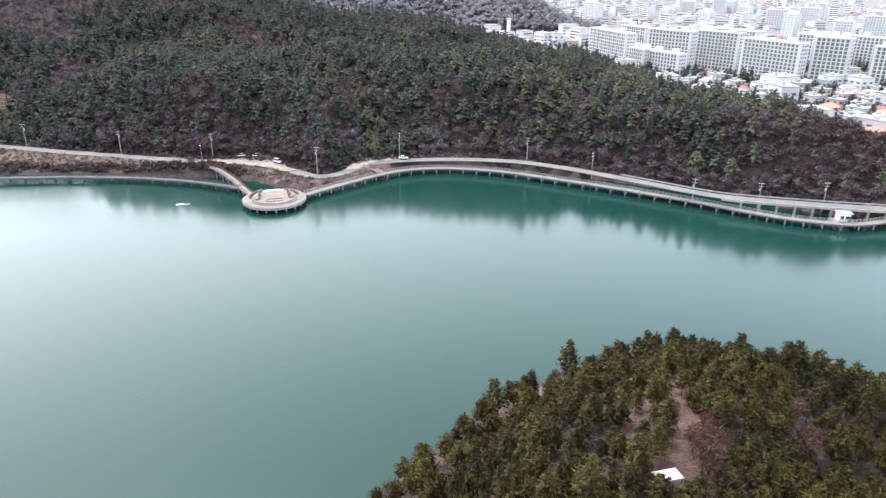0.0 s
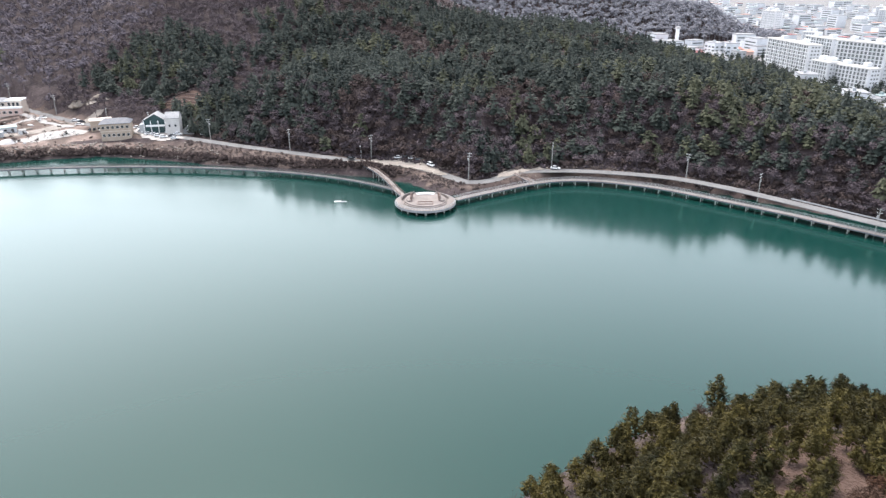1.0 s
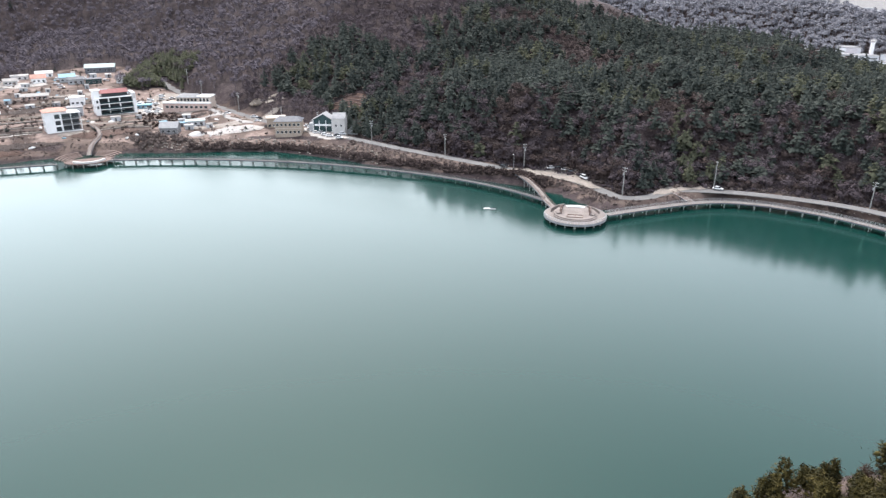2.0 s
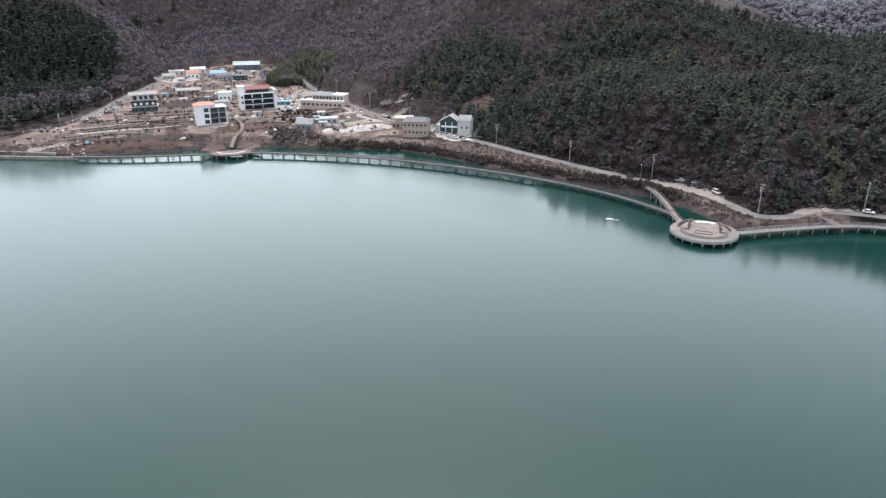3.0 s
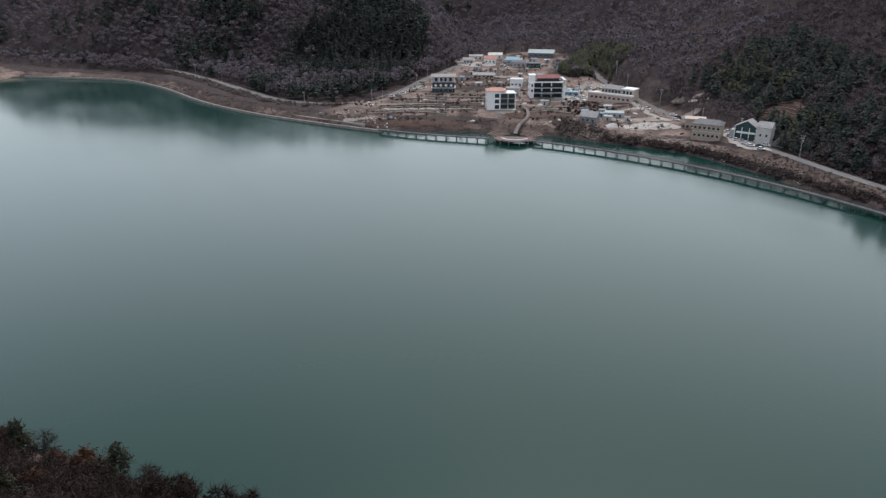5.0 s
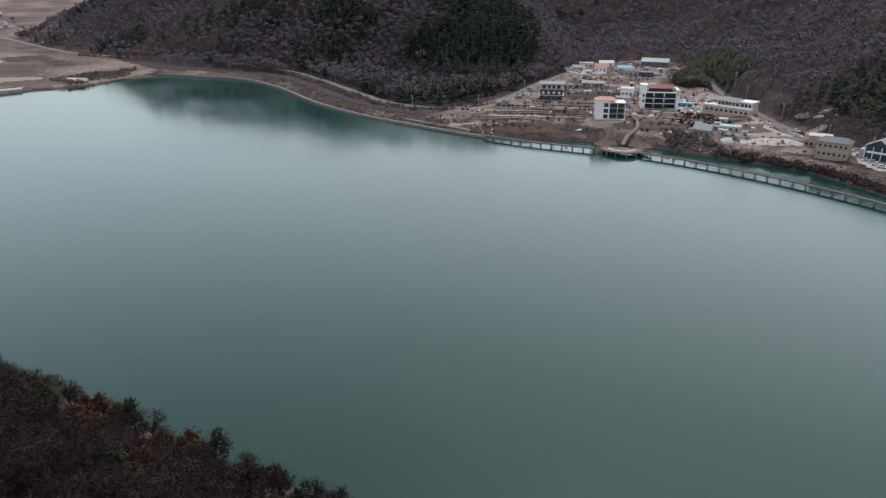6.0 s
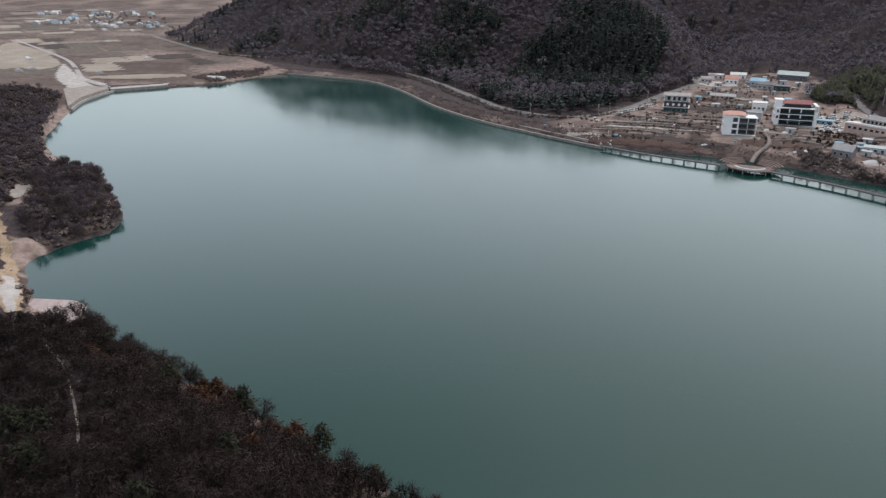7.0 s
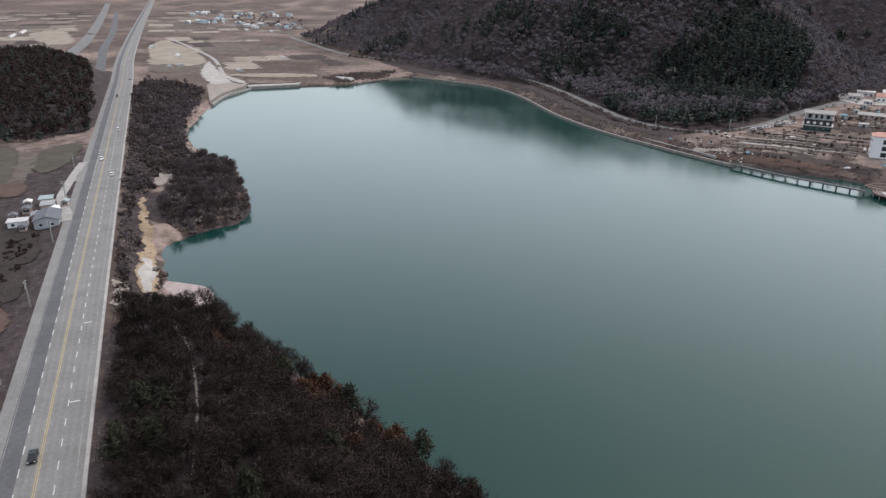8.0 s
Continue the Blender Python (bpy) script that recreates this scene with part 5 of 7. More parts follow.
for u0, u1, v in ((-70, -18, 20), (-66, 4, 34), (-50, 2, 47), (-64, -22, 60), (-30, 20, 66), (34, 62, 26), (44, 78, 40), (30, 60, 84), (-10, 40, 112), (70, 100, 22), (-20, 30, 134)):
    line = curve([village(u0, v), village((u0 + u1) / 2, v + 2.5), village(u1, v - 1)], 4)
    z = np.array([ground_at(px, py) for px, py in line])
    tagged(part("terrace_wall", ribbon(np.c_[line, z], -0.5, 0.5, 0.8, 1.6), M_SAND), "low pale dry-stone terrace wall", "wall", kind="structure")
for u, v, ru, rv, mat, lab in ((-45, 27, 24, 5, M_SAND_DULL, "dry stubble plot on a village terrace"), (-30, 40, 26, 4.5, M_GROUND_DARK, "dark tilled plot on a village terrace"), (-46, 54, 18, 4.5, M_SAND_DULL, "dry grass plot on a village terrace"),
                               (-25, 13, 40, 4, M_GROUND_DARK, "dark damp plot above the shore"), (48, 33, 20, 4, M_SAND_DULL, "bare earth yard in the village"), (40, 55, 20, 5, M_SAND_DULL, "trampled yard in the village"),
                               (20, 26, 9, 6, M_SAND, "pale forecourt of a white house"), (60, 70, 16, 5, M_SAND, "pale gravel yard in the village"), (15, 140, 34, 5, M_SAND, "pale gravel lane between houses"),
                               (0, 104, 26, 5, M_GROUND_DARK, "dark garden plot in the village"), (20, 122, 30, 4, M_SAND_DULL, "dry garden plot in the village"), (100, 14, 22, 4, M_SAND, "pale rubble on the village bank"),
                               (128, 22, 14, 3, M_SAND, "pale rubble on the shore bank"), (-6, 84, 16, 5, M_SAND_DULL, "dry grass plot in the village"), (84, 44, 14, 4, M_GROUND_DARK, "dark garden plot beside the road")):
    ring = [village(u + ru * math.cos(b), v + rv * math.sin(b)) for b in np.linspace(0, math.tau, 12)[:-1]]
    patch("garden_plot", ring, mat, 0.26, lab, "field", 1.0)


def plain(u, v):
    """A place u metres along the highway from the lake's corner and v metres to its lake side."""
    return (-560 - 0.944 * u - 0.33 * v, -223 - 0.33 * u + 0.944 * v)


fr = np.random.default_rng(5)
FIELD_MATS = ((M_TANFIELD, "tan grass field on the plain"), (M_STRAW, "straw-coloured stubble field on the plain"), (M_SAND_DULL, "dry brown field on the plain"), (M_GROUND_DARK, "dark ploughed field on the plain"), (M_SAND_DULL, "dull brown fallow field on the plain"))
u = 190.0
while u < 1500:
    du = fr.uniform(34, 80)
    for side, v in ((1, 24.0), (-1, -26.0)):
        if side < 0 and u < 420:
            continue
        while abs(v) < 260:
            dv = fr.uniform(22, 60)
            mat, lab = FIELD_MATS[int(fr.integers(5))]
            ring = [plain(u + 2, v), plain(u + du - 3, v + fr.uniform(-3, 3)), plain(u + du - 3 + fr.uniform(-6, 6), v + side * (dv - 3)), plain(u + 2, v + side * (dv - 3) + fr.uniform(-3, 3))]
            cx, cy = np.mean(ring, 0)
            if fr.uniform() < 0.72 and nearest(np.array([cx]), np.array([cy]), LAKE)[0][0] > 45 and nearest(np.array([cx]), np.array([cy]), SPUR_ROAD)[0][0] > 38 and nearest(np.array([cx]), np.array([cy]), SIDE)[0][0] > 36 and nearest(np.array([cx]), np.array([cy]), SIDE2)[0][0] > 34 and ground_at(cx, cy) < 6.2 and cy < -0.02 * cx + 20:
                patch("field", ring, mat, 0.22, lab, "field", 6.0, False)
            v += side * dv
    u += du
patch("field", [(-1010, -356), (-1120, -370), (-1008, -303), (-856, -236), (-804, -243), (-843, -280), (-873, -304)], M_STRAW, 0.3, "pale straw stubble field beside the highway", "field", 2.5)
patch("gravel_lot", [(-850, -231), (-737, -186), (-700, -158), (-676, -154), (-680, -184), (-760, -215)], M_PALEGRAVEL, 0.4, "pale gravel lot beside the farm track", "gravel lot", 3.0)
patch("field", [(-1238, -629), (-1302, -604), (-1086, -489), (-1050, -505), (-1132, -568)], M_STRAW, 0.3, "pale straw field beyond the mound", "field", 6.0)
patch("field", [(-735, -190), (-745, -135), (-738, -95), (-728, -92), (-722, -130), (-722, -165)], M_STRAW, 0.3, "pale straw strip behind the quay", "field", 3.0)
for ring, mat in (([(-150, -112), (-235, -142), (-222, -178), (-138, -150)], M_GROUND_DARK), ([(-140, -155), (-220, -183), (-205, -222), (-125, -190)], M_SAND_DULL), ([(-245, -165), (-268, -173), (-255, -215), (-230, -206)], M_RUSTSOIL), ([(-325, -180), (-400, -207), (-390, -240), (-315, -212)], M_SAND_DULL),
                  ([(-310, -190), (-310, -215), (-380, -245), (-370, -270), (-290, -240), (-280, -185)], M_GROUND_DARK), ([(-165, -118), (-200, -130), (-196, -142), (-160, -130)], M_RUSTSOIL)):
    patch("field", ring, mat, 0.22, "small tilled field beside the highway", "field", 1.2)
# bare rock on the slope behind the village and the reddish clearing above the gabled house
M_ROCK = surf("tan_rock", (0.20, 0.165, 0.135), (0.36, 0.31, 0.26), 0.35, 7, 0.95, 0.6)


def outcrop(x, y, rz, w, d, h, label):
    """A broken rock face: a ragged dome half sunk in the slope."""
    bm = bmesh.new()
    v, f = gather([dome(rng, np.array((0, 0, 0)), 1.0, 0.8, 12), dome(rng, np.array((0.6, 0.3, -0.1)), 0.6, 0.8, 9), dome(rng, np.array((-0.7, -0.1, -0.2)), 0.5, 0.9, 9)])
    verts = [bm.verts.new(p * np.array((w, d, h))) for p in v]
    for t in f:
        bm.faces.new([verts[k] for k in t])
    ob = tagged(part("rock_outcrop", bm, M_ROCK), label, "rock", kind="structure")
    ob.matrix_basis = pose(x, y, ground_at(x, y), 0, 0, rz)


outcrop(-309.5, 363, 35, 4.6, 3.0, 3.6, "tan rock outcrop on the slope behind the village")
outcrop(-301, 373, 50, 6.2, 2.6, 3.0, "long tan rock outcrop below the wood")
outcrop(-642, 241, 70, 6.5, 4.5, 5.5, "bare brown rock face on the wooded spur")
patch("clearing", [(-258, 368), (-250, 383), (-240, 385), (-231, 378), (-232, 369), (-246, 365)], M_RUSTSOIL, 0.3, "reddish cleared slope above the gabled house", "clearing", 0.8)
for k in range(5):
    a = (-256 + 1.0 * k, 369 + 2.6 * k)
    line = curve([a, (a[0] + 10, a[1] + 1.5), (a[0] + 21, a[1] + 1.0)], 3)
    tagged(part("terrace_wall", ribbon(np.c_[line, ground_z(line[:, 0], line[:, 1])], -0.35, 0.35, 0.7, 1.4), M_DECK_DARK), "low timber-faced bank on a cleared slope", "wall", kind="structure")
HEDGES = []
for u0, u1, v in ((-70, -18, 22), (-66, 4, 36.5), (-50, 2, 49.5), (-64, -22, 62), (-30, 20, 68), (34, 62, 28), (44, 78, 42), (30, 60, 86), (-10, 40, 114), (-62, -24, 10), (-40, 10, 78), (20, 60, 98), (60, 84, 60), (-20, 30, 136)):
    for k in range(int((u1 - u0) * 1.5)):
        HEDGES.append(village(rng.uniform(u0, u1), v + rng.normal() * 1.1))
HEDGES = np.array(HEDGES)
grove("hedge", SHRUBS, HEDGES[:, 0], HEDGES[:, 1], rng.uniform(0.25, 0.7, len(HEDGES)), M_TWIG_MID, "dark winter hedges along the village terraces")
thicket("scrub", [(-352, 300), (-372, 322), (-350, 335), (-318, 322), (-325, 300)], 3.0, SHRUBS, M_TWIG_DARK, 0.4, 1.1, "dark garden shrubs between the houses", ragged=1.4)
for u, v, ru, rv, mat, lab in ((-38, 6, 34, 3.5, M_RUSTSOIL, "reddish dry grass above the shore path"), (-56, 22, 20, 3, M_RUSTSOIL, "reddish dry grass on a village terrace"), (36, 20, 18, 6, M_RUSTSOIL, "reddish trampled slope below the houses"),
                               (-34, 31, 34, 1.2, M_PALEGRAVEL, "pale track along a terrace"), (-52, 44, 26, 1.2, M_SAND, "pale track along a terrace"), (34, 44, 20, 1.4, M_SAND, "pale track between yards"),
                               (-70, 12, 16, 1.6, M_SAND, "pale shore path"), (4, 58, 12, 3, M_GROUND_DARK, "dark tilled plot behind a house"), (-18, 70, 22, 3, M_GROUND_DARK, "dark garden plot on the slope")):
    ring = [village(u + ru * math.cos(b), v + rv * math.sin(b)) for b in np.linspace(0, math.tau, 12)[:-1]]
    patch("garden_plot", ring, mat, 0.3, lab, "field", 0.9)
for ring, mat, lab in (([(-291, -206), (-288, -158), (-271, -145), (-240, -133), (-238, -179)], M_SOIL_DARK, "dark ploughed field beside the highway"), ([(-236, -176), (-236, -133), (-206, -122), (-205, -156)], M_SOIL_DARK, "dark fallow field beside the highway"),
                       ([(-204, -155), (-203, -122), (-181, -114), (-180, -139)], M_RUSTSOIL, "reddish tilled field beside the highway"), ([(-179, -138), (-178, -113), (-150, -103), (-149, -118)], M_SOIL_DARK, "dark brown field below the highway"),
                       ([(-416, -262), (-414, -226), (-334, -192), (-332, -216)], M_OLIVE, "dull olive field behind the farm"), ([(-345, -190), (-335, -180), (-322, -176), (-318, -186), (-330, -196)], M_RUSTSOIL, "reddish fallow plot behind the farm")):
    patch("field", ring, mat, 0.34, lab, "field", 1.2)
for k in range(9):
    a, b = (-203 + 2.4 * k, -123 + 0.9 * k), (-202.5 + 2.4 * k, -152 + 1.5 * k)
    ridge_line = curve([a, ((a[0] + b[0]) / 2 + 0.5, (a[1] + b[1]) / 2), b], 2)
    tagged(part("furrow", ribbon(np.c_[ridge_line, ground_z(ridge_line[:, 0], ridge_line[:, 1])], -0.5, 0.5, 0.55), M_GROUND_DARK if k % 2 else M_SAND_DULL), "raised earth row in a tilled field", "field", kind="structure")
lane = curve([(-376, -171), (-353, -165.5), (-333, -160), (-317, -155.5), (-304, -149), (-291, -141), (-281, -137)], 3)
tagged(part("farm_lane", ribbon(np.c_[lane, ground_z(lane[:, 0], lane[:, 1])], -1.9, 1.9, 0.36), M_CONCRETE), "pale concrete lane from the farm to the highway", "lane", kind="structure")
patch("field", [(-380, -199), (-406, -207), (-421, -203), (-423, -192), (-388, -181), (-357, -184)], M_OLIVE, 0.3, "olive winter grass field beside the highway", "field", 1.2)
patch("field", [(-200, -128), (-262, -150), (-250, -172), (-190, -150)], M_RUSTSOIL, 0.26, "reddish tilled field beside the highway", "field", 1.2)
thicket("scrub", [(-120, -100), (-270, -142), (-262, -150), (-190, -132), (-118, -112)], 2.8, SHRUBS, M_TWIG_DARK, 0.4, 1.0, "dark brown scrub below the highway", ragged=0.7)
thicket("bare_wood", [(-1310, -235), (-1400, -180), (-1760, -300), (-1820, -420), (-1500, -380)], 22, FAR_BARES, M_TWIG, 0.9, 1.5, "leafless trees among the farms of the plain", ragged=1.5)

# ---- road markings, rails and vehicles ----
dash = boxes((-1.5, -0.11, 0, 1.5, 0.11, 0.012))
dash_me = bpy.data.meshes.new("lane_dash")
dash.to_mesh(dash_me)
dash.free()
dash_me.materials.append(M_PAINT)
HW = stretch(HIGHWAY, 150, 1300)
for off in (-3.6, 3.6):
    for k in range(0, 880, 8):
        s = stretch(HW, k, k + 1)
        a, b = s[0], s[-1]
        d = (b - a)[:2] / np.linalg.norm((b - a)[:2])
        share("lane_dash", dash_me, highway, pose(a[0] + d[1] * off, a[1] - d[0] * off, 6.016, 0, 0, math.degrees(math.atan2(d[1], d[0]))))
part("centre_line", ribbon(HW, -0.28, -0.12, 0.016, 0.01), M_YELLOW, highway)
part("centre_line", ribbon(HW, 0.12, 0.28, 0.016, 0.01), M_YELLOW, highway)
for off in (-7.3, 7.3):
    part("edge_line", ribbon(HW, off - 0.06, off + 0.06, 0.016, 0.01), M_PAINT_WORN, highway)
for a, off0, off1 in ((12, 3.9, 6.0), (55, 4.0, 6.2)):
    s = stretch(HW, 60 + a, 60 + a + 0.5)
    part("stop_line", ribbon(s, off0, off1, 0.018, 0.01), M_PAINT, highway)
for lo, hi in ((-3.0, -2.3), (-1.5, -0.8), (0.9, 1.6), (2.4, 3.1), (4.5, 5.2), (6.0, 6.7)):
    part("wheel_track", ribbon(HW, lo, hi, 0.006, 0.01), M_ASPHALT_WORN, highway, "grey strip polished by tyres")
part("verge_kerb", ribbon(HW, 8.6, 9.4, 0.12, 0.2), M_CONCRETE, highway, "pale concrete kerb")
part("verge_kerb", ribbon(HW, -10.4, -7.9, 0.03, 0.1), M_ASPHALT_PALE, highway, "pale concrete verge")


def guard_rail(line, a, b, off, label):
    thing = empty("guard_rail", label, "guard rail")
    s = stretch(line, a, b)
    d = np.gradient(s[:, :2], axis=0)
    d /= np.linalg.norm(d, axis=1)[:, None]
    s[:, 0] += d[:, 1] * off
    s[:, 1] -= d[:, 0] * off
    for z in (0.45, 0.75):
        part("beam", ribbon(s, -0.05, 0.05, z + 0.14, 0.26), M_STEEL, thing)
    post = boxes((-0.06, -0.06, -0.5, 0.06, 0.06, 0.85))
    me = bpy.data.meshes.new("post")
    post.to_mesh(me)
    post.free()
    me.materials.append(M_STEEL)
    n = int(length(s) / 6)
    for k in range(n):
        p = stretch(s, k * 6, k * 6 + 0.5)[0]
        share("post", me, thing, pose(*p))


guard_rail(SHORE_ROAD, 10, 150, 3.1, "low grey guard rail along the shore road")
guard_rail(SPUR_ROAD, 60, 480, -3.5, "long grey guard rail along the spur road")


def car(body_mat, label, van=False):
    """A small car with its shell, glasshouse, lamps and wheels; it stands on z = 0 and points along +x."""
    c = empty("car", label, "car", group="vehicles")
    h = 1.25 if van else 0.95
    bm = bmesh.new()
    prof = [(-2.2, 0.35), (-2.25, 0.75), (-2.1, h - 0.05), (-1.0, h), (0.9, h), (1.9, h - 0.18), (2.2, 0.7), (2.2, 0.35)]
    rings = [[bm.verts.new((x, s * (0.86 if z > 0.5 else 0.84), z)) for x, z in prof] for s in (-1, 1)]
    n = len(prof)
    for k in range(n):
        bm.faces.new((rings[0][k], rings[1][k], rings[1][(k + 1) % n], rings[0][(k + 1) % n]))
    bm.faces.new(rings[0])
    bm.faces.new(rings[1][::-1])
    bmesh.ops.recalc_face_normals(bm, faces=bm.faces)
    bmesh.ops.bevel(bm, geom=bm.edges[:], offset=0.06, segments=2, affect="EDGES")
    part("body", bm, body_mat, c)
    top = 1.95 if van else 1.48
    x0, x1, x2, x3 = (-2.05, -1.9, 0.8, 1.5) if van else (-1.75, -1.15, 0.35, 1.05)
    bm = bmesh.new()
    lo = [bm.verts.new(p) for p in ((x0, -0.8, h - 0.02), (x3, -0.8, h - 0.02), (x3, 0.8, h - 0.02), (x0, 0.8, h - 0.02))]
    hi = [bm.verts.new(p) for p in ((x1, -0.66, top - 0.06), (x2, -0.66, top - 0.06), (x2, 0.66, top - 0.06), (x1, 0.66, top - 0.06))]
    for k in range(4):
        bm.faces.new((lo[k], lo[(k + 1) % 4], hi[(k + 1) % 4], hi[k]))
    bm.faces.new(hi)
    part("glasshouse", bm, M_GLASS, c, "dark glass all round")
    part("roof", boxes((x1 - 0.04, -0.68, top - 0.055, x2 + 0.04, 0.68, top)), body_mat, c)
    for s in (-1, 1):
        part("headlight", boxes((2.14, s * 0.62 - 0.16, 0.6, 2.23, s * 0.62 + 0.16, 0.74)), M_WHITE, c, "clear headlight")
        for xx in (-1.35, 1.35):
            bm = bmesh.new()
            rod(bm, (xx, s * 0.68, 0.32), (xx, s * 0.89, 0.32), 0.32, 0.32, 12)
            w = part("wheel", bm, M_RUBBER, c)
            bm = bmesh.new()
            rod(bm, (xx, s * 0.885, 0.32), (xx, s * 0.90, 0.32), 0.19, 0.19, 10)
            part("rim", bm, M_STEEL, w)
    return c


M_CARWHITE = surf("white_car_paint", (0.72, 0.72, 0.72), (0.80, 0.80, 0.80), 0.5, 4, 0.3, 0, spec=0.5)
M_CARBLACK = surf("black_car_paint", (0.012, 0.012, 0.015), (0.02, 0.02, 0.024), 0.5, 4, 0.25, 0, spec=0.5)
M_CARSILVER = surf("silver_car_paint", (0.42, 0.43, 0.45), (0.52, 0.53, 0.55), 0.5, 4, 0.3, 0, metal=0.4, spec=0.5)
CARS = [car(M_CARWHITE, "white car with dark windows standing on the ground"), car(M_CARBLACK, "black car with dark windows standing on asphalt"),
        car(M_CARSILVER, "silver-grey car with dark windows parked outdoors"), car(M_CARWHITE, "white van with dark windows parked outdoors", van=True)]
placed = [False] * 4


def put_car(k, x, y, rz, z=None):
    z = ground_at(x, y) + 0.33 if z is None else z
    if placed[k]:
        return copy_thing(CARS[k], pose(x, y, z, 0, 0, rz))
    placed[k] = True
    CARS[k].matrix_basis = pose(x, y, z, 0, 0, rz)
    return CARS[k]


HWA = math.degrees(math.atan2(-0.33, -0.944))
for k, x, y, way in ((1, -129.5, -75.5, 180), (0, -383, -164, 180), (0, -351, -146, 0), (1, -592, -236, 180), (3, -458, -184, 0), (0, -834, -316, 0), (2, -690, -262, 0)):
    put_car(k, x, y, HWA + way, 6.03)
for k, x, y, rz in ((0, -95, 319, 35), (1, -91.5, 320, 30), (0, -88, 319, 25), (1, -84.5, 317, 20), (1, -117, 312.5, -10), (3, -77, 311.5, -40), (0, -19, 318, -5),
                    (0, -236, 341, 70), (0, -240, 339, 75), (2, -244, 340, 80), (0, -228, 337, 10), (3, -233, 338, 60), (0, -247, 338, 60), (0, -224, 333, 20),
                    (0, -447, 226, 60), (2, -450, 232, 62), (0, -453, 238, 63), (0, -456, 244, 63), (2, -459, 250, 63), (0, -463, 257, 60), (0, -467, 263, 60),
                    (0, -357, 352, 50), (2, -362, 356, 50), (0, -367, 360, 50), (1, -372, 352, 48), (0, -380, 358, 46), (2, -388, 356, 46), (0, -385, 348, 40), (0, -345, 350, 30), (1, -296, 347.5, 18),
                    (0, -302, 350, 18), (3, -393, 361, 50), (0, -500, 372, 40), (0, -490, 378, 40), (3, -505, 365, 40), (2, -470, 380, 40), (0, -515, 352, 30), (0, -242, 335.5, 20), (2, -247, 334, 25), (0, -252, 341, 70), (0, -256, 343, 70), (3, -226, 346, 60), (0, -350, 357, 40), (0, -376, 363, 50), (3, -397, 354, 50), (0, -479, 348, 50), (2, -486, 352, 50), (0, -494, 355, 40), (0, -270, 333, 10), (1, -276, 331, 15), (0, -232, 327, 20), (0, -228, 326, 25), (2, -236, 330, 70), (0, -240, 330, 70), (0, -245, 334, 60), (1, -224, 328, 20), (0, -221, 325, 15),
                    (0, -374, 330, 40), (0, -370, 328, 30), (2, -378, 334, 50), (0, -372, 338, 40), (0, -366, 331, 10), (3, -390, 347, 40), (0, -400, 346, 40), (0, -395, 343, 40), (0, -530, 341, 40), (0, -524, 338, 40), (2, -540, 340, 40), (0, -513, 343, 40), (0, -318, 343, 20), (0, -292, 341, 15)):
    put_car(k, x, y, rz)


# ---- poles and wires ----
def utility_pole(label, h=11.5):
    p = empty("utility_pole", label, "utility pole", group="poles along the road")
    bm = bmesh.new()
    rod(bm, (0, 0, -0.8), (0, 0, h), 0.24, 0.16, 8)
    part("post", bm, M_PILE, p)
    for z, w in ((h - 0.5, 1.1), (h - 1.7, 0.9)):
        arm = part("cross_arm", boxes((-w, -0.06, z - 0.06, w, 0.06, z + 0.06)), M_STEEL, p)
        for xx in (-w + 0.1, -0.4, w - 0.1):
            bm = bmesh.new()
            rod(bm, (xx, 0, z + 0.06), (xx, 0, z + 0.34), 0.07, 0.05, 6)
            part("insulator", bm, M_WHITE, arm)
    bm = bmesh.new()
    rod(bm, (0.42, 0, h - 3.4), (0.42, 0, h - 2.4), 0.28, 0.28, 10)
    part("transformer", bm, M_STEEL, p)
    return p


POLES = [(-202, 329, 11.5), (-153, 321, 11), (-108, 316, 12), (-56, 297, 12.5), (-21, 321, 12), (39, 317.5, 11.5), (67, 303, 12.5), (103, 273.5, 12.5), (127, 266, 12), (150, 260.5, 12), (188, 252.5, 12)]
VPOLES = [(-325, 362, 12), (-277, 346, 10), (-375, 381, 12), (-245, 339, 11), (-398, 392, 11)]
LEFT = [(-202, -112, 9), (-159, -98, 9), (-364, -170, 8), (-257, -131, 9), (-310, -150, 9)]
SPOLES = [(-474, 171, 8), (-457, 215, 8), (-487, 268, 8), (-560, 157, 8), (-660, 138, 8)]
base_pole = utility_pole("tall grey concrete utility pole with cross arms and insulators")
first_used = False
for row in (POLES, VPOLES, LEFT, SPOLES):
    tops = []
    for x, y, h in row:
        z = ground_at(x, y)
        m = pose(x, y, z, rng.uniform(-1, 1), rng.uniform(-1, 1), rng.uniform(0, 180)) @ Matrix.Diagonal((1, 1, h / 11.5, 1))
        ob = copy_thing(base_pole, Matrix()) if first_used else base_pole
        ob.matrix_basis = m
        first_used = True
        tops.append(Vector((x, y, z + h - 0.3)))
    if row is POLES:
        for a, b in zip(tops[:-1], tops[1:]):
            for off in (-0.9, 0.9):
                bm = bmesh.new()
                side = (b - a).cross(Vector((0, 0, 1))).normalized() * off
                pts = [a.lerp(b, k / 8) + side - Vector((0, 0, 1.2 * (1 - (k / 4 - 1) ** 2))) for k in range(9)]
                for p, q in zip(pts[:-1], pts[1:]):
                    rod(bm, p, q, 0.035, 0.035, 3)
                tagged(part("power_line", bm, M_DARKSTEEL), "sagging dark power cable between two poles", "cable", group="cables along the road")


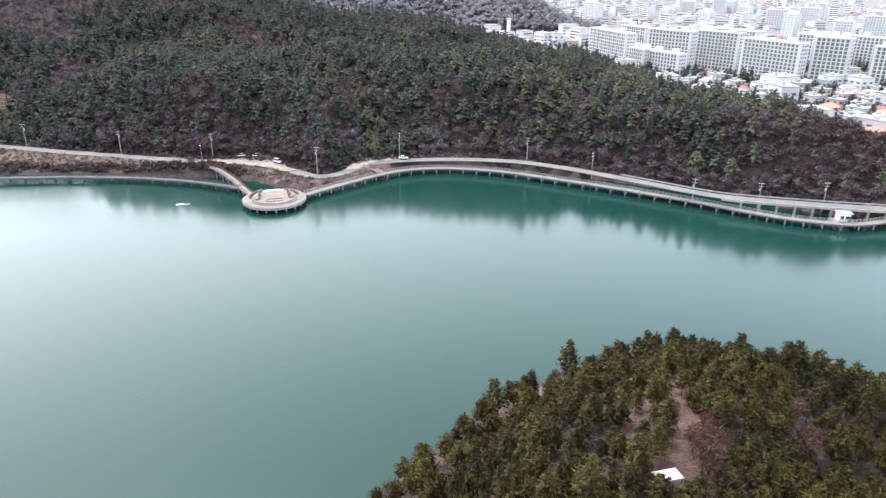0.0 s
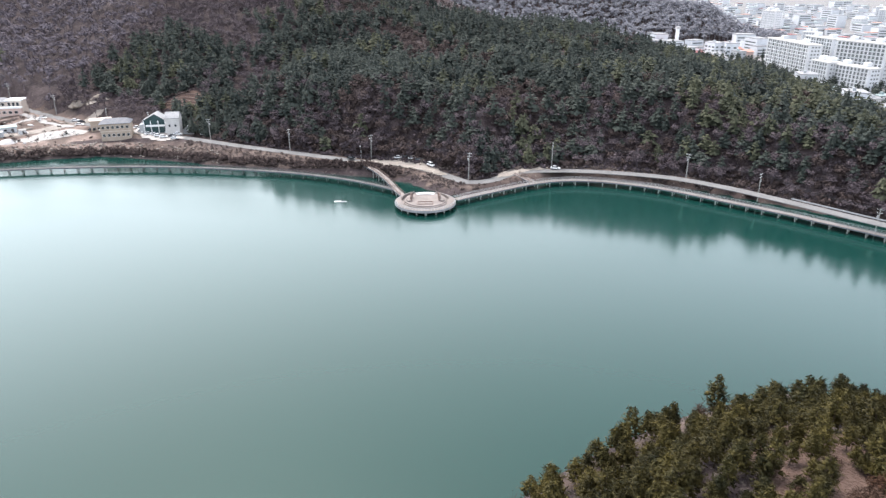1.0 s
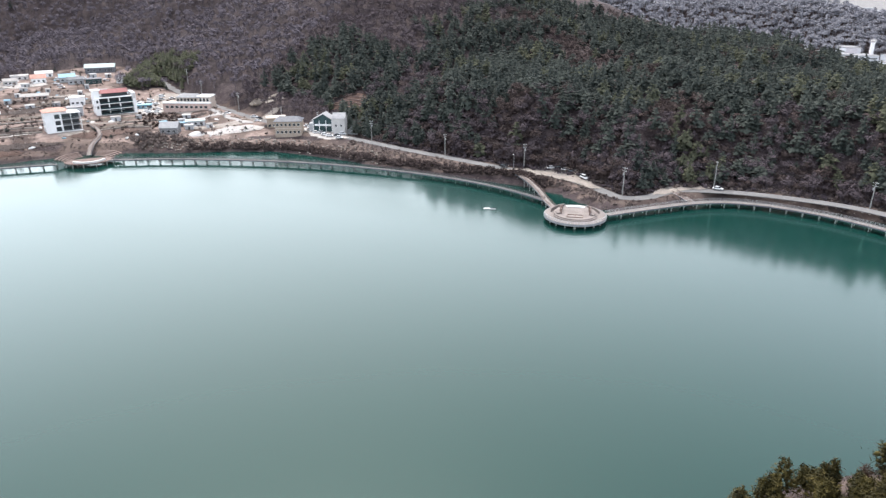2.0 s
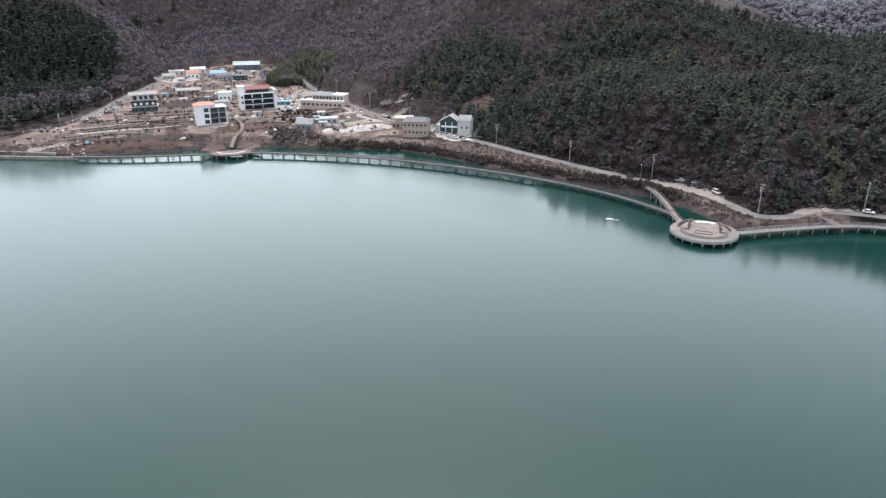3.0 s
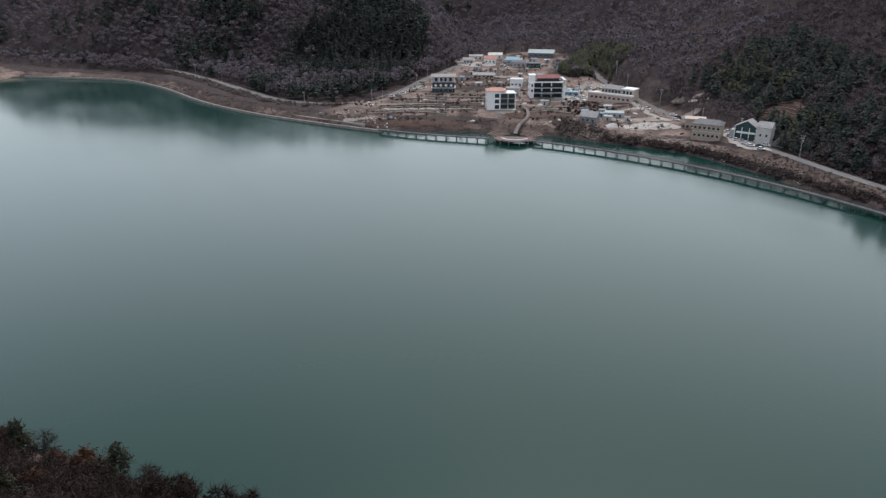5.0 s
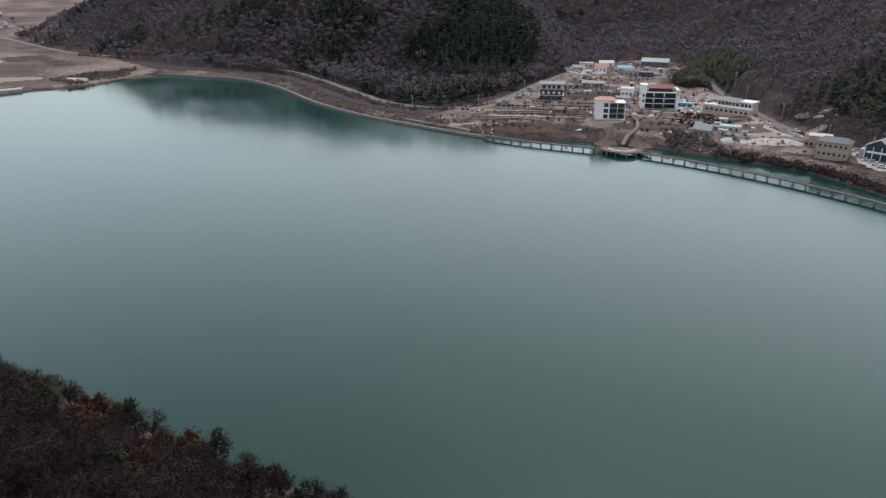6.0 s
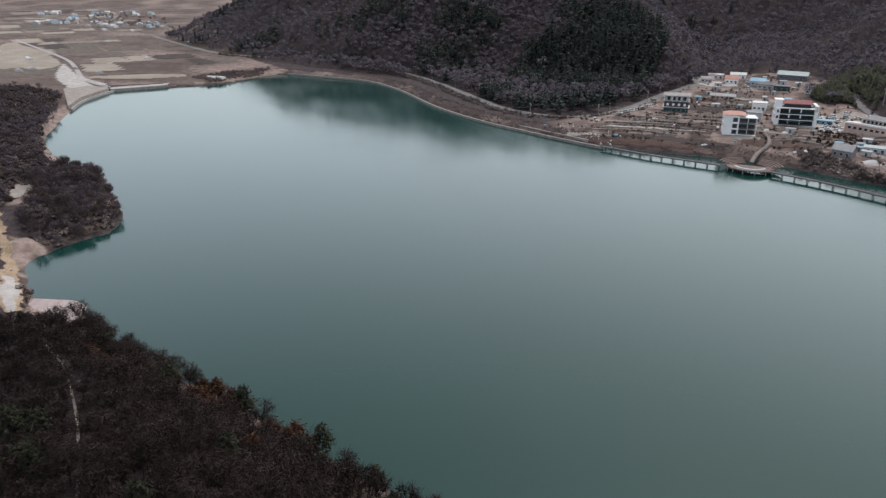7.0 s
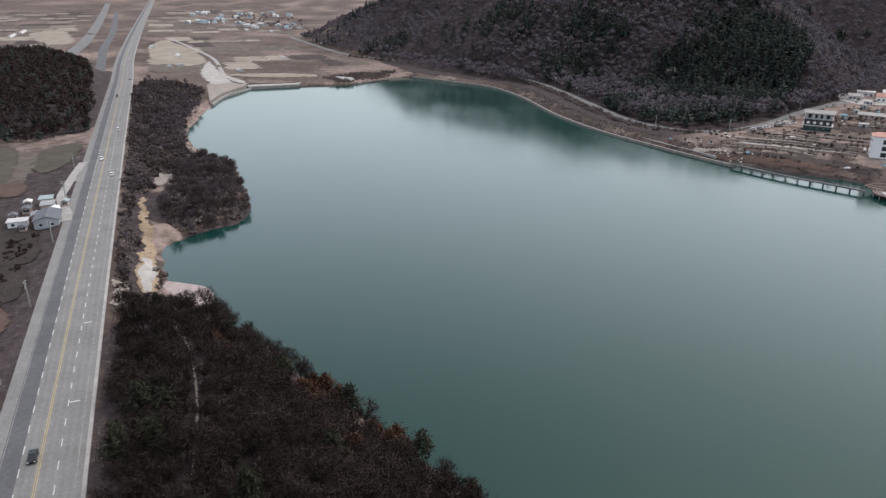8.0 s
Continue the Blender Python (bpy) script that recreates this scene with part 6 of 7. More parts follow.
def street_lamp(x, y, rz):
    p = empty("street_lamp", "grey steel street lamp with a curved arm", "street lamp", pose(x, y, ground_at(x, y), 0, 0, rz), group="street lamps")
    bm = bmesh.new()
    rod(bm, (0, 0, -0.5), (0, 0, 7), 0.12, 0.07, 6)
    rod(bm, (0, 0, 7), (1.6, 0, 7.5), 0.06, 0.05, 5)
    part("post", bm, M_STEEL, p)
    part("lamp_head", boxes((1.4, -0.15, 7.42, 2.2, 0.15, 7.58)), M_WHITE, p)


for x, y, rz in ((-112, 312.5, -80), (-462, 226, -30), (-500, 285, -30), (-690, 128, -90), (-600, 146, -90)):
    street_lamp(x, y, rz)


# ---- houses ----
def window_mesh(w, h, name="window"):
    bm = bmesh.new()
    for r in ((-w / 2, -0.06, -h / 2, w / 2, 0.02, -h / 2 + 0.05), (-w / 2, -0.06, h / 2 - 0.05, w / 2, 0.02, h / 2), (-w / 2, -0.06, -h / 2, -w / 2 + 0.05, 0.02, h / 2), (w / 2 - 0.05, -0.06, -h / 2, w / 2, 0.02, h / 2)):
        box(bm, *r)
    me = bpy.data.meshes.new("window")
    bm.to_mesh(me)
    bm.free()
    me.materials.append(M_WHITE)
    pane = boxes((-w / 2 + 0.05, -0.03, -h / 2 + 0.05, w / 2 - 0.05, 0.0, h / 2 - 0.05))
    pm = bpy.data.meshes.new("pane")
    pane.to_mesh(pm)
    pane.free()
    return me, pm


def windows(house, x0, x1, y, z, n, w, h, rz=0, glass=None, ox=0.0, oy=0.0):
    """A row of n windows on a wall; rz turns the wall (0: faces -y)."""
    me, pm = window_mesh(w, h)
    pm.materials.append(glass or M_GLASS)
    for k in range(n):
        x = x0 + (x1 - x0) * (k + 0.5) / n
        m = pose(ox, oy, 0, 0, 0, rz) @ pose(x, y, z)
        wob = share("window", me, house, m)
        share("pane", pm, wob, Matrix())


def gable(w, d, z0, rise, eave=0.5):
    """A pitched roof, ridge along x, with some thickness."""
    bm = bmesh.new()
    prof = [(-d / 2 - eave, z0 - 0.1), (0, z0 + rise), (d / 2 + eave, z0 - 0.1), (d / 2 + eave, z0 + 0.12), (0, z0 + rise + 0.24), (-d / 2 - eave, z0 + 0.12)]
    ends = [[bm.verts.new((x, y, z)) for y, z in prof] for x in (-w / 2 - eave, w / 2 + eave)]
    for k in range(6):
        bm.faces.new((ends[0][k], ends[0][(k + 1) % 6], ends[1][(k + 1) % 6], ends[1][k]))
    bm.faces.new(ends[0][::-1])
    bm.faces.new(ends[1])
    bmesh.ops.recalc_face_normals(bm, faces=bm.faces)
    return bm


def hip(w, d, z0, rise, eave=0.6, keep=0.35):
    bm = bmesh.new()
    a, b = w / 2 + eave, d / 2 + eave
    lo = [bm.verts.new(p) for p in ((-a, -b, z0), (a, -b, z0), (a, b, z0), (-a, b, z0))]
    mid = [bm.verts.new(p) for p in ((-a, -b, z0 + 0.18), (a, -b, z0 + 0.18), (a, b, z0 + 0.18), (-a, b, z0 + 0.18))]
    r = [bm.verts.new((-w * keep, 0, z0 + rise)), bm.verts.new((w * keep, 0, z0 + rise))]
    for k in range(4):
        bm.faces.new((lo[k], lo[(k + 1) % 4], mid[(k + 1) % 4], mid[k]))
    bm.faces.new((mid[0], mid[1], r[1], r[0]))
    bm.faces.new((mid[1], mid[2], r[1]))
    bm.faces.new((mid[2], mid[3], r[0], r[1]))
    bm.faces.new((mid[3], mid[0], r[0]))
    bm.faces.new(lo[::-1])
    return bm


def gable_wall(w, d, h, rise):
    """A body whose end walls run up to the ridge."""
    bm = bmesh.new()
    prof = [(-d / 2, -2.0), (d / 2, -2.0), (d / 2, h), (0, h + rise), (-d / 2, h)]
    ends = [[bm.verts.new((x, y, z)) for y, z in prof] for x in (-w / 2, w / 2)]
    for k in range(5):
        bm.faces.new((ends[0][k], ends[0][(k + 1) % 5], ends[1][(k + 1) % 5], ends[1][k]))
    bm.faces.new(ends[0][::-1])
    bm.faces.new(ends[1])
    bmesh.ops.recalc_face_normals(bm, faces=bm.faces)
    return bm


def site(x, y, rz, name, label, category="house"):
    return empty(name, label, category, pose(x, y, ground_at(x, y), 0, 0, rz))


def simple_house(x, y, rz, w, d, h, wall, roof, kind, label, rise=1.8, cols=3, category="house"):
    t = site(x, y, rz, "house", label, category)
    if kind == "gable":
        part("wall", gable_wall(w, d, h, rise * 0.98), wall, t)
        part("roof", gable(w, d, h, rise), roof, t)
    elif kind == "hip":
        part("wall", boxes((-w / 2, -d / 2, -2, w / 2, d / 2, h)), wall, t)
        part("roof", hip(w, d, h + 0.003, rise), roof, t)
    else:
        part("wall", boxes((-w / 2, -d / 2, -2, w / 2, d / 2, h)), wall, t)
        part("roof", boxes((-w / 2 - 0.4, -d / 2 - 0.4, h + 0.003, w / 2 + 0.4, d / 2 + 0.4, h + 0.3)), roof, t)
    floors = max(1, int(h / 3))
    for f in range(floors):
        windows(t, -w / 2 + 0.4, w / 2 - 0.4, -d / 2, 1.5 + f * h / floors, cols, min(1.6, w / cols * 0.6), 1.3)
        windows(t, -d / 2 + 0.4, d / 2 - 0.4, -w / 2, 1.5 + f * h / floors, 2, 1.2, 1.2, rz=90)
    door = part("door", boxes((w * 0.28, -d / 2 - 0.06, 0, w * 0.28 + 1.0, -d / 2 - 0.004, 2.1)), M_DARKSTEEL, t)
    part("handle", boxes((w * 0.28 + 0.1, -d / 2 - 0.12, 1.0, w * 0.28 + 0.16, -d / 2 - 0.064, 1.15)), M_STEEL, door)
    return t


# three-storey white house with a terracotta roof and glazed balconies
t = site(-374, 268, 62, "house", "white three-storey house with orange roof and dark glazed balconies")
part("wall", boxes((-9, -5, -2, -0.4, 5, 11.6)), M_WHITE, t)
part("roof", hip(12.2, 10, 11.61, 1.9, 0.5, 0.25), M_ORANGE, t, "terracotta tiled hip roof").matrix_basis = pose(-3.0, 0, 0)
part("wall", boxes((-0.39, -3.0, -2, 8.8, 5, 10.2)), M_GLASS, t, "dark glazed wall")
part("upper_wall", boxes((-0.39, -3.2, 10.204, 3.0, 5, 11.6)), M_WHITE, t)
for z in (-0.2, 3.3, 6.7, 10.204):
    balcony = part("balcony", boxes((-0.38, -5.6, z, 9.6, -3.004, z + 0.3)), M_WHITE if z > 9 or z < 0 else M_GREYROOF, t)
    if z < 10:
        part("balcony_rail", boxes((-0.3, -5.58, z + 1.2, 9.5, -5.5, z + 1.28)), M_STEEL, balcony)
part("roof", boxes((3.01, -3.6, 10.204, 9.4, 5.2, 10.5)), M_WHITE, t, "flat white canopy roof")
for xx in (4.4, 9.3):
    part("pillar", boxes((xx - 0.14, -5.3, 0.1, xx + 0.14, -5.02, 10.2)), M_WHITE, t)
for z in (0.2, 3.7, 7.3):
    windows(t, -4.6, -0.7, -5, z + 1.6, 1, 2.9, 2.6)
    windows(t, -4.5, 4.5, -9, z + 1.6, 2, 1.8, 2.0, rz=-90)

# large white house with a dull red roof
t = site(-389, 318, 60, "house", "large white house with red roof, deep shaded balconies and dark glass")
part("wall", boxes((-9.6, -3.4, -2, 10.2, 6, 10.4)), M_GLASS, t, "dark recessed glass front")
part("side_wall", boxes((-12.2, -6.2, -2, -9.61, 6.2, 10.6)), M_WHITE, t)
part("side_wall", boxes((10.21, -6.2, -2, 12.2, 6.2, 12.6)), M_WHITE, t)
part("back_wall", boxes((-9.6, 6.01, -2, 10.2, 6.5, 10.4)), M_WHITE, t)
for z in (-0.2, 3.3, 6.7, 10.41):
    slab = part("balcony", boxes((-9.6, -6.6, z, 10.2, -3.41, z + 0.42)), M_WHITE, t)
    if z < 10:
        part("balcony_rail", boxes((-9.5, -6.58, z + 0.43, 10.1, -6.5, z + 1.35)), M_GREENGLASS, slab, "green glass railing")
for xx in (-4.2, 2.4):
    part("pillar", boxes((xx - 0.3, -6.4, 0.23, xx + 0.3, -5.9, 10.4)), M_WHITE, t)
part("wall", boxes((-7.4, -2.6, 10.84, 8.0, 4.8, 13.2)), M_GLASS, t, "dark glazed attic storey")
part("roof", gable(16, 8.6, 13.21, 1.7), M_REDROOF, t)
part("tower", boxes((-12.4, -3.0, 10.61, -8.6, 2.6, 15.0)), M_WHITE, t, "white stair tower")
part("canopy", boxes((-13.0, -3.6, 15.01, -8.0, 3.2, 15.4)), M_WHITE, t)
part("sign", boxes((10.6, -6.36, 9.0, 11.9, -6.21, 12.2)), M_PALEROOF, t, "tall pale sign panel")
windows(t, -5, 5, -12.2, 5.0, 2, 2.0, 2.0, rz=-90)
windows(t, -5, 5, -12.2, 8.6, 2, 2.0, 2.0, rz=-90)
windows(t, -5, 5, -12.2, 5.0, 2, 2.0, 2.0, rz=90)
windows(t, -12.0, -9.8, -6.2, 5.0, 1, 1.3, 1.8)
windows(t, -12.0, -9.8, -6.2, 8.6, 1, 1.3, 1.8)
part("awning", boxes((-6, -9.4, 2.6, 4, -6.61, 2.85)), M_GREENGLASS, t, "dark green awning over the terrace")

# dark glass house with a pale flat roof
t = site(-446, 268, 58, "house", "dark glass house with pale flat roof and round white lamps")
part("wall", boxes((-8, -4.5, -2, 8, 5, 3.2)), M_GREENGLASS, t)
part("floor_slab", boxes((-9, -5.5, 3.204, 9, 5.5, 3.6)), M_PALEROOF, t)
part("wall", boxes((-8, -4.5, 3.604, 8, 5, 6.9)), M_DARKSTEEL, t)
part("floor_slab", boxes((-8.6, -5.5, 6.904, 8.6, 5.5, 7.2)), M_DARKSTEEL, t)
part("wall", boxes((-7.5, -3.5, 7.204, 7.5, 5, 11.2)), M_GREYWALL, t)
part("roof", gable(17, 10, 11.21, 1.4), M_CONCRETE, t)
for xx in (-5.6, -1.9, 1.9, 5.6):
    bm = bmesh.new()
    rod(bm, (xx, -4.75, 5.2), (xx, -4.504, 5.2), 0.95, 0.95, 16)
    part("round_window", bm, M_WHITE, t, "round white window")
windows(t, -7, 7, -3.5, 9.2, 4, 2.2, 2.6)
windows(t, -7, 7, -4.5, 1.4, 4, 2.6, 2.4, glass=M_GREENGLASS)
for xx in (-8.2, -2.7, 2.7, 8.2):
    part("pillar", boxes((xx - 0.15, -5.3, 7.204, xx + 0.15, -5.0, 11.2)), M_WHITE, t)

# long cream cafe with roof terrace
t = site(-350, 345, 22, "house", "long cream and pink cafe with white parapets and terraces", "cafe")
part("wall", boxes((-16, -4, -2, 15, 5, 4.0)), M_CREAM, t)
part("parapet", boxes((-16.4, -6.5, 4.0, 15.4, -4.1, 4.9)), M_WHITE, t)
part("terrace_wall", boxes((-16.2, -6.4, -2, 15.2, -4.01, 3.99)), M_PINK, t, "pinkish terrace wall")
part("wall", boxes((-9, -2.5, 4.004, 6, 5, 7.4)), M_CREAM, t)
part("roof", hip(15, 7.5, 7.41, 2.2), M_GREYROOF, t)
part("wall", boxes((6.2, -3.4, 4.004, 14.8, 4.6, 7.8)), M_CREAM, t)
part("parapet", boxes((6.0, -3.7, 7.804, 15.1, 4.9, 8.5)), M_WHITE, t)
windows(t, 7, 14, -3.4, 6.0, 3, 1.6, 2.2)
windows(t, -8.5, 5.5, -2.5, 5.8, 6, 1.6, 1.8)
windows(t, -15, 14, -6.4, 1.8, 9, 2.0, 1.6)

# tan brick block with a slate hip roof, and its low wing
t = site(-256, 326, 29, "house", "tan brick two-storey block with dark slate hip roof", "building")
part("wall", boxes((-7.5, -5, -3, 7.5, 5, 8.4)), M_TAN, t)
part("roof", hip(15, 10, 8.41, 2.3), M_SLATE, t)
part("band", boxes((-7.7, -5.2, 4.3, 7.7, -5.004, 4.6)), M_CREAM, t)
windows(t, -7.2, 7.2, -5, 6.6, 6, 1.4, 1.5)
windows(t, -7.2, 7.2, -5, 2.4, 6, 1.4, 1.5)
windows(t, -4.5, 4.5, -7.5, 6.6, 3, 1.4, 1.5, rz=-90)
windows(t, -4.5, 4.5, -7.5, 2.4, 3, 1.4, 1.5, rz=-90)
simple_house(-274, 336.5, 40, 11, 8, 5.6, M_TAN, M_CREAM, "flat", "low tan brick wing with flat roof beside the road", cols=4)

# gabled house with a green glass front, and its pale twin
t = site(-239.6, 337.5, 22, "house", "gabled house with green glass front and white balcony")
t.matrix_basis = t.matrix_basis @ Matrix.Diagonal((0.88, 0.9, 0.88, 1))
part("wall", boxes((-6.5, -4, -2, 6.5, 5, 8.5)), M_GREENGLASS, t)
bm = bmesh.new()
prof = [(-6.6, 8.5), (6.6, 8.5), (0.6, 12.2)]
ends = [[bm.verts.new((x, y, z)) for x, z in prof] for y in (-4.0, 5.0)]
for k in range(3):
    bm.faces.new((ends[0][k], ends[0][(k + 1) % 3], ends[1][(k + 1) % 3], ends[1][k]))
bm.faces.new(ends[0][::-1])
bm.faces.new(ends[1])
part("gable_wall", bm, M_GREENGLASS, t, "dark glazed gable")
for sx, x0, x1 in ((-1, -7.4, 0.6), (1, 7.4, 0.6)):
    bm = bmesh.new()
    lo = [(x0, -4.8, 8.1), (x1, -4.8, 12.5), (x1, 5.6, 12.5), (x0, 5.6, 8.1)]
    a = [bm.verts.new(p) for p in lo]
    b = [bm.verts.new((p[0], p[1], p[2] + 0.25)) for p in lo]
    for k in range(4):
        bm.faces.new((a[k], a[(k + 1) % 4], b[(k + 1) % 4], b[k]))
    bm.faces.new(b)
    bm.faces.new(a[::-1])
    bmesh.ops.recalc_face_normals(bm, faces=bm.faces)
    part("roof", bm, M_GREYROOF, t)
part("balcony", boxes((-5, -5.6, 5.0, 6.0, -4.004, 5.9)), M_WHITE, t)
for xx in (-6.3, -2.2, 2.2, 6.3):
    part("pillar", boxes((xx - 0.2, -4.3, -1, xx + 0.2, -4.004, 8.4)), M_WHITE, t)
part("wing", boxes((-9.4, -3, -2, -6.52, 3, 6.0)), M_GREYWALL, t, "grey side wing")
t = site(-227.8, 336.5, 22, "house", "pale grey gabled building with blank side wall")
part("wall", gable_wall(7, 8, 9.4, 2.6), M_PALEROOF, t)
part("roof", gable(7, 8, 9.41, 2.62, 0.3), M_GREYROOF, t)
windows(t, -3, 3, -4, 5.5, 2, 1.2, 1.4)
part("annex", boxes((-3.4, 4.1, -2, 9, 9, 3.4)), M_GREYWALL, t)

simple_house(-320, 297, 30, 10, 8, 3.4, M_GREYROOF, M_GREYROOF, "gable", "small house with grey-green pitched roof by the shore", rise=2.8)
simple_house(-322, 319, 46, 11, 7, 2.8, M_GREYWALL, M_TEALROOF, "flat", "low white shed with pale blue roof", category="shed")
simple_house(-431, 323, 50, 9, 8, 5.0, M_WHITE, M_PALEROOF, "flat", "white two-storey shed with flat roof", category="shed")
simple_house(-404, 300, 50, 9, 7, 5.4, M_GREYWALL, M_GREYROOF, "flat", "grey house with flat dark roof", cols=3)
simple_house(-466, 317, 54, 17, 7, 2.6, M_PINK, M_CONCRETE, "gable", "long low house with pale pitched roof", rise=1.4, cols=5)
t = simple_house(-503, 403, 46, 22, 12, 3.4, M_SLATE, M_TEALROOF, "gable", "dark-walled hall with pale teal metal roof", rise=2.4, cols=5)
simple_house(-512, 354, 56, 10, 8, 3.4, M_WHITE, M_ORANGE, "gable", "white house with faded orange pitched roof", rise=2.4)
simple_house(-528, 342, 56, 9, 7, 3.0, M_PALEROOF, M_CONCRETE, "gable", "small pale house with grey roof", rise=1.5)
simple_house(-498, 368, 54, 11, 8, 3.4, M_GREYWALL, M_BLUEROOF, "gable", "house with bright blue metal roof", rise=2.2)
simple_house(-486, 366, 52, 11, 7, 3.4, M_GREYWALL, M_SLATE, "gable", "low dark-roofed house in the village", rise=1.6)
simple_house(-474, 372, 52, 11, 7, 3.4, M_GREENGLASS, M_SLATE, "flat", "low dark green shed among cars", category="shed")
simple_house(-540, 358, 56, 12, 8, 3.2, M_PALEROOF, M_PALEROOF, "flat", "flat pale building at the head of the village")
simple_house(-530, 372, 56, 12, 8, 3.0, M_WHITE, M_PALEROOF, "gable", "white cottage with pale roof", rise=1.6)
simple_house(-456, 384, 50, 10, 7, 3.2, M_WHITE, M_GREYROOF, "gable", "white cottage with grey roof", rise=1.8)
simple_house(-386, 338, 40, 10, 5, 2.6, M_BLUEROOF, M_BLUEROOF, "flat", "low blue storage shed behind a house", category="shed")
kiosk = simple_house(150.0, 245.4, -8, 4.4, 3.2, 3.0, M_WHITE, M_GREYROOF, "hip", "small white kiosk with dark openings on the boardwalk", rise=0.8, cols=2, category="kiosk")
kiosk.matrix_basis = pose(150.0, 245.4, DECK_Z + 0.02, 0, 0, -8)
part("platform", boxes((-4.0, -2.6, -0.3, 4.0, 2.6, -0.01)), M_DECK, kiosk)
for px in (-3.4, 3.4):
    bm = bmesh.new()
    rod(bm, (px, 1.8, -6), (px, 1.8, -0.31), 0.2, 0.2, 8)
    part("support_post", bm, M_PILE, kiosk)
# sheds and greenhouses in the fields beyond the highway
simple_house(-282, -144.5, 20, 13, 9, 3.2, M_GREYWALL, M_SLATE, "gable", "farm shed with dark roof beside the highway", rise=1.6, category="shed")
simple_house(-300, -153, 20, 7, 5, 3.0, M_PINK, M_GREYROOF, "flat", "weathered farm shed with flat grey roof", category="shed")
simple_house(-309, -158, 20, 6, 5, 2.8, M_TAN, M_TEALROOF, "flat", "low teal-roofed farm shed in a field", category="shed")
simple_house(-279, -155, 20, 5, 7, 2.6, M_WHITE, M_PALEROOF, "flat", "small white field hut with flat roof", category="shed")


FARMYARD = ((-288, -152, 4.5, M_GREYROOF), (-294, -147, 3.2, M_WHITE), (-303, -147, 3.0, M_TEALROOF), (-296, -160, 4.0, M_SLATE), (-287, -161, 3.4, M_SLATE), (-305, -164, 3.2, M_PALEROOF), (-273, -150, 3.0, M_SLATE))
for x, y, w, roof in FARMYARD:
    simple_house(x, y, 20 + 7 * math.sin(x), w, w * 0.8, 2.3, M_PINK, roof, "gable", "small lean-to shed in a cluttered farmyard", rise=0.6, cols=1, category="shed")


def greenhouse(x, y, rz, w=24, d=7, label="long white plastic greenhouse in the fields"):
    t = site(x, y, rz, "greenhouse", label, "greenhouse")
    bm = bmesh.new()
    rows = []
    for xx in np.linspace(-w / 2, w / 2, 9):
        rows.append([bm.verts.new((xx, -d / 2 * math.cos(a), 2.8 * math.sin(a) - 0.1)) for a in np.linspace(0, math.pi, 9)])
    for p, q in zip(rows[:-1], rows[1:]):
        for k in range(8):
            bm.faces.new((p[k], p[k + 1], q[k + 1], q[k]))
    bm.faces.new(rows[0][::-1])
    bm.faces.new(rows[-1])
    part("cover", bm, M_PALEROOF, t)
    for xx in np.linspace(-w / 2 + 2, w / 2 - 2, 6):
        part("hoop", arc(bmesh.new(), d / 2 * 0.99, d / 2 * 1.02, -0.05, 0.05, 0, 180, 12), M_STEEL, t).matrix_basis = pose(xx, 0, -0.1, 90, 0, 90) @ Matrix.Diagonal((1, 2.8 / (d / 2), 1, 1))


for x, y, rz, w in ((-795, -258, 25, 9), (-808, -250, 25, 9), (-905, -282, 25, 22), (-1010, -350, 25, 18), (-715, -62, 60, 18), (-760, -175, 20, 8), (-1300, -240, 20, 30), (-1330, -290, 20, 34), (-880, -150, 20, 10),
                    (-1180, -626, 20, 60), (-1260, -650, 20, 60), (-1050, -120, 30, 14)):
    greenhouse(x, y, rz, w)
hr = np.random.default_rng(11)
FARM = [simple_house(-1380, -225, 30, 16, 9, 3.6, M_WHITE, M_BLUEROOF, "gable", "farmhouse with blue metal roof on the plain", rise=2),
        simple_house(-1420, -250, 10, 18, 10, 4.2, M_GREYWALL, M_PALEROOF, "gable", "long barn with pale metal roof on the plain", rise=2.2),
        simple_house(-1400, -290, 40, 14, 9, 3.6, M_WHITE, M_PALEROOF, "gable", "white farmhouse with pale roof on the plain", rise=2),
        simple_house(-1440, -320, 25, 16, 9, 4, M_CREAM, M_GREYROOF, "gable", "farmhouse with grey roof on the plain", rise=2)]
for k in range(34):
    x = hr.uniform(-1900, -1330)
    y = -0.23 * (x + 1330) * -1 - 330 + hr.uniform(-90, 150)
    copy_thing(FARM[k % 4], pose(x, y, ground_at(x, y), 0, 0, hr.uniform(0, 90)))

# boulders of the stone yard and of the banks
def boulder(name, label, group):
    bm = bmesh.new()
    bmesh.ops.create_icosphere(bm, subdivisions=2, radius=1.0)
    for v in bm.verts:
        v.co *= 1 + 0.28 * noise.noise(v.co * 1.3 + Vector((hr.uniform(0, 9), 0, 0)) * 0)
    me = bpy.data.meshes.new(name)
    bm.to_mesh(me)
    bm.free()
    me.materials.append(M_WHITESTONE)
    return me


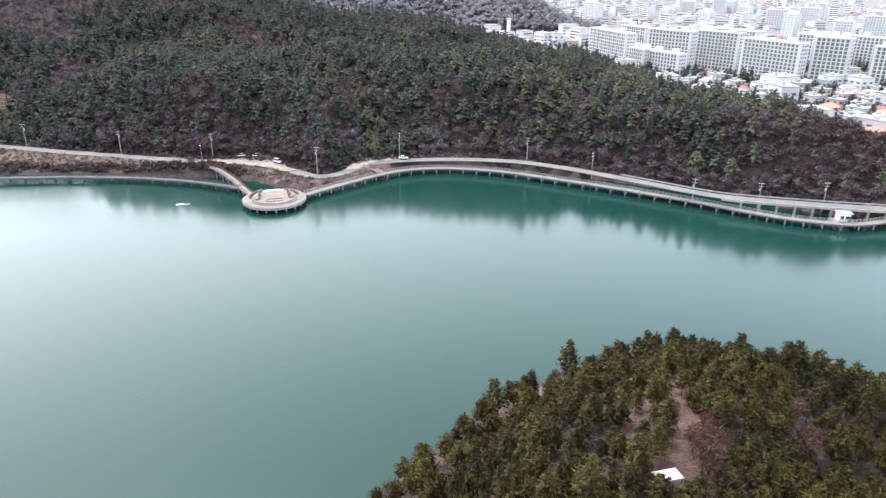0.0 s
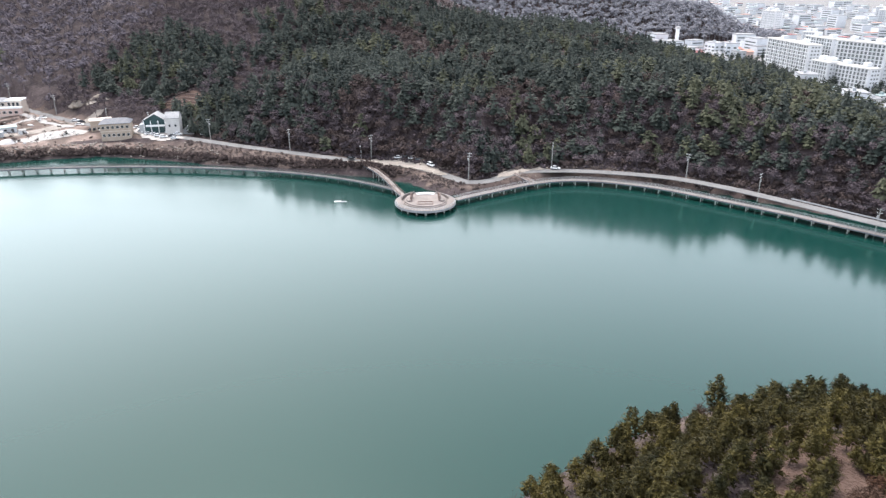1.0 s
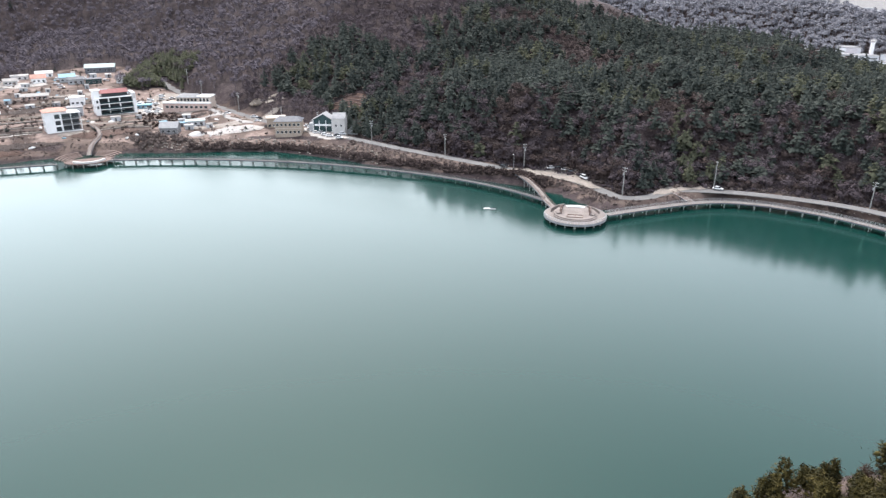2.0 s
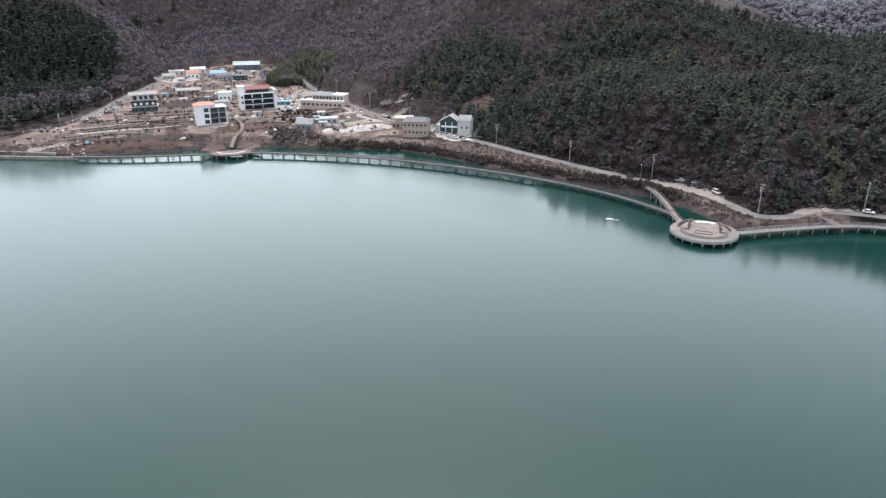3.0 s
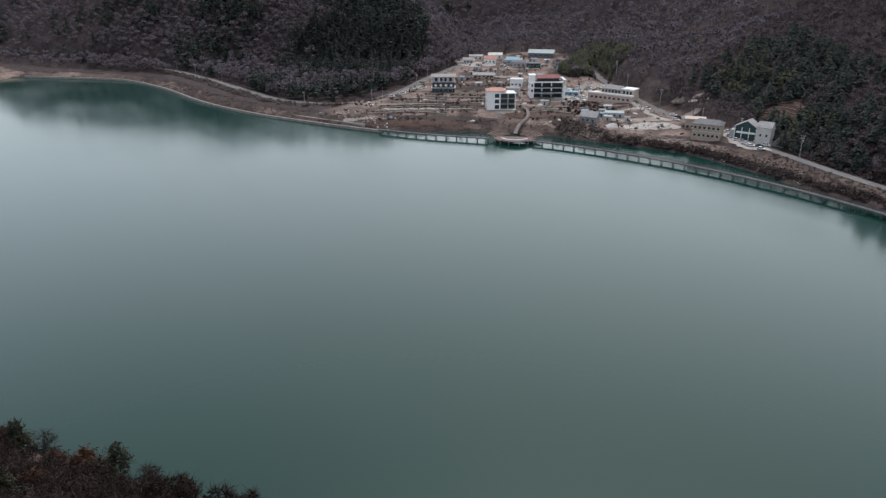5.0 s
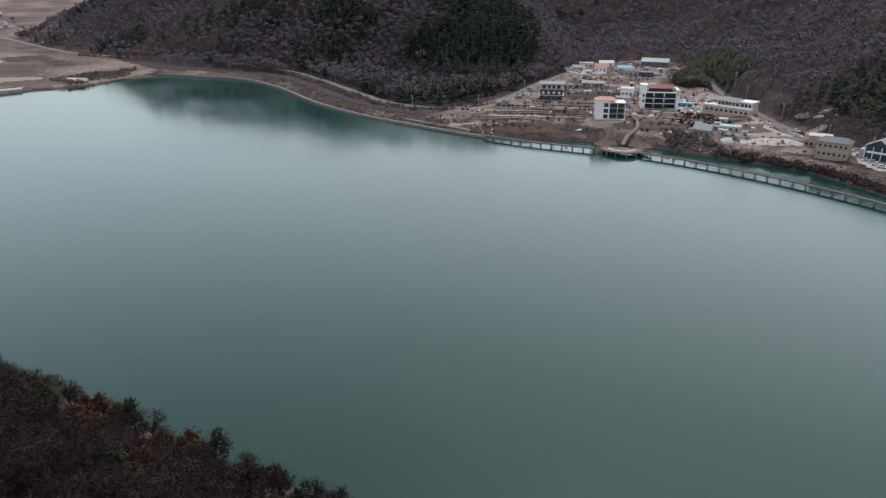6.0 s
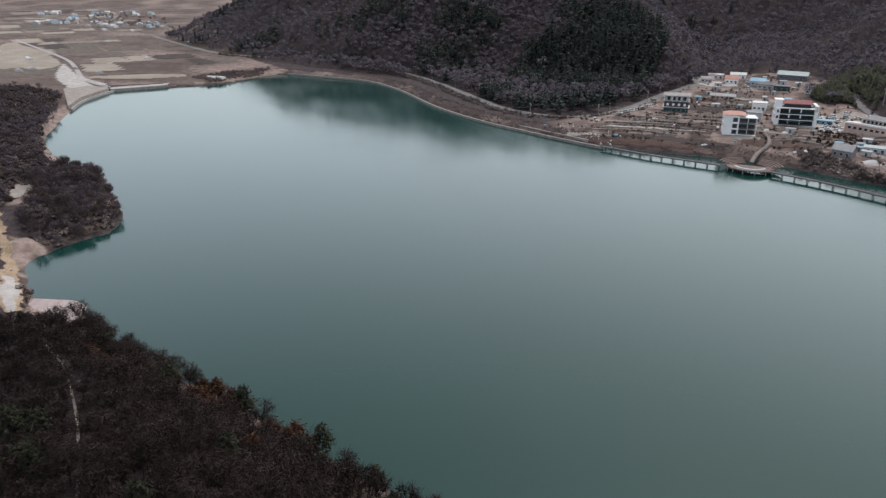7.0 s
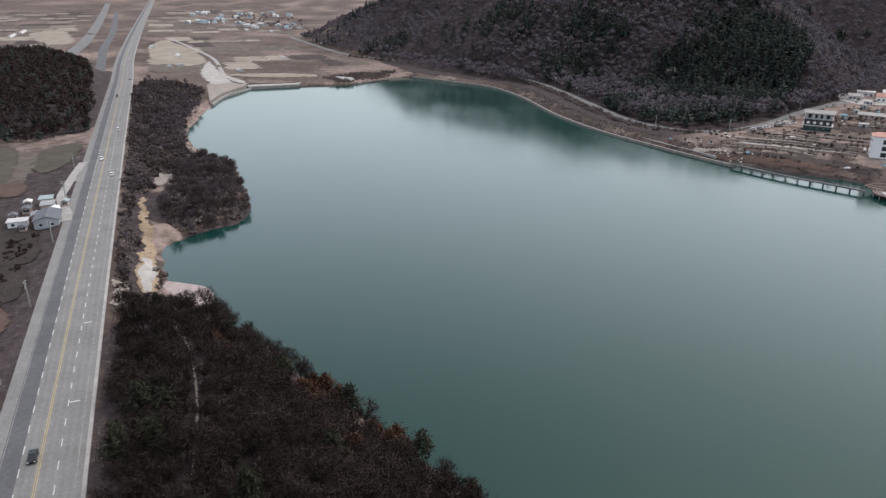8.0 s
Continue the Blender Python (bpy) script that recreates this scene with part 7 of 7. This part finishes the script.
stone_me = boulder("boulder", "", "")
for k in range(34):
    u, v = hr.uniform(0, 1), hr.uniform(-1, 1)
    x, y = -299 + 17 * u + 4.0 * v, 308 + 20 * u - 2.5 * v
    s = hr.uniform(0.3, 0.8)
    ob = new("boulder", stone_me)
    ob.matrix_basis = pose(x, y, ground_at(x, y) + 0.3 + 0.3 * s, hr.uniform(0, 360), hr.uniform(0, 360), 0) @ Matrix.Diagonal((s, s * 0.8, s * 0.7, 1))
    tagged(ob, "rough white boulder standing in a gravel yard", "boulder", group="boulders in the yard")
for k in range(46):
    u, v = hr.uniform(0, 1), hr.uniform(-1, 1)
    x, y = -432 + 42 * u + 5 * v, 178 + 20 * u - 6 * v
    s = hr.uniform(0.35, 1.1)
    ob = new("boulder", stone_me)
    ob.matrix_basis = pose(x, y, ground_at(x, y) + 0.2 * s, hr.uniform(0, 360), hr.uniform(0, 360), 0) @ Matrix.Diagonal((s, s * 0.6, s * 0.5, 1))
    tagged(ob, "grey-white boulder heaped in a shore garden", "boulder", group="boulders in the shore garden")


def rocks(name, places, lo, hi, material, label):
    """Loose stones too many to pick apart."""
    vs, fs, n = [], [], 0
    for x, y in places:
        s = hr.uniform(lo, hi)
        v = OCTA_V * np.array((s, s * hr.uniform(0.5, 0.9), s * 0.5)) * hr.uniform(0.7, 1.2, (6, 1))
        a = hr.uniform(0, 6.28)
        c, d = math.cos(a), math.sin(a)
        v = np.stack([v[:, 0] * c - v[:, 1] * d + x, v[:, 0] * d + v[:, 1] * c + y, v[:, 2] + ground_at(x, y) + 0.25 + 0.1 * s], 1)
        vs.append(v)
        fs.append(OCTA_F + n)
        n += 6
    return tagged(new(name, mesh_of(name, np.concatenate(vs), np.concatenate(fs), material)), label, "rubble", kind="stuff")


bank = SHORE2[(SHORE2[:, 0] < -180) & (SHORE2[:, 0] > -320)]
places = []
for k in range(520):
    p = bank[int(hr.integers(len(bank) - 1))]
    d = abs(hr.normal()) * 6 + 1
    q = (p[0] - 0.45 * d + hr.uniform(-3, 3), p[1] + 0.85 * d + hr.uniform(-2, 2))
    if ground_at(*q) > 0.3:
        places.append(q)
rocks("rubble", places, 0.15, 1.1, M_SAND, "pale broken stone on the village bank")
places = [village(hr.uniform(-60, 95), hr.uniform(14, 110)) for k in range(420)]
rocks("rubble", [q for q in places if inside(np.array([q[0]]), np.array([q[1]]), VILLAGE)[0]], 0.2, 0.7, M_PALEGRAVEL, "pale litter and stones scattered through the village")
ring = np.array(SLOPE)
places = [(hr.uniform(-700, -215), hr.uniform(-255, -90)) for k in range(3500)]
places = [q for q in places if inside(np.array([q[0]]), np.array([q[1]]), ring)[0] and ripple(np.array([q[0]]), np.array([q[1]]), 16, 2.0)[0] > 0.1]
rocks("rubble", places, 0.3, 1.1, M_SAND, "pale stones and litter in the scrub by the lake")
places = [(p[0] + hr.uniform(-3, 3), p[1] + hr.uniform(-3, 3)) for p in SHORE2 for k in range(3) if p[0] < -384 or -20 < p[0] < 130]
rocks("rubble", [q for q in places if ground_at(*q) > 0.2], 0.2, 0.8, M_STONE, "grey stones along the water's edge")
heap = bmesh.new()
rows = [[heap.verts.new((5.2 * r * math.cos(a) * (1 + 0.1 * math.sin(3 * a)), 3.6 * r * math.sin(a), 2.0 * (1 - r * r) - 0.3 * r)) for a in np.linspace(0, math.tau, 19)[:-1]] for r in (1.0, 0.75, 0.45, 0.15)]
for p, q in zip(rows[:-1], rows[1:]):
    for k in range(18):
        heap.faces.new((p[k], p[(k + 1) % 18], q[(k + 1) % 18], q[k]))
heap.faces.new(rows[-1])
tagged(part("gravel_heap", heap, M_PALEROOF), "pale rounded heap of gravel under a sheet", "heap").matrix_basis = pose(-304, 301, ground_at(-304, 301), 0, 0, 50)

# small leafless garden trees, heaps and sheets between the houses
HOUSE_SPOTS = ((-374, 268, 13), (-389, 318, 16), (-446, 268, 13), (-350, 345, 20), (-256, 326, 12), (-274, 336, 10), (-238, 337, 13), (-226, 336, 11), (-320, 297, 9), (-322, 319, 9), (-431, 323, 9), (-404, 300, 9), (-466, 317, 11), (-503, 403, 14), (-512, 354, 9), (-528, 342, 8),
               (-498, 368, 9), (-486, 366, 9), (-474, 372, 9), (-540, 358, 9), (-530, 372, 9), (-456, 384, 9), (-386, 338, 8))


def garden_places(n, lift=0.0):
    out = []
    while len(out) < n:
        x, y = hr.uniform(-545, -222), hr.uniform(165, 425)
        p, q = np.array([x]), np.array([y])
        if inside(p, q, VILLAGE)[0] and all(math.hypot(x - a, y - b) > c + lift for a, b, c in HOUSE_SPOTS) and nearest(p, q, SHORE_ROAD)[0][0] > 5 and nearest(p, q, SPUR_ROAD)[0][0] > 6:
            out.append((x, y))
    return np.array(out)


for forms, n, lo, hi, mat, lab in ((BARES, 120, 0.3, 0.7, M_TWIG_MID, "dark leafless garden trees of the village"), (BARES, 70, 0.25, 0.6, M_SHRUB, "pale leafless fruit trees of the village"),
                                   (SHRUBS, 230, 0.3, 0.9, M_TWIG_MID, "dark brown shrubs scattered through the village"), (PINES, 22, 0.3, 0.5, M_PINE, "small dark garden pines of the village")):
    q = garden_places(n)
    grove("garden_trees", forms, q[:, 0], q[:, 1], hr.uniform(lo, hi, n), mat, lab)


def sheet_heap(x, y, rz, w, d, h, mat, label):
    """A heap under a sheet: a low ragged mound with draped corners."""
    bm = bmesh.new()
    v, f = dome(rng, np.array((0, 0, 0.1)), 1.0, 0.8, 9)
    verts = [bm.verts.new(p * np.array((w / 2, d / 2, h))) for p in v]
    for t in f:
        bm.faces.new([verts[k] for k in t])
    tagged(part("covered_heap", bm, mat), label, "heap", group="heaps between the houses").matrix_basis = pose(x, y, ground_at(x, y), 0, 0, rz)


for k, (x, y) in enumerate(list(garden_places(46, 1.5)) + [(hr.uniform(-556, -505), hr.uniform(338, 364)) for _ in range(16)]):
    mat, lab = ((M_WHITE, "low heap under a white sheet"), (M_PALEROOF, "pale heap of building stone in a yard"), (M_BLUEROOF, "low heap under a blue sheet"), (M_WHITE, "garden stack wrapped in white plastic"), (M_PALEROOF, "pale heap of gravel beside a plot"))[k % 5]
    sheet_heap(x, y, hr.uniform(0, 180), hr.uniform(1.6, 4.5), hr.uniform(1.2, 2.4), hr.uniform(0.5, 1.3), mat, lab)

# tarpaulins, crates and small huts between the houses
def crate(x, y, rz, w, d, h, mat, label):
    t = site(x, y, rz, "storage_hut", label, "hut")
    part("wall", boxes((-w / 2, -d / 2, -0.6, w / 2, d / 2, h)), M_GREYWALL, t)
    part("roof", gable(w, d, h, 0.45, 0.25), mat, t)
    part("door", boxes((-0.5, -d / 2 - 0.05, 0, 0.5, -d / 2 - 0.004, min(h - 0.1, 1.9))), M_DARKSTEEL, t)


HUTS = ((M_PALEROOF, "small storage hut with pale sheet roof"), (M_BLUEROOF, "small storage hut under a blue sheet roof"), (M_GREYROOF, "small grey storage hut beside a garden"), (M_CONCRETE, "small pale storage hut beside a yard"))
for k, (x, y) in enumerate(((-316, 308), (-326, 312), (-332, 318), (-310, 318), (-340, 330), (-335, 306), (-362, 312), (-368, 300), (-395, 292), (-412, 286), (-418, 312), (-438, 312), (-448, 300), (-470, 300), (-486, 318), (-496, 330),
                            (-452, 342), (-440, 352), (-462, 356), (-478, 336), (-508, 340), (-520, 362), (-492, 386), (-512, 384), (-482, 392), (-425, 358), (-414, 352), (-262, 338), (-268, 330), (-216, 345), (-246, 348))):
    mat, lab = HUTS[k % 4]
    crate(x, y, 50 + hr.normal() * 12, hr.uniform(2.6, 5.5), hr.uniform(2.2, 3.6), hr.uniform(1.8, 2.8), mat, lab)

# raft, hut roof on the point, road viaduct
raft = empty("raft", "small pale floating raft made of boards", "raft", pose(-104.5, 263.5, 0, 0, 0, 20) @ Matrix.Diagonal((0.75, 0.8, 1, 1)))
part("board", boxes((-3.4, -0.9, -0.1, 0.4, 0.7, 0.25)), M_PALEROOF, raft)
part("board", boxes((0.41, -1.5, -0.1, 3.6, -0.1, 0.22)), M_GREYROOF, raft)
part("float", boxes((-2.5, -0.6, -0.4, 2.8, -0.2, -0.101)), M_GREYROOF, raft)
hut = site(31.6, 77.3, 15, "hut", "small hut among the pines with pale sheet roof", "hut")
part("wall", boxes((-1.7, -0.9, -1, 1.7, 0.9, 2.4)), M_GREYWALL, hut)
part("roof", boxes((-1.9, -1.1, 2.404, 1.9, 1.1, 2.52)), M_PALEROOF, hut)
viaduct = empty("road_viaduct", "concrete road edge carried on square columns over the bank", "viaduct")
VI = stretch(SHORE_ROAD, 34, 106)
part("slab", ribbon(VI, -4.3, -2.81, 0.05, 0.5), M_CONCRETE, viaduct)
part("kerb", ribbon(VI, -4.3, -4.05, 0.5, 0.44), M_CONCRETE, viaduct)
col = boxes((-0.35, -0.35, -6, 0.35, 0.35, -0.46))
cm = bpy.data.meshes.new("column")
col.to_mesh(cm)
col.free()
cm.materials.append(M_PILE)
for k in range(11):
    p = stretch(VI, k * 6.4 + 1, k * 6.4 + 2)
    d = (p[-1] - p[0])[:2] / np.linalg.norm((p[-1] - p[0])[:2])
    share("column", cm, viaduct, pose(p[0][0] - d[1] * 3.8, p[0][1] + d[0] * 3.8, p[0][2]))


# ---- the town ----
def mesh_from(bm, name, material):
    me = bpy.data.meshes.new(name)
    bm.to_mesh(me)
    bm.free()
    me.materials.append(material)
    return me


def apartment(x0, y0, x1, y1, top, label, near=False, glass=None):
    """A slab of flats between two ends of its front: body, gable walls, windows and balcony bands, roof housings."""
    w = math.hypot(x1 - x0, y1 - y0)
    ang = math.degrees(math.atan2(y1 - y0, x1 - x0))
    z = 4.0
    h = top - z
    glass = glass or M_SKYGLASS
    t = empty("apartment_block", label, "apartment block", pose((x0 + x1) / 2, (y0 + y1) / 2, z, 0, 0, ang), group="apartment blocks of the town")
    part("wall", boxes((-w / 2, 0, -2, w / 2, 11, h)), M_FLATS, t)
    floors, cols = round(h / 2.8), max(3, round(w / 3.6))
    ww = (w - 3.2) / cols
    pane = mesh_from(boxes((ww * 0.2, -0.05, 0.55, ww * 0.86, -0.004, 2.7)), "window", glass)
    ledge = mesh_from(boxes((-w / 2 + 1.5, -0.3, 0.1, w / 2 - 1.5, -0.004, 0.5)), "balcony_band", M_FLATS)
    dark = bmesh.new()
    for f in range(floors):
        zz = h * f / floors
        for k in range(cols):
            xx = -w / 2 + 1.6 + ww * k
            if near:
                share("window", pane, t, pose(xx, 0, zz))
            else:
                box(dark, xx + ww * 0.2, -0.05, zz + 0.55, xx + ww * 0.86, -0.004, zz + 2.7)
        share("balcony_band", ledge, t, pose(0, 0, zz))
        for k in range(3):
            box(dark, w / 2 + 0.004, 2 + 2.8 * k, zz + 0.9, w / 2 + 0.05, 3.4 + 2.8 * k, zz + 2.2)
    tagged(part("glazing", dark, glass, t), kind="stuff")
    pier = mesh_from(boxes((-0.3, -0.55, 0, 0.3, -0.31, h)), "pier", M_FLATS)
    for k in range(0, cols + 1, 1 if near else 2):
        share("pier", pier, t, pose(-w / 2 + 1.6 + ww * k, 0, 0))
    part("roof", boxes((-w / 2 - 0.2, -0.5, h + 0.003, w / 2 + 0.2, 11.2, h + 0.9)), M_PALEROOF, t)
    for xx in (-w / 4, w / 4):
        part("stair_housing", boxes((xx - 2, 4, h + 0.904, xx + 2, 9, h + 4)), M_FLATS, t)


LAB = "white apartment slab with rows of dark windows"
for row in ((142, 711, 163, 649, 30), (159, 621, 167, 602, 22), (170, 608, 189, 578, 21), (178, 635, 206, 604, 36), (222, 638, 247, 606, 35), (245, 593, 272, 549, 33), (284, 555, 304, 538, 38), (316, 529, 336, 513, 34), (171, 704, 187, 673, 33), (260, 710, 286, 664, 31), (313, 643, 337, 611, 32), (357, 639, 385, 601, 31)):
    apartment(*row, LAB, row[1] < 640)
for k in range(22):
    az, rg = radians(hr.uniform(-31, -10)), hr.uniform(950, 1600)
    x, y = -math.sin(az) * rg, math.cos(az) * rg
    a = radians(hr.uniform(-75, -20))
    w = hr.uniform(14, 34)
    apartment(x, y, x + w * math.cos(a), y + w * math.sin(a), hr.uniform(16, 34), "tall pale apartment tower with haze-toned windows in the town", glass=M_HAZEGLASS)


def town_house(x, y, rz, w, d, h, wall, roof, kind, tank):
    """A low town house: wall, roof, window rows, water tank."""
    t = empty("town_house", "pale low town house with %s roof and dark windows" % {"flat": "a flat", "hip": "a hipped", "gable": "a pitched"}[kind], "house",
              pose(x, y, ground_at(x, y), 0, 0, rz), group="low houses of the town")
    part("wall", gable_wall(w, d, h, 1.9) if kind == "gable" else boxes((-w / 2, -d / 2, -2, w / 2, d / 2, h)), wall, t)
    if kind == "flat":
        part("roof", boxes((-w / 2 - 0.3, -d / 2 - 0.3, h + 0.003, w / 2 + 0.3, d / 2 + 0.3, h + 0.4)), roof, t)
        part("water_tank", boxes((-1.5, 0.5, h + 0.404, 0.5, 2.5, h + 1.9)), tank, t)
    else:
        part("roof", hip(w, d, h + 0.003, 2.2) if kind == "hip" else gable(w, d, h, 1.95), roof, t)
    bm = bmesh.new()
    for f in range(max(1, int(h / 3))):
        for k in range(3):
            for m in (Matrix(), pose(0, 0, 0, 0, 0, 180)):
                box(bm, -w / 2 + w * (k + 0.2) / 3, -d / 2 - 0.05, 0.9 + 3 * f, -w / 2 + w * (k + 0.75) / 3, -d / 2 - 0.004, 2.3 + 3 * f, m)
        for k in range(2):
            for m in (pose(0, 0, 0, 0, 0, 90), pose(0, 0, 0, 0, 0, -90)):
                box(bm, -d / 2 + d * (k + 0.25) / 2, -w / 2 - 0.05, 0.9 + 3 * f, -d / 2 + d * (k + 0.7) / 2, -w / 2 - 0.004, 2.3 + 3 * f, m)
    tagged(part("glazing", bm, M_SKYGLASS, t), kind="stuff")
    return t


SORTS = ((M_PALEROOF, M_GREYROOF, "flat", 10, 8, 5.5), (M_CREAM, M_GREYROOF, "flat", 10, 9, 6), (M_PINK, M_ORANGE, "hip", 10, 8, 5), (M_GREYWALL, M_GREYROOF, "flat", 12, 9, 7), (M_PALEROOF, M_REDROOF, "gable", 10, 8, 4.5),
         (M_PALEROOF, M_TEALROOF, "flat", 11, 8, 5.5), (M_BLUEGREY, M_GREYROOF, "flat", 16, 12, 11), (M_WHITE, M_GREYROOF, "hip", 10, 8, 5))
TOWNHOUSES, far_rows = [None] * 8, []
count = 0
for rg in np.arange(330, 1800, 15.5):
    for az in np.arange(-36, 1, math.degrees(15.0 / rg)):
        a = radians(az + hr.uniform(-0.2, 0.2))
        r = rg + hr.uniform(-3, 3)
        x, y = -math.sin(a) * r, math.cos(a) * r
        keep = 0.9 if rg < 600 else 0.6 if rg < 900 else 0.25
        if hr.uniform() > keep or not inside(np.array([x]), np.array([y]), TOWN)[0] or ripple(np.array([x]), np.array([y]), 40, 9.0)[0] > 0.35:
            continue
        if ground_at(x, y) > 7.5 or any(math.hypot(x - bx, y - by) < br for bx, by, br in ((152, 680, 47), (163, 612, 24), (180, 593, 32), (192, 620, 35), (234, 622, 34), (258, 571, 40), (294, 546, 27), (326, 521, 27), (179, 688, 31), (273, 687, 40), (325, 627, 34), (371, 620, 38))):
            continue
        k = int(hr.integers(8))
        turn = 20 + hr.normal() * 8 + 90 * int(hr.integers(2))
        wall, roof, kind, w, d, h = SORTS[k]
        if count < 210:
            count += 1
            if TOWNHOUSES[k] is None:
                TOWNHOUSES[k] = town_house(x, y, turn, w, d, h, wall, roof, kind, M_TEALROOF if k % 2 else M_GREYWALL)
            else:
                ob = copy_thing(TOWNHOUSES[k], Matrix())
                ob.matrix_basis = pose(x, y, ground_at(x, y), 0, 0, turn) @ Matrix.Diagonal((1, 1, hr.uniform(0.8, 1.3), 1))
        else:
            far_rows.append((x, y, turn, w * 1.3, d * 1.3, h * hr.uniform(0.8, 1.6), roof))
far_town = empty("far_town", "pale houses of the town fading into distance", "town", kind="stuff")
walls, panes, roofs = bmesh.new(), bmesh.new(), {}
for x, y, turn, w, d, h, roof in far_rows:
    m = pose(x, y, ground_at(x, y), 0, 0, turn)
    box(walls, -w / 2, -d / 2, -2, w / 2, d / 2, h, m)
    box(roofs.setdefault(roof.name, bmesh.new()), -w / 2 - 0.3, -d / 2 - 0.3, h + 0.003, w / 2 + 0.3, d / 2 + 0.3, h + 0.5, m)
    for z in np.arange(1, h - 1.5, 3.2):
        for mm in (m, m @ pose(0, 0, 0, 0, 0, 180)):
            box(panes, -w * 0.42, -d / 2 - 0.05, z, w * 0.42, -d / 2 - 0.004, z + 1.4, mm)
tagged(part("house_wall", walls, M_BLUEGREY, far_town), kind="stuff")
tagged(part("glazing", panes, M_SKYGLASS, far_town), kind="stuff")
for key, bm in roofs.items():
    tagged(part("house_roof", bm, bpy.data.materials[key], far_town), kind="stuff")
chim = empty("chimney_tower", "slim white chimney tower in the town", "tower", pose(74, 842, 4.5))
bm = bmesh.new()
rod(bm, (0, 0, -1), (0, 0, 22), 2.2, 1.8, 12)
part("shaft", bm, M_WHITE, chim)
bm = bmesh.new()
rod(bm, (0, 0, 22), (0, 0, 24), 2.6, 2.6, 12)
part("cap", bm, M_PALEROOF, chim)
